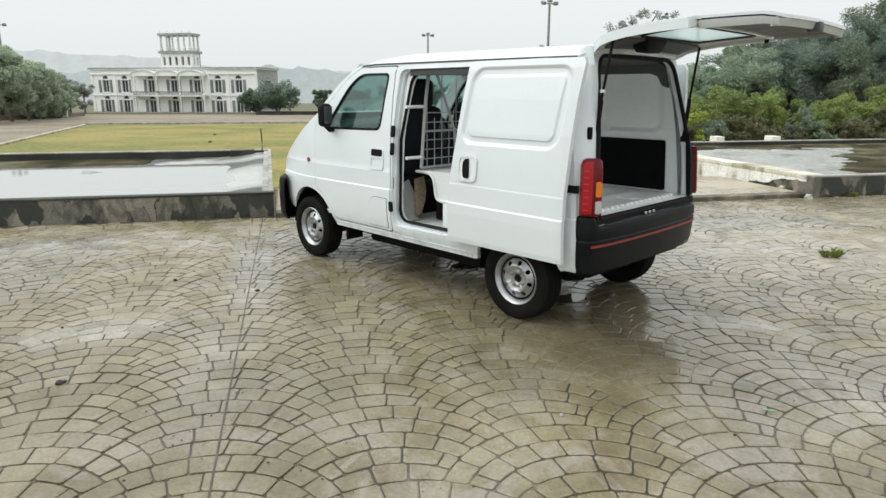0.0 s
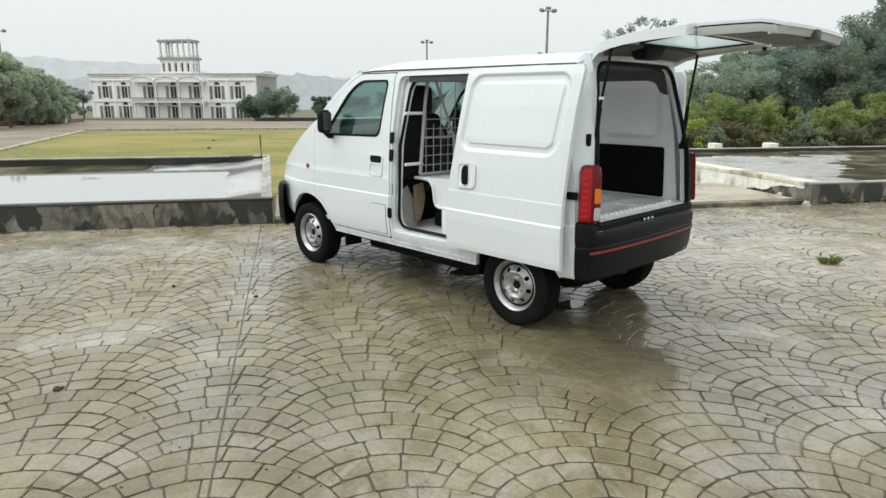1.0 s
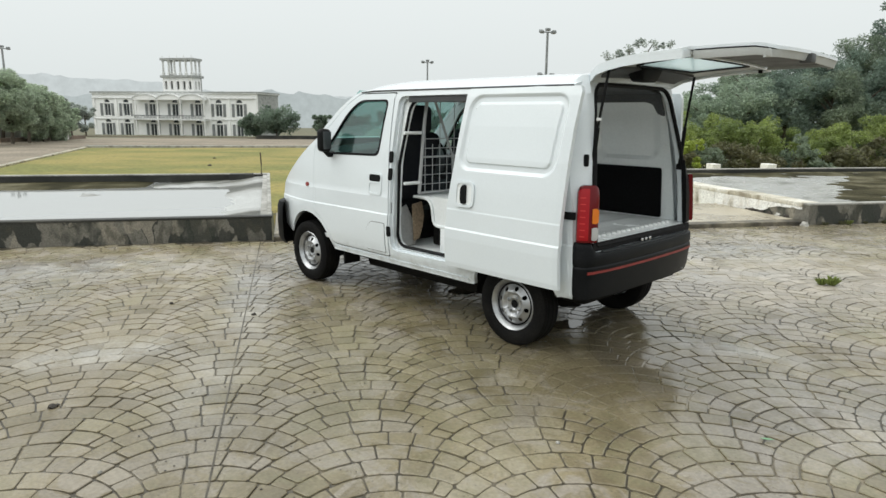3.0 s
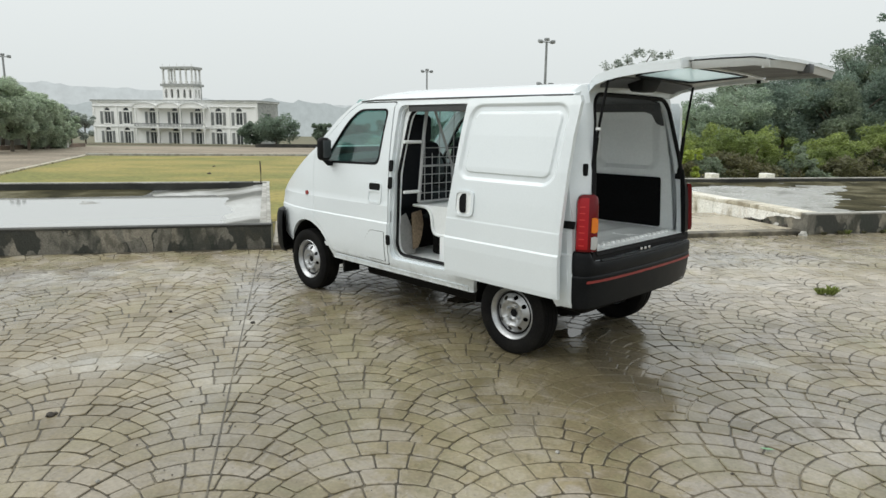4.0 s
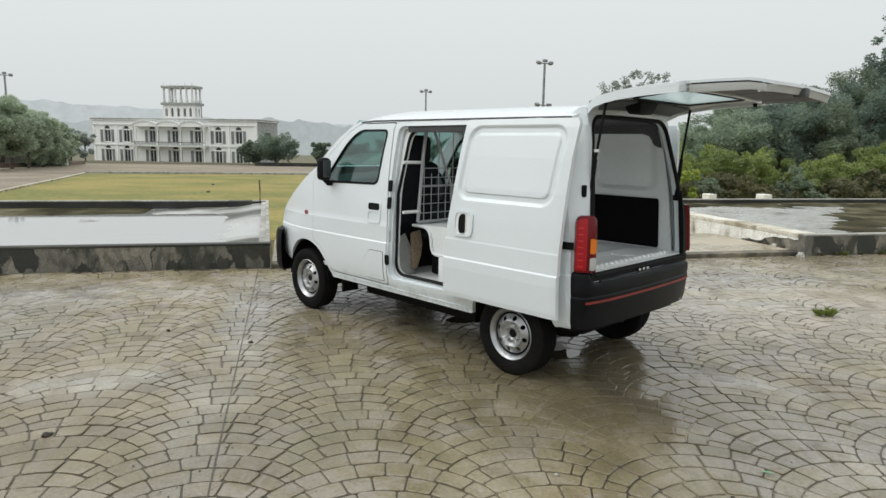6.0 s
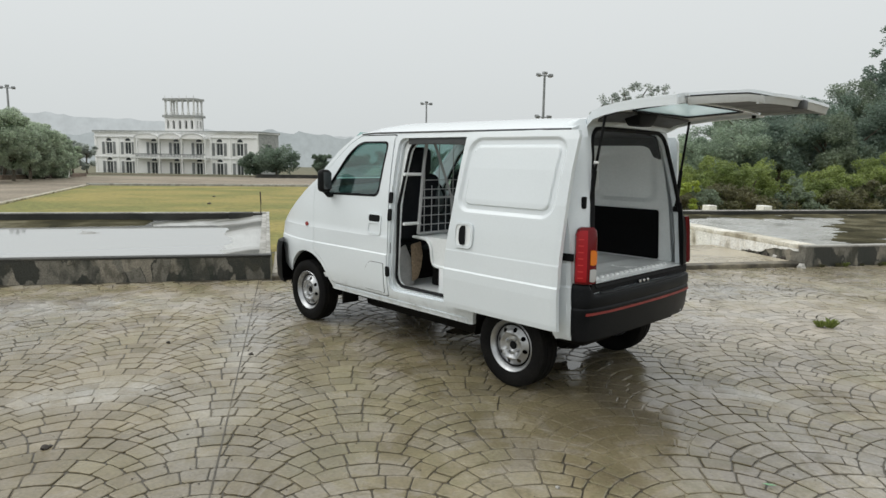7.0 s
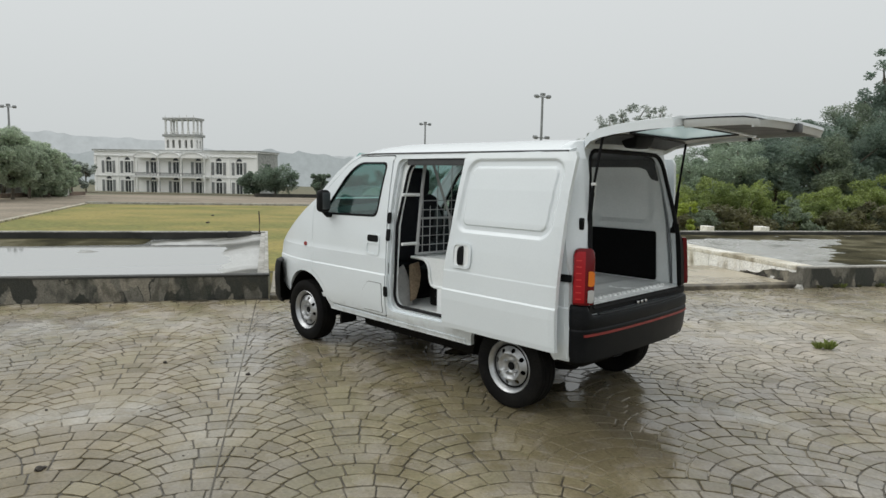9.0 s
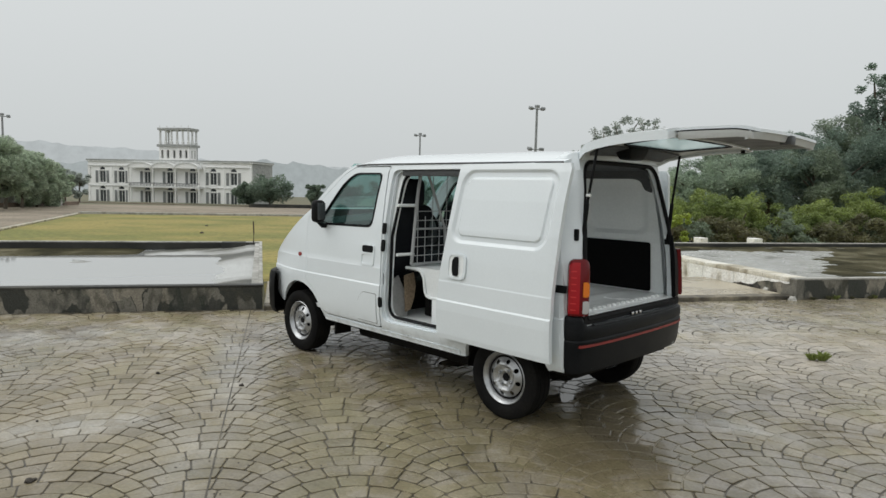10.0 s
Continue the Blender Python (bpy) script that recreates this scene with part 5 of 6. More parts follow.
part("header_trim", sheet(rounded([(-0.395, -0.46), (-0.395, 0.46), (-0.530, 0.47), (-0.530, -0.47)], 0.02), [], lambda x, y: Vector(gate_low(x, y)) - Vector((0, 0, 0.016)), (0, 0, -0.010), [-0.42, -0.46], [-0.2, 0, 0.2]), M["header"], gate, "dark grey header trim")
wm = bmesh.new()
box(-0.555, -0.425, 0.0, 0.24, 1.672, 1.752, 0.018, 2, wm)
for v in wm.verts:
    f_ = (1.752 - v.co.z) / 0.080
    v.co.x += (-0.49 - v.co.x) * 0.35 * f_
    v.co.y += (0.125 - v.co.y) * 0.30 * f_
part("wiper_motor", wm, M["plastic"], gate, "black wiper motor cover")
for s_ in (1, -1):
    st = part("gas_strut", tube([(-0.435, s_ * 0.55, 1.13), (-0.455, s_ * 0.545, 1.40)], 0.013, 8), M["plastic"], van, "black gas strut")
    part("strut_rod", tube([(-0.455, s_ * 0.545, 1.40), (-0.50, s_ * 0.53, 1.742)], 0.008, 8), M["seal"], st)
    if s_ > 0:
        part("strut_clip", box(-0.474, -0.448, s_ * 0.545 - 0.010, s_ * 0.545 + 0.010, 1.44, 1.457, 0.003), M["stud"], st, "small white clip")
    part("strut_mount", box(-0.465, -0.415, s_ * 0.55 - 0.014, s_ * 0.55 + 0.014, 1.11, 1.15, 0.006), M["plastic"], st)


# ---- far things ----
EYE_A, EYE_B, EYE_Z = 0.36, -7.87, 1.45


def bearing(ratio, dist):
    """Terrace coordinates of a place at a distance straight ahead of the terrace axis and a sideways ratio."""
    return EYE_A + ratio * dist, EYE_B + dist


M["plaster"] = varied("white_plaster", ((0.92, 0.92, 0.91), (0.86, 0.86, 0.845)), 0.35, 3, (0.7, 0.85), 0.1, 0.02, fine_amount=0.025)
M["grey_shade_plaster"] = varied("grey_shade_render", ((0.38, 0.39, 0.38), (0.30, 0.31, 0.30)), 0.3, 3, (0.75, 0.9), 0.2, 0.02)
M["trim_grey"] = varied("grey_moulding", ((0.72, 0.73, 0.72), (0.62, 0.63, 0.62)), 0.5, 4, (0.7, 0.85), 0.2, 0.02)
M["shutter"] = varied("grey_shutter", ((0.24, 0.25, 0.25), (0.17, 0.18, 0.18)), 0.8, 5, (0.6, 0.8), 0.1, 0.01)
M["brown_wall"] = varied("brown_low_wall", ((0.20, 0.15, 0.115), (0.12, 0.095, 0.075)), 0.4, 4, (0.7, 0.9), 0.3, 0.02)
M["grey_wash"] = stained("streaked_pale_render", [(0.38, (0.24, 0.24, 0.21)), (0.50, (0.46, 0.46, 0.43)), (0.62, (0.60, 0.60, 0.57))], 0.9, 0.25)
# grey of the poles, lightened to put the mist into it
M["pole"] = varied("hazy_pole_paint", ((0.27, 0.285, 0.295), (0.21, 0.225, 0.23)), 1, 8, (0.5, 0.7), 0.1, 0.01)
M["bark"] = varied("bark", ((0.12, 0.10, 0.075), (0.07, 0.06, 0.045)), 3, 25, (0.8, 0.95), 0.6, 0.02)


def leaf_mat(name, c0, c1):
    """Foliage whose blades let some light through."""
    m = varied(name, (c0, c1), 0.7, 5, (0.5, 0.7), 0.0, fine_amount=0.25, island=0.25)
    nt = m.node_tree
    b = nt.nodes["Principled BSDF"]
    tr = nt.nodes.new("ShaderNodeBsdfTranslucent")
    nt.links.new(b.inputs["Base Color"].links[0].from_socket, tr.inputs["Color"])
    add = nt.nodes.new("ShaderNodeAddShader")
    nt.links.new(b.outputs[0], add.inputs[0])
    nt.links.new(tr.outputs[0], add.inputs[1])
    nt.links.new(add.outputs[0], nt.nodes["Material Output"].inputs["Surface"])
    return m


M["leaf_dark"] = leaf_mat("dark_foliage", (0.098, 0.134, 0.104), (0.070, 0.099, 0.079))
M["leaf_mid"] = leaf_mat("green_foliage", (0.112, 0.140, 0.094), (0.082, 0.107, 0.076))
M["leaf_bright"] = leaf_mat("yellow_green_foliage", (0.140, 0.172, 0.045), (0.085, 0.115, 0.036))
M["leaf_brown"] = leaf_mat("brownish_foliage", (0.088, 0.084, 0.042), (0.062, 0.066, 0.032))
# hazy, pale and wispy foliage hold the mist's paleness in their colour
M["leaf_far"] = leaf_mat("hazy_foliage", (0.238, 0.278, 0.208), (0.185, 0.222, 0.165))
M["leaf_haze"] = leaf_mat("haze_green_foliage", (0.178, 0.220, 0.163), (0.132, 0.170, 0.128))
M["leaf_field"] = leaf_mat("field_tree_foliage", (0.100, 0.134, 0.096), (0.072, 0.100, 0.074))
M["leaf_wisp"] = leaf_mat("haze_grey_foliage", (0.215, 0.235, 0.215), (0.165, 0.185, 0.17))


def leaves(name, clumps, per, leaf, mat, parent, rng, flat=0.6):
    """One mesh of many small bent leaf blades gathered in clumps of (centre, radius)."""
    c = np.repeat(np.array([k[0] for k in clumps], float), per, axis=0)
    r = np.repeat(np.array([k[1] for k in clumps], float), per)
    n = len(c)
    d = rng.normal(size=(n, 3))
    d /= np.linalg.norm(d, axis=1)[:, None] + 1e-9
    rad = r * rng.random(n) ** 0.45
    c = c + d * rad[:, None] * np.array([1, 1, 0.8])
    u = rng.normal(size=(n, 3))
    u[:, 2] *= flat
    u /= np.linalg.norm(u, axis=1)[:, None]
    w = np.cross(u, rng.normal(size=(n, 3)))
    w /= np.linalg.norm(w, axis=1)[:, None]
    size = leaf * (0.5 + rng.random(n))
    L, W = u * size[:, None], w * (size * 0.42)[:, None]
    nrm = np.cross(u, w) * (size * 0.14)[:, None]
    v = np.stack([c - L, c + W * 0.9 + nrm, c + L, c - W * 0.9 + nrm], axis=1).reshape(-1, 3)
    idx = np.arange(n) * 4
    f = np.stack([idx, idx + 1, idx + 2, idx, idx + 2, idx + 3], axis=1).reshape(-1, 3)
    return mesh_ob(name, v.tolist(), f.tolist(), mat, parent)


def build_tree(a, b, height, spread, seed, mat, label, leaf=0.22, clumps=34, per=70, low=0.25, group="", name="tree", base=None, category="tree", sparse=1.0):
    rng = np.random.default_rng(seed)
    z0 = slope(b) if base is None else base
    t = empty(name, PLAZA @ pose(a, b, z0), label, category, group)
    trunk = bmesh.new()
    lean = rng.normal(size=2) * 0.04 * height
    tube(spline([(0, 0, -0.1), (lean[0] * 0.4, lean[1] * 0.4, height * 0.3), (lean[0], lean[1], height * 0.72)], 4), [max(0.02, height * 0.028 * (1 - 0.085 * i)) for i in range(9)], 7, trunk)
    tips = []
    for k in range(9):
        an = 2 * math.pi * k / 9 + rng.random()
        h0 = height * (0.22 + 0.4 * rng.random())
        reach = spread * (0.45 + 0.4 * rng.random())
        tip = (reach * math.cos(an), reach * math.sin(an), min(height * 0.9, h0 + height * (0.15 + 0.3 * rng.random())))
        tips.append(tip)
        tube(spline([(lean[0] * h0 / height, lean[1] * h0 / height, h0), (tip[0] * 0.5, tip[1] * 0.5, (h0 + tip[2]) / 2 + 0.05 * height), tip], 3), [max(0.008, height * 0.011 * (1 - 0.13 * i)) for i in range(7)], 5, trunk)
    part("trunk", trunk, M["bark"], t)
    cl = [(tip, spread * 0.22) for tip in tips]
    while len(cl) < clumps:
        p = rng.normal(size=3)
        p /= np.linalg.norm(p)
        p *= rng.random() ** 0.33
        z = height * (low + (0.94 - low) * (0.5 + 0.5 * p[2]))
        wide = spread * (1.0 - 0.35 * abs(p[2]))
        cl.append(((p[0] * wide * 0.85, p[1] * wide * 0.85, z), spread * (0.14 + 0.16 * rng.random()) * sparse))
    leaves("crown", cl, per, leaf, mat, t, rng)
    return t


def build_bush(a, b, height, spread, seed, mat, label, group, leaf=0.10, clumps=26, per=110, base=None):
    rng = np.random.default_rng(seed)
    z0 = slope(b) if base is None else base
    t = empty("bush", PLAZA @ pose(a, b, z0), label, "bush", group)
    stems = bmesh.new()
    cl = []
    for k in range(clumps):
        an, rr = 2 * math.pi * rng.random(), math.sqrt(rng.random())
        h = height * (0.15 + 0.80 * rng.random()) * (1 - 0.35 * rr)
        p = (spread * rr * math.cos(an), spread * rr * math.sin(an), h)
        cl.append((p, spread * (0.16 + 0.14 * rng.random())))
        if k % 3 == 0:
            tube([(p[0] * 0.2, p[1] * 0.2, -0.05), (p[0] * 0.7, p[1] * 0.7, h * 0.6), p], [0.025, 0.018, 0.008], 5, stems)
    part("stems", stems, M["bark"], t)
    leaves("foliage", cl, per, leaf, mat, t, rng)
    return t


# two-storey building with its tower
BUILD = PLAZA @ pose(-35.4, 129.6, -2.72, 0, 0, -26) @ Matrix.Diagonal((1.0, 1.0, 1.13, 1))
house = empty("white_building", BUILD, "white two-storey mansion with arched windows and tower", "building")
WX = (3.1, 7.2, 12.75, 17.5, 22.2, 26.4, 30.5)
WW, WH = 0.72, 2.02
FLOORS = (0.22, 3.42)
holes = []
for x_ in WX:
    for z_ in FLOORS:
        holes.append([(x_ - WW, z_), (x_ + WW, z_), (x_ + WW, z_ + WH), (x_ - WW, z_ + WH)])
        holes.append([(x_ + 0.62 * math.cos(q), z_ + WH + 0.16 + 0.50 * math.sin(q)) for q in [math.pi * k / 8 for k in range(9)]])
part("wall_front", sheet([(0, 0), (34, 0), (34, 7.0), (0, 7.0)], holes, lambda x, z: (x, 0, z), (0, 0.4, 0)), M["plaster"], house, "", 0)
# the right side wall is painted grey for the shade it stands in
part("wall_side", sheet([(0.4, 0), (8.2, 0), (8.2, 7.0), (0.4, 7.0)], [[(3.0, 3.4), (5.4, 3.4), (5.4, 5.3), (3.0, 5.3)]], lambda y, z: (34, y, z), (-0.4, 0, 0)), M["grey_shade_plaster"], house, "", 0)
part("side_window", box(33.70, 33.76, 2.98, 5.42, 3.38, 5.32), M["far_glass"], house, "dark side window", 0)
part("wall_side", box(0, 0.4, 0.4, 8.2, 0, 7.0), M["plaster"], house, "", 0)
part("wall_back", box(0.4, 33.6, 7.8, 8.2, 0, 7.0), M["plaster"], house, "", 0)
part("roof_slab", box(-0.2, 34.2, -0.25, 8.4, 7.0, 7.18), M["trim_grey"], house, "", 0)
part("parapet_cap", box(-0.25, 34.25, -0.30, 8.45, 7.18, 7.35), M["grey_shade_plaster"], house, "", 0)
part("storey_floor", box(0.4, 33.6, 0.4, 7.8, 2.9, 3.1), M["grey_shade_plaster"], house, "", 0)
part("plinth", box(-0.5, 34.5, -0.8, 0.0, -0.8, 0.10), M["trim_grey"], house, "", 0)
for x0, x1 in ((-0.1, 9.3), (24.6, 34.1)):
    part("cornice", box(x0, x1, -0.20, 0.0, 6.22, 6.34), M["trim_grey"], house, "", 0)
    part("string_course", box(x0, x1, -0.16, 0.0, 2.86, 3.04), M["trim_grey"], house, "", 0)
part("balcony_slab", box(9.4, 24.5, -1.5, 0.0, 2.80, 3.06), M["trim_grey"], house, "", 0)
part("balcony_rail", box(9.5, 24.4, -1.50, -1.38, 3.50, 3.60), M["shutter"], house, "", 0)
for k in range(50):
    part("baluster", box(9.6 + 0.30 * k, 9.72 + 0.30 * k, -1.47, -1.41, 3.06, 3.50), M["shutter"], house, "", 0)
for x_ in (0.25, 5.15, 9.2, 24.7, 28.5, 33.75):
    part("pilaster", box(x_ - 0.22, x_ + 0.22, -0.12, 0.0, 0.10, 6.22), M["plaster"], house, "", 0)
BAYS = (9.75, 14.85, 19.55, 24.3)
for x_ in BAYS:
    for z0, z1 in ((0.1, 2.80), (3.06, 6.0)):
        part("column", lathe([(0.26, z0), (0.26, z0 + 0.2), (0.18, z0 + 0.3), (0.16, z1 - 0.3), (0.26, z1 - 0.15), (0.26, z1)], 10, "z"), M["plaster"], house).matrix_basis = pose(x_, -1.3, 0)
for xa, xb in zip(BAYS, BAYS[1:]):
    x_, r_ = (xa + xb) / 2, (xb - xa) / 2 - 0.05
    arc = [(x_ + r_ * math.cos(q), 6.0 + 0.78 * math.sin(q)) for q in [math.pi * k / 14 for k in range(15)]]
    part("canopy", sheet(arc, [], lambda x, z: (x, -1.55, z), (0, 1.5, 0)), M["plaster"], house, "", 30)
    rim_ = [(x_ + (r_ + 0.15) * math.cos(q), 6.0 + 0.96 * math.sin(q)) for q in [math.pi * k / 14 for k in range(15)]]
    part("canopy_rim", sheet(rim_ + arc[::-1], [], lambda x, z: (x, -1.65, z), (0, 1.6, 0)), M["trim_grey"], house, "", 30)
for x_ in WX:
    for z_ in FLOORS:
        u0, u1 = WW - 0.13, 0.045
        win = part("window", sheet([(x_ - WW - 0.02, z_ - 0.02), (x_ + WW + 0.02, z_ - 0.02), (x_ + WW + 0.02, z_ + WH + 0.02), (x_ - WW - 0.02, z_ + WH + 0.02)],
                                   [[(x_ - u0, z_ + 0.1), (x_ - u1, z_ + 0.1), (x_ - u1, z_ + WH - 0.1), (x_ - u0, z_ + WH - 0.1)], [(x_ + u1, z_ + 0.1), (x_ + u0, z_ + 0.1), (x_ + u0, z_ + WH - 0.1), (x_ + u1, z_ + WH - 0.1)]],
                                   lambda x, z: (x, 0.14, z), (0, 0.06, 0)), M["trim_grey"], house, "", 0)
        part("pane", box(x_ - WW, x_ + WW, 0.22, 0.25, z_, z_ + WH), M["far_glass"], win, "", 0)
        part("fanlight", box(x_ - 0.64, x_ + 0.64, 0.22, 0.25, z_ + WH + 0.14, z_ + WH + 0.68), M["far_glass"], win, "", 0)
        part("sill", box(x_ - WW - 0.1, x_ + WW + 0.1, -0.10, 0.0, z_ - 0.12, z_ - 0.03), M["plaster"], win, "", 0)
        for k in (-1, 1):
            part("shutter", box(x_ + k * 1.18 - 0.27, x_ + k * 1.18 + 0.27, -0.07, -0.005, z_ - 0.02, z_ + WH), M["shutter"], win, "dark grey shutter", 0)
# tower: arcaded storey under an open colonnade
TX, TW, TB = 17.35, 3.15, 4.4
arch_hole = lambda c: [(c - 0.27, 7.75), (c + 0.27, 7.75), (c + 0.27, 8.85), (c + 0.19, 9.05), (c, 9.15), (c - 0.19, 9.05), (c - 0.27, 8.85)]
part("tower_wall", sheet([(TX - TW, 7.35), (TX + TW, 7.35), (TX + TW, 9.6), (TX - TW, 9.6)], [arch_hole(TX + x) for x in (-2.5, -1.3, 0.0, 1.3, 2.5)], lambda x, z: (x, 1.6, z), (0, 0.35, 0)), M["plaster"], house, "", 0)
part("tower_wall", box(TX - TW, TX - TW + 0.35, 1.95, TB - 0.35, 7.35, 9.6), M["plaster"], house, "", 0)
part("tower_wall", sheet([(1.95, 7.35), (TB - 0.35, 7.35), (TB - 0.35, 9.6), (1.95, 9.6)], [arch_hole(y) for y in (2.5, 3.5)], lambda y, z: (TX + TW, y, z), (-0.35, 0, 0)), M["plaster"], house, "", 0)
part("tower_wall", box(TX - TW, TX + TW, TB - 0.35, TB, 7.35, 9.6), M["grey_shade_plaster"], house, "", 0)
part("tower_cornice", box(TX - TW - 0.3, TX + TW + 0.3, 1.3, TB + 0.3, 9.6, 9.98), M["grey_shade_plaster"], house, "", 0)
part("tower_roof", box(TX - TW - 0.2, TX + TW + 0.2, 1.4, TB + 0.2, 12.35, 12.7), M["grey_shade_plaster"], house, "", 0)
for y_ in (1.75, TB - 0.15):
    for x_ in (-2.95, -1.77, -0.59, 0.59, 1.77, 2.95) if y_ < 2 else (-2.95, 2.95):
        part("column", lathe([(0.30, 9.98), (0.30, 10.4), (0.19, 10.5), (0.17, 12.0), (0.26, 12.15), (0.26, 12.35)], 8, "z"), M["trim_grey"], house).matrix_basis = pose(TX + x_, y_, 0)
part("column", lathe([(0.30, 9.98), (0.30, 10.4), (0.19, 10.5), (0.17, 12.0), (0.26, 12.15), (0.26, 12.35)], 8, "z"), M["trim_grey"], house).matrix_basis = pose(TX + 2.95, 3.0, 0)
for x_ in (-3.0, -1.5, 0, 1.5, 3.0):
    part("finial", lathe([(0.10, 12.7), (0.04, 12.8), (0.09, 12.95), (0.02, 13.1), (0.001, 13.25)], 8, "z"), M["trim_grey"], house).matrix_basis = pose(TX + x_, 1.7, 0)

# low wall before the building, kerbs round the lawn
def strip(name, p, q, width, high, mat, label, category, n=8, base=slope):
    """A low wall or kerb that follows the land between two places."""
    p, q = Vector(p), Vector(q)
    d = (q - p).normalized()
    side = Vector((-d.y, d.x)) * width / 2
    verts, faces = [], []
    for k in range(n + 1):
        c = p + (q - p) * k / n
        z = base(c.y)
        for off, h in ((-1, -0.1), (-1, high), (1, high), (1, -0.1)):
            e_ = c + side * off
            verts.append((e_.x, e_.y, z + h))
    for k in range(n):
        for j in range(4):
            i0, i1 = k * 4 + j, k * 4 + (j + 1) % 4
            faces.append((i0, i1, i1 + 4, i0 + 4))
    faces += [(0, 1, 2, 3), (4 * n + 3, 4 * n + 2, 4 * n + 1, 4 * n)]
    return tagged(on_plaza(mesh_ob(name, verts, faces, mat)), label, category, kind="structure")


strip("kerb", (-9.1, 6.5), (-15.2, 49.1), 0.30, 0.08, M["landing"], "pale concrete kerb along the lawn", "kerb")
strip("kerb", (-15.2, 49.1), (45, 49.6), 0.5, 0.18, M["cap"], "pale concrete kerb at the lawn's far end", "kerb")
strip("low_wall", (-60, 112), (14, 92), 0.6, 0.10, M["brown_wall"], "low dark wall before the mansion", "wall")
strip("low_wall", (-27.0, 64), (-25.5, 86), 0.5, 0.45, M["brown_wall"], "low brown wall under the trees", "wall")
strip("garden_wall", (-31.0, 68), (-25.6, 80), 0.4, 1.4, M["grey_wash"], "pale streaked garden wall behind the tree row", "wall")
strip("low_wall", (-4, 88), (60, 80), 0.5, 0.5, M["concrete_dark"], "low wall beyond the road", "wall")
strip("kerb", (9, 16.5), (40, 16.0), 0.3, 0.25, M["cap"], "pale concrete kerb before the bushes", "kerb")


# floodlight poles
def build_floodlight(ratio, dist, top, heads, second, label):
    a, b = bearing(ratio, dist)
    z0 = slope(b)
    t = empty("floodlight_pole", PLAZA @ pose(a, b, z0, 0, 0, 8), label, "street lamp", "floodlight poles")
    h = top - z0
    part("pole", tube([(0, 0, -0.2), (0, 0, h * 0.5), (0, 0, h)], [0.17, 0.15, 0.12], 8), M["pole"], t)
    wide = 0.72
    part("cross_arm", box(-wide, wide, -0.06, 0.06, h - 0.1, h), M["pole"], t)
    tiers = [(h, heads)] + ([(h - 4.3, 2)] if second else [])
    for hz, n in tiers:
        if hz != h:
            part("cross_arm", box(-wide, wide, -0.06, 0.06, hz - 0.1, hz), M["pole"], t)
        for k in range(n):
            x = -wide + 2 * wide * k / max(1, n - 1)
            bm = box(x - 0.23, x + 0.23, -0.22, 0.22, hz - 0.16 + (0.22 if k == 1 and n == 3 else 0.0), hz + 0.16 + (0.22 if k == 1 and n == 3 else 0.0), 0.07)
            bmesh.ops.rotate(bm, verts=bm.verts, cent=(x, 0, hz), matrix=Matrix.Rotation(radians(28 - 20 * k), 3, "X"))
            part("lamp_head", bm, M["pole"], t)
    return t


build_floodlight(0.2101, 100, 9.7, 3, False, "slim grey floodlight pole with three heads")
build_floodlight(0.4028, 66, 10.3, 3, True, "slim grey floodlight pole with two tiers of heads")
build_floodlight(-0.3634, 100, 9.8, 3, False, "slim grey floodlight pole behind the trees")

# hills
def ridge(name, dist, points, color, label):
    """A far ridge whose crest runs through (ratio, height ratio) pairs."""
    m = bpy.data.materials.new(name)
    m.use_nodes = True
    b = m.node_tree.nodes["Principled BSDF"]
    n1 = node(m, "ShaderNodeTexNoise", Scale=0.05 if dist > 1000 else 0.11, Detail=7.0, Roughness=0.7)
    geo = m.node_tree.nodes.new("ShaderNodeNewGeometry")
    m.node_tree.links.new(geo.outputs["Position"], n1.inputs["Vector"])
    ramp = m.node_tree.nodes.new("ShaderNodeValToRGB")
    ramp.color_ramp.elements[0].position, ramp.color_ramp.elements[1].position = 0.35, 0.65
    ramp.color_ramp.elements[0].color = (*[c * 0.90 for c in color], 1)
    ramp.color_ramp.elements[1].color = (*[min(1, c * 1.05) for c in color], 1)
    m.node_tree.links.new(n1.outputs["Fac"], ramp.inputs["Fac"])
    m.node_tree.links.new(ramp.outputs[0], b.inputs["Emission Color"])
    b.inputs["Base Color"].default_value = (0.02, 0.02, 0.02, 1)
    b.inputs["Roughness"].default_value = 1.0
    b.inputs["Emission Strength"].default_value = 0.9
    verts, faces = [], []
    r0, r1 = points[0][0], points[-1][0]
    n = 900
    for k in range(n + 1):
        r = r0 + (r1 - r0) * k / n
        a, b_ = bearing(r, dist)
        top = EYE_Z + dist * (interp(r, points) + 0.0022 * noise.noise((r * 14, dist, 0)) + 0.0016 * noise.noise((r * 60, dist, 3)) + (0.0060 if dist > 1000 else 0.0095) * max(0, noise.noise((r * 150, dist, 7))) + 0.0030 * max(0, noise.noise((r * 420, dist, 9))))
        verts += [(a, b_, slope(b_) - 5), (a, b_ + 20, top)]
    for k in range(n):
        faces.append((2 * k, 2 * k + 2, 2 * k + 3, 2 * k + 1))
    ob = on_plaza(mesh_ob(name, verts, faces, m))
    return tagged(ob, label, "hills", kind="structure")


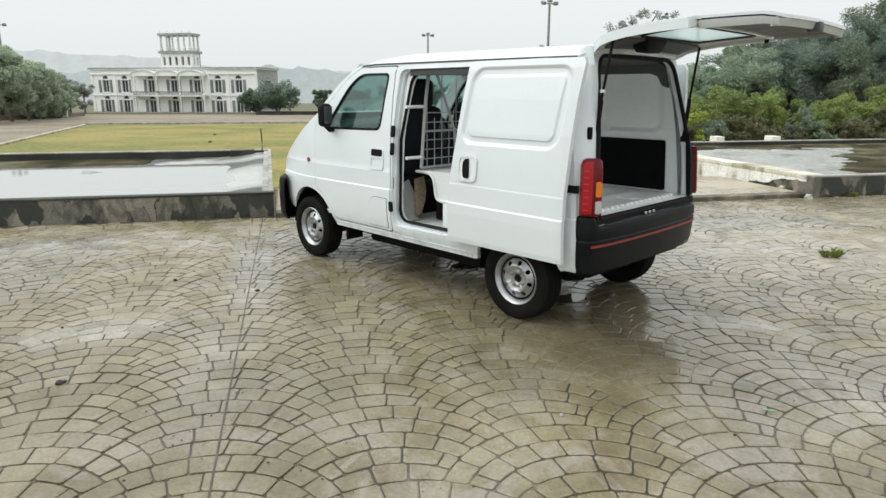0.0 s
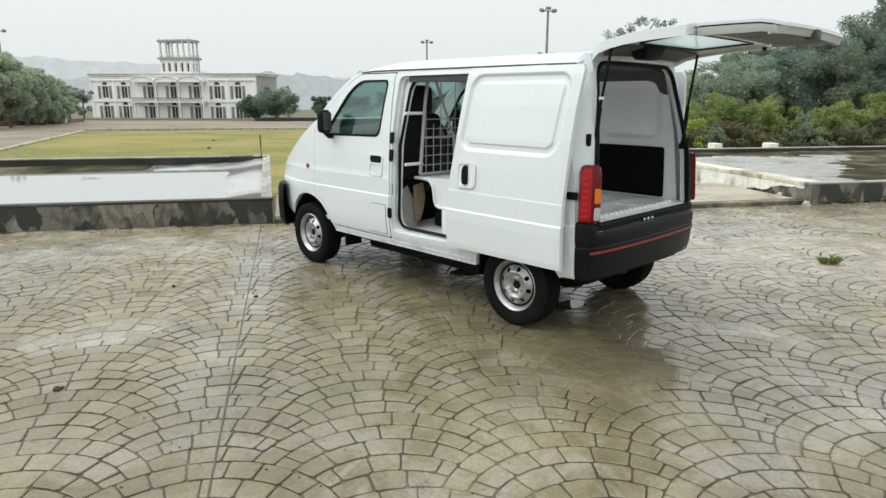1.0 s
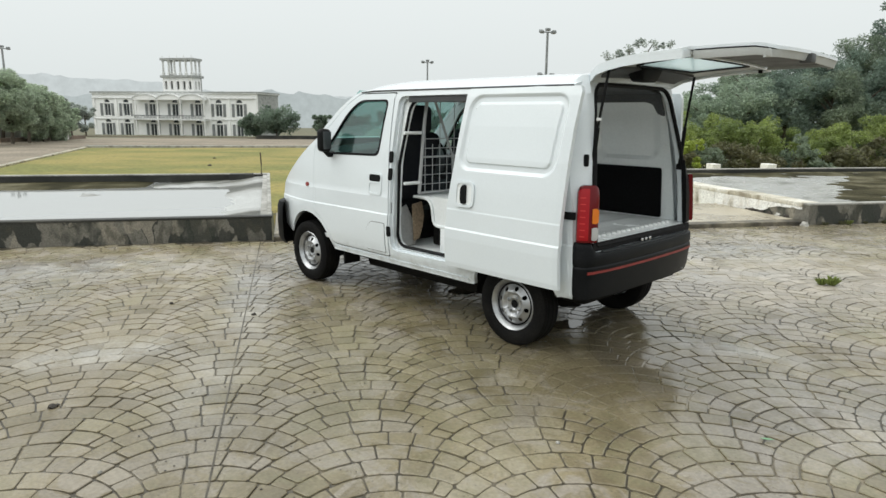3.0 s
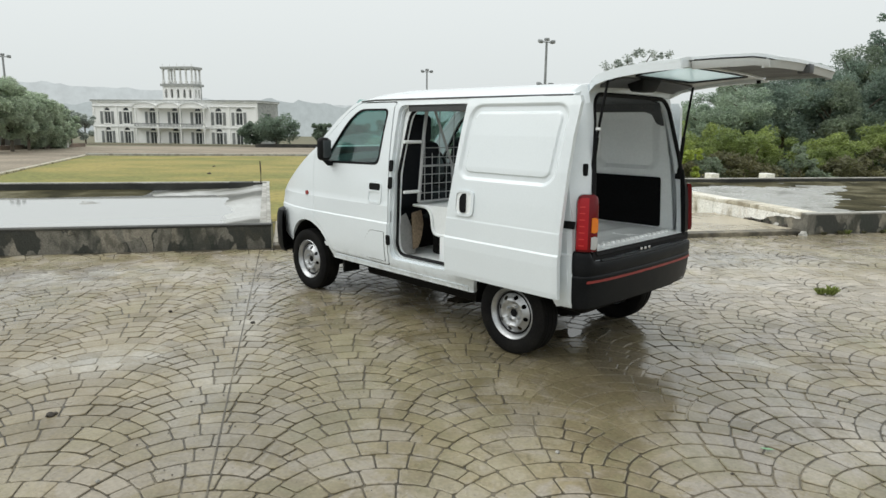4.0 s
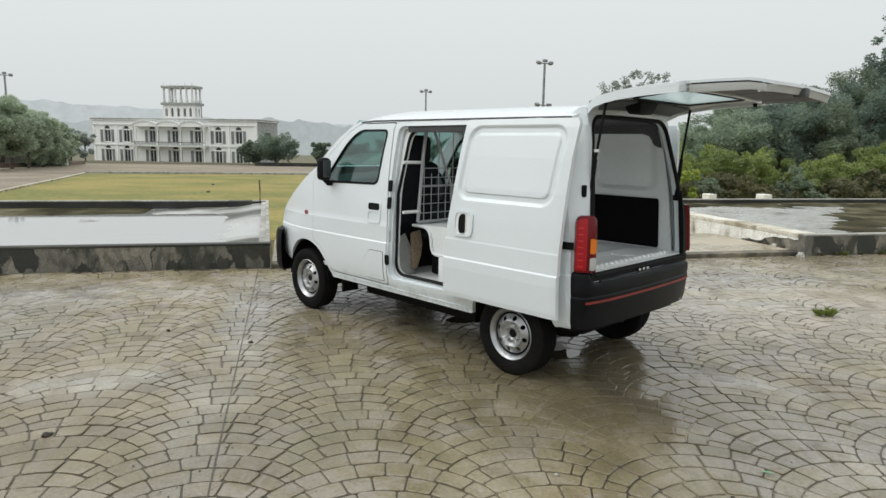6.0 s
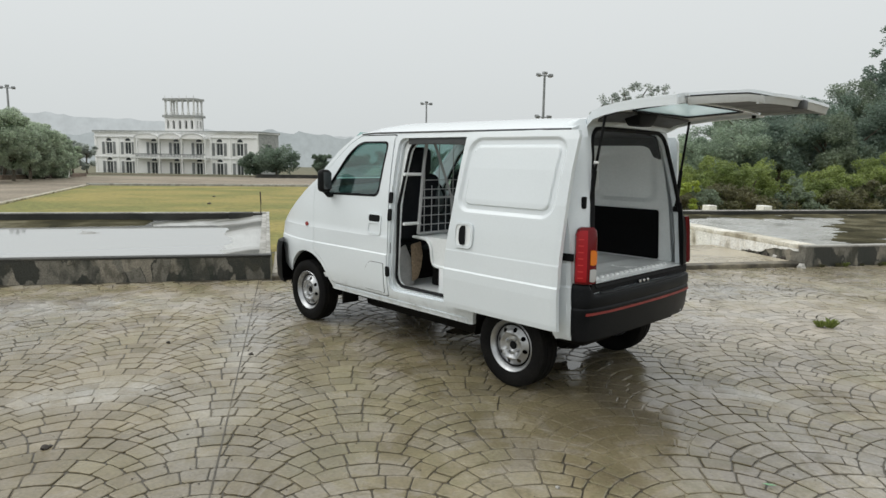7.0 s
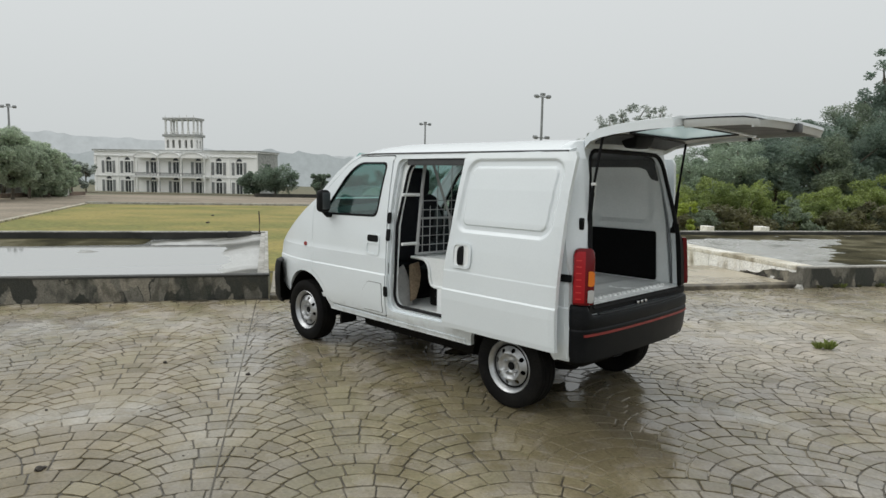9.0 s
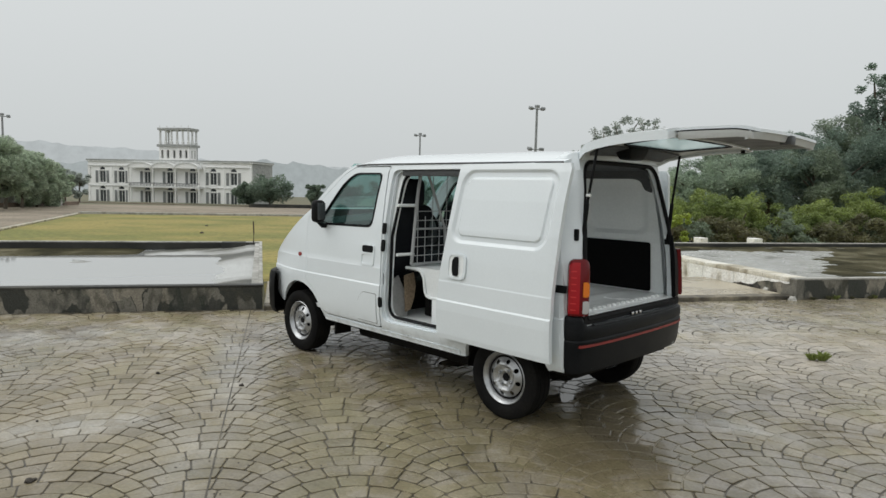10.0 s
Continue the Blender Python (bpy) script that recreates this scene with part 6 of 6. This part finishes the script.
# mist is put into both hill colours, which glow without any lamp
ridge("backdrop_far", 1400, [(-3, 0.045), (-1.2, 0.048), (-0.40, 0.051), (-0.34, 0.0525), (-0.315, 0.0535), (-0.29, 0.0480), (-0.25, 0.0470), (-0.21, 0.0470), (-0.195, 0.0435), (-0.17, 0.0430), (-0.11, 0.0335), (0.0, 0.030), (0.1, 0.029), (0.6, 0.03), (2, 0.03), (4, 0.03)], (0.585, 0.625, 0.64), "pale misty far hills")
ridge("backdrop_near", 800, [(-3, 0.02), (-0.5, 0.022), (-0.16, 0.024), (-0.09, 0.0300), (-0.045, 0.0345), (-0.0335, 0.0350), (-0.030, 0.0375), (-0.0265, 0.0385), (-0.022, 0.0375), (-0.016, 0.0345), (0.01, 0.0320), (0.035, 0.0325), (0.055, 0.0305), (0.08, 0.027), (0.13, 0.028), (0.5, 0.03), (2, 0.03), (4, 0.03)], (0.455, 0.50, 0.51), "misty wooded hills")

# trees and bushes
FAR_T = "full-crowned tree in a misty row"
k = 0
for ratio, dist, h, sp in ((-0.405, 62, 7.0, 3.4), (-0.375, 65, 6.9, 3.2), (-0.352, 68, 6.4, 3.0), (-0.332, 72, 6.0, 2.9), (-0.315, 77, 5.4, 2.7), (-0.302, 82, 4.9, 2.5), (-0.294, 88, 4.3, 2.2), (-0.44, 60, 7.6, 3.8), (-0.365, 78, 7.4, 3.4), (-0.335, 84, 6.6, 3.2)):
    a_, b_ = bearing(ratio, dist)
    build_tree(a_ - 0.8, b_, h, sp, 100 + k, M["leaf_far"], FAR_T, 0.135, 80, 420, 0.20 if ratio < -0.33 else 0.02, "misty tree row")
    k += 1
for ratio, dist, h, sp, low in ((-0.016, 98, 4.7, 4.0, 0.12), (-0.045, 100, 3.6, 2.6, 0.1), (0.052, 95, 3.5, 1.6, 0.15), (0.10, 100, 3.6, 3.0, 0.1), (0.16, 104, 4.5, 3.5, 0.1), (0.24, 100, 4.5, 3.5, 0.1)):
    a_, b_ = bearing(ratio, dist)
    build_tree(a_, b_, h, sp, 130 + k, M["leaf_field"], "low spreading tree beside the mansion", 0.16, 46, 190, low, "trees by the mansion")
    k += 1
# shrubs paled by painted mist, by the building's left end
for ratio, dist, h, sp in ((-0.272, 118, 5.0, 2.2), (-0.290, 122, 5.6, 2.4), (-0.31, 128, 6.5, 3)):
    a_, b_ = bearing(ratio, dist)
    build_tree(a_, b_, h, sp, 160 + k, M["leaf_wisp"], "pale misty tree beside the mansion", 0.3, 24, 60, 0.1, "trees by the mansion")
    k += 1
# wood on the right
WOOD = [(0.66, 40, 4.4, 2.6), (0.74, 42, 6.0, 2.6), (0.80, 40, 6.4, 3.2), (0.87, 38, 6.9, 3.2), (0.94, 37, 7.4, 3.2), (1.02, 36, 8.2, 3.2), (1.10, 35, 9.0, 3.4), (1.19, 34, 9.6, 3.4),
        (0.70, 34, 4.1, 2.4), (0.78, 33, 4.9, 2.6), (0.86, 32, 5.0, 2.6), (0.95, 31, 5.2, 2.6), (1.04, 31, 5.8, 2.8), (1.14, 30, 6.2, 2.8), (0.62, 44, 4.4, 2.6), (1.28, 32, 9.0, 3.4)]
for ratio, dist, h, sp in WOOD:
    a_, b_ = bearing(ratio, dist)
    build_tree(a_, b_, h, sp, 200 + k, M["leaf_haze"] if ratio < 0.79 else M["leaf_dark"] if k % 3 else M["leaf_mid"], "dense dark green tree in a thicket", 0.078, 60, 400, 0.05, "thicket trees")
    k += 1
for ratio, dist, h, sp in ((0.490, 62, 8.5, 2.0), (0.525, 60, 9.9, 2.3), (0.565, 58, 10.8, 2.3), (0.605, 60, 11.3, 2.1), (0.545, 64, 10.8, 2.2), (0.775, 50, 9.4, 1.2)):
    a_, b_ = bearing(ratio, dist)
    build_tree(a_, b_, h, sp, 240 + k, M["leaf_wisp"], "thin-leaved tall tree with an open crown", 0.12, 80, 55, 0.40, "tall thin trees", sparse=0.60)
    k += 1
a_, b_ = bearing(1.085, 36)
build_tree(a_, b_, 12.7, 2.3, 291, M["leaf_dark"], "tall slender tree rising out of the thicket", 0.12, 44, 90, 0.35, "thicket trees", sparse=0.8)
BUSH = [(0.60, 23.0), (0.655, 23.6), (0.71, 24.2), (0.765, 23.4), (0.82, 24.0), (0.875, 23.2), (0.93, 23.8), (0.99, 23.0), (1.05, 23.4), (1.11, 22.8), (1.18, 23.2), (1.25, 22.6)]
M["leaf_lime"] = leaf_mat("lime_green_foliage", (0.20, 0.235, 0.035), (0.13, 0.17, 0.035))
a_, b_ = bearing(0.668, 20.5)
build_bush(a_, b_, 2.3, 0.55, 390, M["leaf_lime"], "bright lime-green shrub behind the tank", "bushes behind the tank", 0.07, 18, 90)
for i, (ratio, dist) in enumerate(BUSH):
    a_, b_ = bearing(ratio, dist)
    hh = (2.5, 2.7, 2.8, 2.8, 2.5, 2.0, 1.9, 2.4, 2.8, 2.9, 2.9, 2.8)[i]
    build_bush(a_, b_, hh, 1.35, 300 + i, M["leaf_bright"], "yellow-green bush behind the tank", "bushes behind the tank", 0.058, 40, 240)
    a_, b_ = bearing(ratio + 0.03, dist - 1.5)
    build_bush(a_, b_, 1.25 + 0.2 * (i % 3), 1.1, 330 + i, M["leaf_brown"] if i % 4 != 1 else M["leaf_mid"], "low olive-brown bush behind the tank", "bushes behind the tank", 0.08, 22, 100)


# ---- small things on the terrace ----
M["weed"] = leaf_mat("weed_green", (0.13, 0.16, 0.04), (0.09, 0.10, 0.035))
M["rust"] = varied("rusty_rod", ((0.10, 0.075, 0.055), (0.05, 0.04, 0.035)), 9, 60, (0.7, 0.9), 0.3, 0.003)
M["fresh_leaf"] = mat_base("fresh_green_leaf", (0.16, 0.34, 0.18), 0.4)
M["mud"] = varied("dark_mud", ((0.055, 0.045, 0.035), (0.035, 0.03, 0.025)), 30, 120, (0.5, 0.8), 0.6, 0.01)
rng = np.random.default_rng(7)


def build_weed(a, b, size, seed, mat, label):
    r = np.random.default_rng(seed)
    t = empty("weed_tuft", PLAZA @ pose(a, b, 0.0), label, "weed")
    bm = bmesh.new()
    for k in range(70):
        an, lean = 2 * math.pi * r.random(), size * (0.3 + 0.9 * r.random())
        h = size * (0.4 + 0.8 * r.random())
        p0 = Vector((0.3 * lean * math.cos(an), 0.3 * lean * math.sin(an), -0.005))
        p1 = Vector((lean * math.cos(an), lean * math.sin(an), h))
        w = Vector((-math.sin(an), math.cos(an), 0)) * size * 0.07
        mid = (p0 + p1) / 2 + Vector((0, 0, h * 0.3))
        v = [bm.verts.new(q) for q in (p0 - w * 0.4, p0 + w * 0.4, mid + w, p1, mid - w)]
        bm.faces.new(v)
    part("blades", bm, mat, t, "", 0)
    return t


GREEN_WEED, DRY_WEED = "small green weed growing out of the paving", "dry brown weed at the foot of the tank wall"
build_weed(5.11, -3.15, 0.075, 1, M["weed"], GREEN_WEED)
build_weed(5.04, -3.11, 0.058, 2, M["weed"], GREEN_WEED)
for k in range(9):
    build_weed(7.50 + 0.24 * k + 0.07 * (k % 3), -0.19 - 0.02 * (k % 2), 0.035 + 0.008 * (k * 5 % 4), 40 + k, M["leaf_brown"] if k % 3 else M["weed"], DRY_WEED)


def build_lump(name, a, b, size, seed, mat, label, category):
    r = np.random.default_rng(seed)
    bm = bmesh.new()
    bmesh.ops.create_icosphere(bm, subdivisions=2, radius=size)
    for v in bm.verts:
        v.co *= 0.75 + 0.5 * r.random()
        v.co.z = max(v.co.z * 0.7, -size * 0.3)
    ob = obj(name, bm, mat, smooth=50)
    ob.matrix_world = PLAZA @ pose(a, b, size * 0.3, 0, 0, 40 * seed)
    return tagged(ob, label, category)


build_lump("mud_clod", -0.83, -4.48, 0.020, 3, M["mud"], "small dark clod lying on the paving", "clod")
build_lump("mud_clod", -0.81, -4.46, 0.011, 4, M["mud"], "small dark clod lying on the paving", "clod")
build_lump("pebble", 0.08, -3.07, 0.018, 5, M["mud"], "small dark pebble on the paving", "pebble")
build_lump("pebble", -0.56, -2.65, 0.016, 6, M["mud"], "small dark pebble on the paving", "pebble")
build_lump("pebble", 1.52, -5.35, 0.010, 7, M["cap"], "tiny pale pebble on the paving", "pebble")
build_lump("mud_clod", *bearing(-0.112, 31), 0.09, 11, M["mud"], "dark clod lying on the lawn", "clod").location.z += slope(bearing(-0.112, 31)[1])
build_lump("mud_clod", *bearing(-0.105, 38), 0.08, 12, M["mud"], "dark clod lying on the lawn", "clod").location.z += slope(bearing(-0.105, 38)[1])
build_lump("rubble", 7.45, -0.22, 0.06, 8, M["cap"], "pale rubble lump by the tank corner", "rubble")
build_lump("rubble", 7.38, -0.05, 0.05, 9, M["concrete"], "stained rubble lump by the tank corner", "rubble")
for i in range(16):
    build_lump("rubble", 7.625 - 0.03 * (i % 3), 0.14 + 0.06 * i, 0.026 + 0.012 * ((i * 7) % 3), 60 + i, M["mud"] if i % 5 else M["cap"], "dark broken rubble at the foot of the wall", "rubble").location.z += 0.045
for i in range(22):
    build_lump("pebble", float(rng.uniform(-3.5, 6)), float(rng.uniform(-6.0, -0.6)), float(rng.uniform(0.005, 0.011)), 20 + i, M["mud"] if i % 3 else M["cap"], "tiny pebble on the wet paving", "pebble")
cr_v, cr_f = [], []
for i in range(170):
    ca, cb, cs = float(rng.uniform(-1.6, 4.6)), float(rng.uniform(-6.6, -3.2)), float(rng.uniform(0.0025, 0.0065))
    if i % 3 == 0:
        ca, cb = float(rng.normal(0.15, 0.35)), float(rng.normal(-5.1, 0.45))
    o, m_ = len(cr_v), 5
    for k in range(m_):
        q = 2 * math.pi * k / m_ + float(rng.uniform(-0.3, 0.3))
        cr_v.append((ca + cs * float(rng.uniform(0.6, 1.5)) * math.cos(q), cb + cs * math.sin(q), 0.0015))
    cr_v.append((ca, cb, 0.0015 + 0.6 * cs))
    cr_f += [(o + k, o + (k + 1) % m_, o + m_) for k in range(m_)]
tagged(on_plaza(mesh_ob("leaf_crumbs", cr_v, cr_f, M["mud"])), "scattered dark leaf crumbs on the wet paving", "crumbs", kind="stuff")
lf = obj("fallen_leaf", sheet([(-0.03, 0), (-0.012, 0.008), (0.012, 0.008), (0.03, 0), (0.012, -0.008), (-0.012, -0.007)], [], lambda u, v: (u, v, 0.006 + 0.02 * abs(u)), (0, 0, -0.001), [0]), M["fresh_leaf"])
lf.matrix_world = PLAZA @ pose(2.48, -5.53, 0.003, 0, 0, -30)
tagged(lf, "fresh green leaf lying on the paving", "leaf")
rod = obj("iron_rod", tube([(0, 0, -0.02), (0.006, 0.0, 0.2), (-0.004, 0.0, 0.42)], [0.016, 0.014, 0.013], 7), M["rust"])
rod.matrix_world = PLAZA @ pose(-0.19, 5.95, 0.29)
tagged(rod, "thin rusty iron rod standing on the tank wall", "rod")
for ratio, dist, w in ((0.834, 17.6, 0.30), (0.722, 17.8, 0.26)):
    a_, b_ = bearing(ratio, dist)
    ob = obj("concrete_block", box(-w / 2, w / 2, -0.2, 0.2, 0, 0.85, 0.02), M["whitewash"], smooth=0)
    ob.matrix_world = PLAZA @ pose(a_, b_, slope(b_) - 0.1, 0, 0, -4)
    tagged(ob, "pale whitewashed concrete block before the bushes", "block", "concrete blocks")


# ---- paving pieces: overlapping fans of ringed stones ----
FAN_R, FAN_A, FAN_B, SKEW = 0.57, 0.713, 0.625, -0.037


ARCS = [(FAN_R - 0.125 * j, (0.57, 0.50, 0.44, 0.40, 0.38, 0.57)[j]) for j in range(6)]


def on_arc(j, q):
    top, r = ARCS[j]
    return Vector((r * math.sin(q), top - r + r * math.cos(q)))


def reach(j, sign):
    q = 0.0
    while q < 1.5:
        p = on_arc(j, sign * q)
        if any(math.hypot(p.x - cx, p.y - cy) < FAN_R for cx, cy in ((FAN_A, -FAN_B / 2 + SKEW), (-FAN_A, -FAN_B / 2 - SKEW))):
            break
        q += 0.004
    return sign * q


def inset(ring, g):
    out, n = [], len(ring)
    area = sum(ring[k - 1].x * ring[k].y - ring[k].x * ring[k - 1].y for k in range(n))
    sg = 1 if area > 0 else -1
    for k in range(n):
        d1, d2 = (ring[k] - ring[k - 1]).normalized(), (ring[(k + 1) % n] - ring[k]).normalized()
        n1, n2 = Vector((-d1.y, d1.x)) * sg, Vector((-d2.y, d2.x)) * sg
        out.append(ring[k] + (n1 + n2) * (g / max(0.45, 1 + n1.dot(n2))))
    return out


def fan_stones(seed):
    """The stones of one fan: outlines in the fan's own coordinates."""
    r_ = random.Random(seed)
    stones = []
    for j in range(5):
        lo1, hi1, lo0, hi0 = reach(j, -1), reach(j, 1), reach(j + 1, -1), reach(j + 1, 1)
        wide = ((hi1 - lo1) * ARCS[j][1] + (hi0 - lo0) * ARCS[j + 1][1]) / 2
        n = max(2, round(wide / 0.138))
        cuts = [0.0] + [(k + (0.5 if j % 2 else 0.0) + r_.uniform(-0.10, 0.10)) / n for k in range(0 if j % 2 else 1, n)] + [1.0]
        cuts = [c for k, c in enumerate(cuts) if k in (0, len(cuts) - 1) or 0.3 / n < c < 1 - 0.3 / n]
        for c0, c1 in zip(cuts, cuts[1:]):
            cm = (c0 + c1) / 2
            ring = [on_arc(j, lo1 + (hi1 - lo1) * c) for c in (c0, cm, c1)] + [on_arc(j + 1, lo0 + (hi0 - lo0) * c) for c in (c1, cm, c0)]
            stones.append(ring)
    return stones


def stone_mesh(ring, seed):
    r = random.Random(seed)
    g = r.uniform(0.0030, 0.0052)
    base = []
    flat = inset(ring, g)
    for k, p in enumerate(flat):
        if k in (1, 4):
            base.append(p)
            continue
        for q in (flat[k - 1], flat[(k + 1) % 6]):
            base.append(p + (q - p).normalized() * min(r.uniform(0.004, 0.016), 0.3 * (q - p).length))
    top = inset(base, 0.0045)
    c = sum(base, Vector((0, 0))) / len(base)
    tx, ty, h, n = r.uniform(-0.03, 0.03), r.uniform(-0.03, 0.03), r.uniform(-0.002, 0.0012), len(base)
    verts, faces = [], []
    for loop, z in ((base, -0.014), (base, -0.0022), (top, 0.0)):
        for p in loop:
            d = p - c
            verts.append((d.x, d.y, z + (h + tx * d.x + ty * d.y if z > -0.01 else 0)))
    for lev in (0, n):
        for k in range(n):
            faces.append((lev + (k + 1) % n, lev + k, lev + n + k, lev + n + (k + 1) % n))
    faces.append(tuple(reversed(range(2 * n, 3 * n))))
    return verts, faces, c


fans = []
for variant in range(4):
    fan = []
    for i, ring in enumerate(fan_stones(variant)):
        vv, ff, cc = stone_mesh(ring, variant * 100 + i)
        me = bpy.data.meshes.new("paving_stone")
        me.from_pydata(vv, [], ff)
        me.update()
        me.materials.append(M["stone"])
        fan.append((vv, ff, cc, me))
    fans.append(fan)
rest_v, rest_f = [], []
rng_s = random.Random(5)
singles = 0
for col in range(-20, 22):
    for row in range(-15, 10):
        fa = 0.67 + FAN_A * col
        fb = -5.01 + FAN_B * row + (FAN_B / 2 if col % 2 else 0) + SKEW * col
        if fb < -14.0 or fb > -0.0:
            continue
        near = -0.6 < fa < 2.4 and -6.4 < fb < -5.0
        for vv, ff, cc, me in fans[rng_s.randrange(4)]:
            x, y = fa + cc.x, fb + cc.y
            if y > -0.10:
                continue
            if near and singles < 300:
                st = new("paving_stone", me)
                st.parent = bed
                st.location = (x, y, 0)
                singles += 1
            else:
                o = len(rest_v)
                rest_v += [(p[0] + x, p[1] + y, p[2]) for p in vv]
                rest_f += [tuple(o + q for q in f) for f in ff]
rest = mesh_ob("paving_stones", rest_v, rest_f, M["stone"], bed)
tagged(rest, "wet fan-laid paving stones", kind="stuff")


def ragged_disc(ra, rb, seed):
    n = 40
    verts, faces = [(0, 0, 0)], []
    for f in (0.5, 1.0):
        for k in range(n):
            q = 2 * math.pi * k / n
            w = 1 + 0.30 * noise.noise((2.2 * math.cos(q) + seed, 2.2 * math.sin(q), seed)) + 0.2 * noise.noise((7 * math.cos(q), 7 * math.sin(q) + seed, 1))
            verts.append((ra * f * w * math.cos(q), rb * f * w * math.sin(q), 0.0))
    for k in range(n):
        faces.append((0, 1 + k, 1 + (k + 1) % n))
        faces.append((1 + k, 1 + n + k, 1 + n + (k + 1) % n, 1 + (k + 1) % n))
    return verts, faces


def build_silt(a, b, ra, rb, turn, seed):
    """Silt that fills the joints nearly up to the stones' tops."""
    ob = mesh_ob("silt", *ragged_disc(ra, rb, seed), M["stone"])
    ob.matrix_world = PLAZA @ pose(a, b, -0.0045, 0, 0, turn)
    return tagged(ob, "wet brown silt lying in the paving joints", "silt", kind="stuff")


for k, (a_, b_, ra_, rb_, turn_) in enumerate(((2.05, -4.65, 0.6, 0.55, 0), (2.6, -3.9, 0.5, 0.35, 0), (-0.85, -3.6, 0.5, 0.22, 12), (-1.7, -1.35, 1.2, 0.3, 4), (4.9, -1.5, 1.6, 0.5, -4), (3.06, -4.37, 0.5, 0.16, -43), (4.6, -2.7, 1.2, 0.35, -8), (5.6, -2.2, 1.5, 0.45, -5), (5.9, -3.1, 1.3, 0.4, -8), (4.3, -1.0, 1.5, 0.4, -3), (7.3, -1.7, 1.6, 0.6, -4), (-1.0, -0.7, 1.6, 0.35, 3), (-2.4, -2.2, 1.1, 0.25, 6))):
    build_silt(a_, b_, ra_, rb_, turn_, 3.7 * k)
M["puddle"] = mat_base("clear_shallow_water", (0.085, 0.07, 0.045), 0.03, 0.0, 0.5)
for k, (a_, b_, ra_, rb_, turn_) in enumerate(((2.64, -3.22, 0.24, 0.11, 15), (2.27, -3.73, 0.15, 0.085, 15), (1.84, -2.66, 0.22, 0.10, 40))):
    pud = mesh_ob("puddle", *ragged_disc(ra_, rb_, 31.3 + 5.1 * k), M["puddle"])
    pud.matrix_world = PLAZA @ pose(a_, b_, 0.0025, 0, 0, turn_)
    tagged(pud, "shallow clear rainwater puddle under the van", "puddle")
part("control_joint", box(0.010, 0.018, -12, -0.02, -0.02, 0.0022), M["joint"], bed, "straight sawn joint", 0)
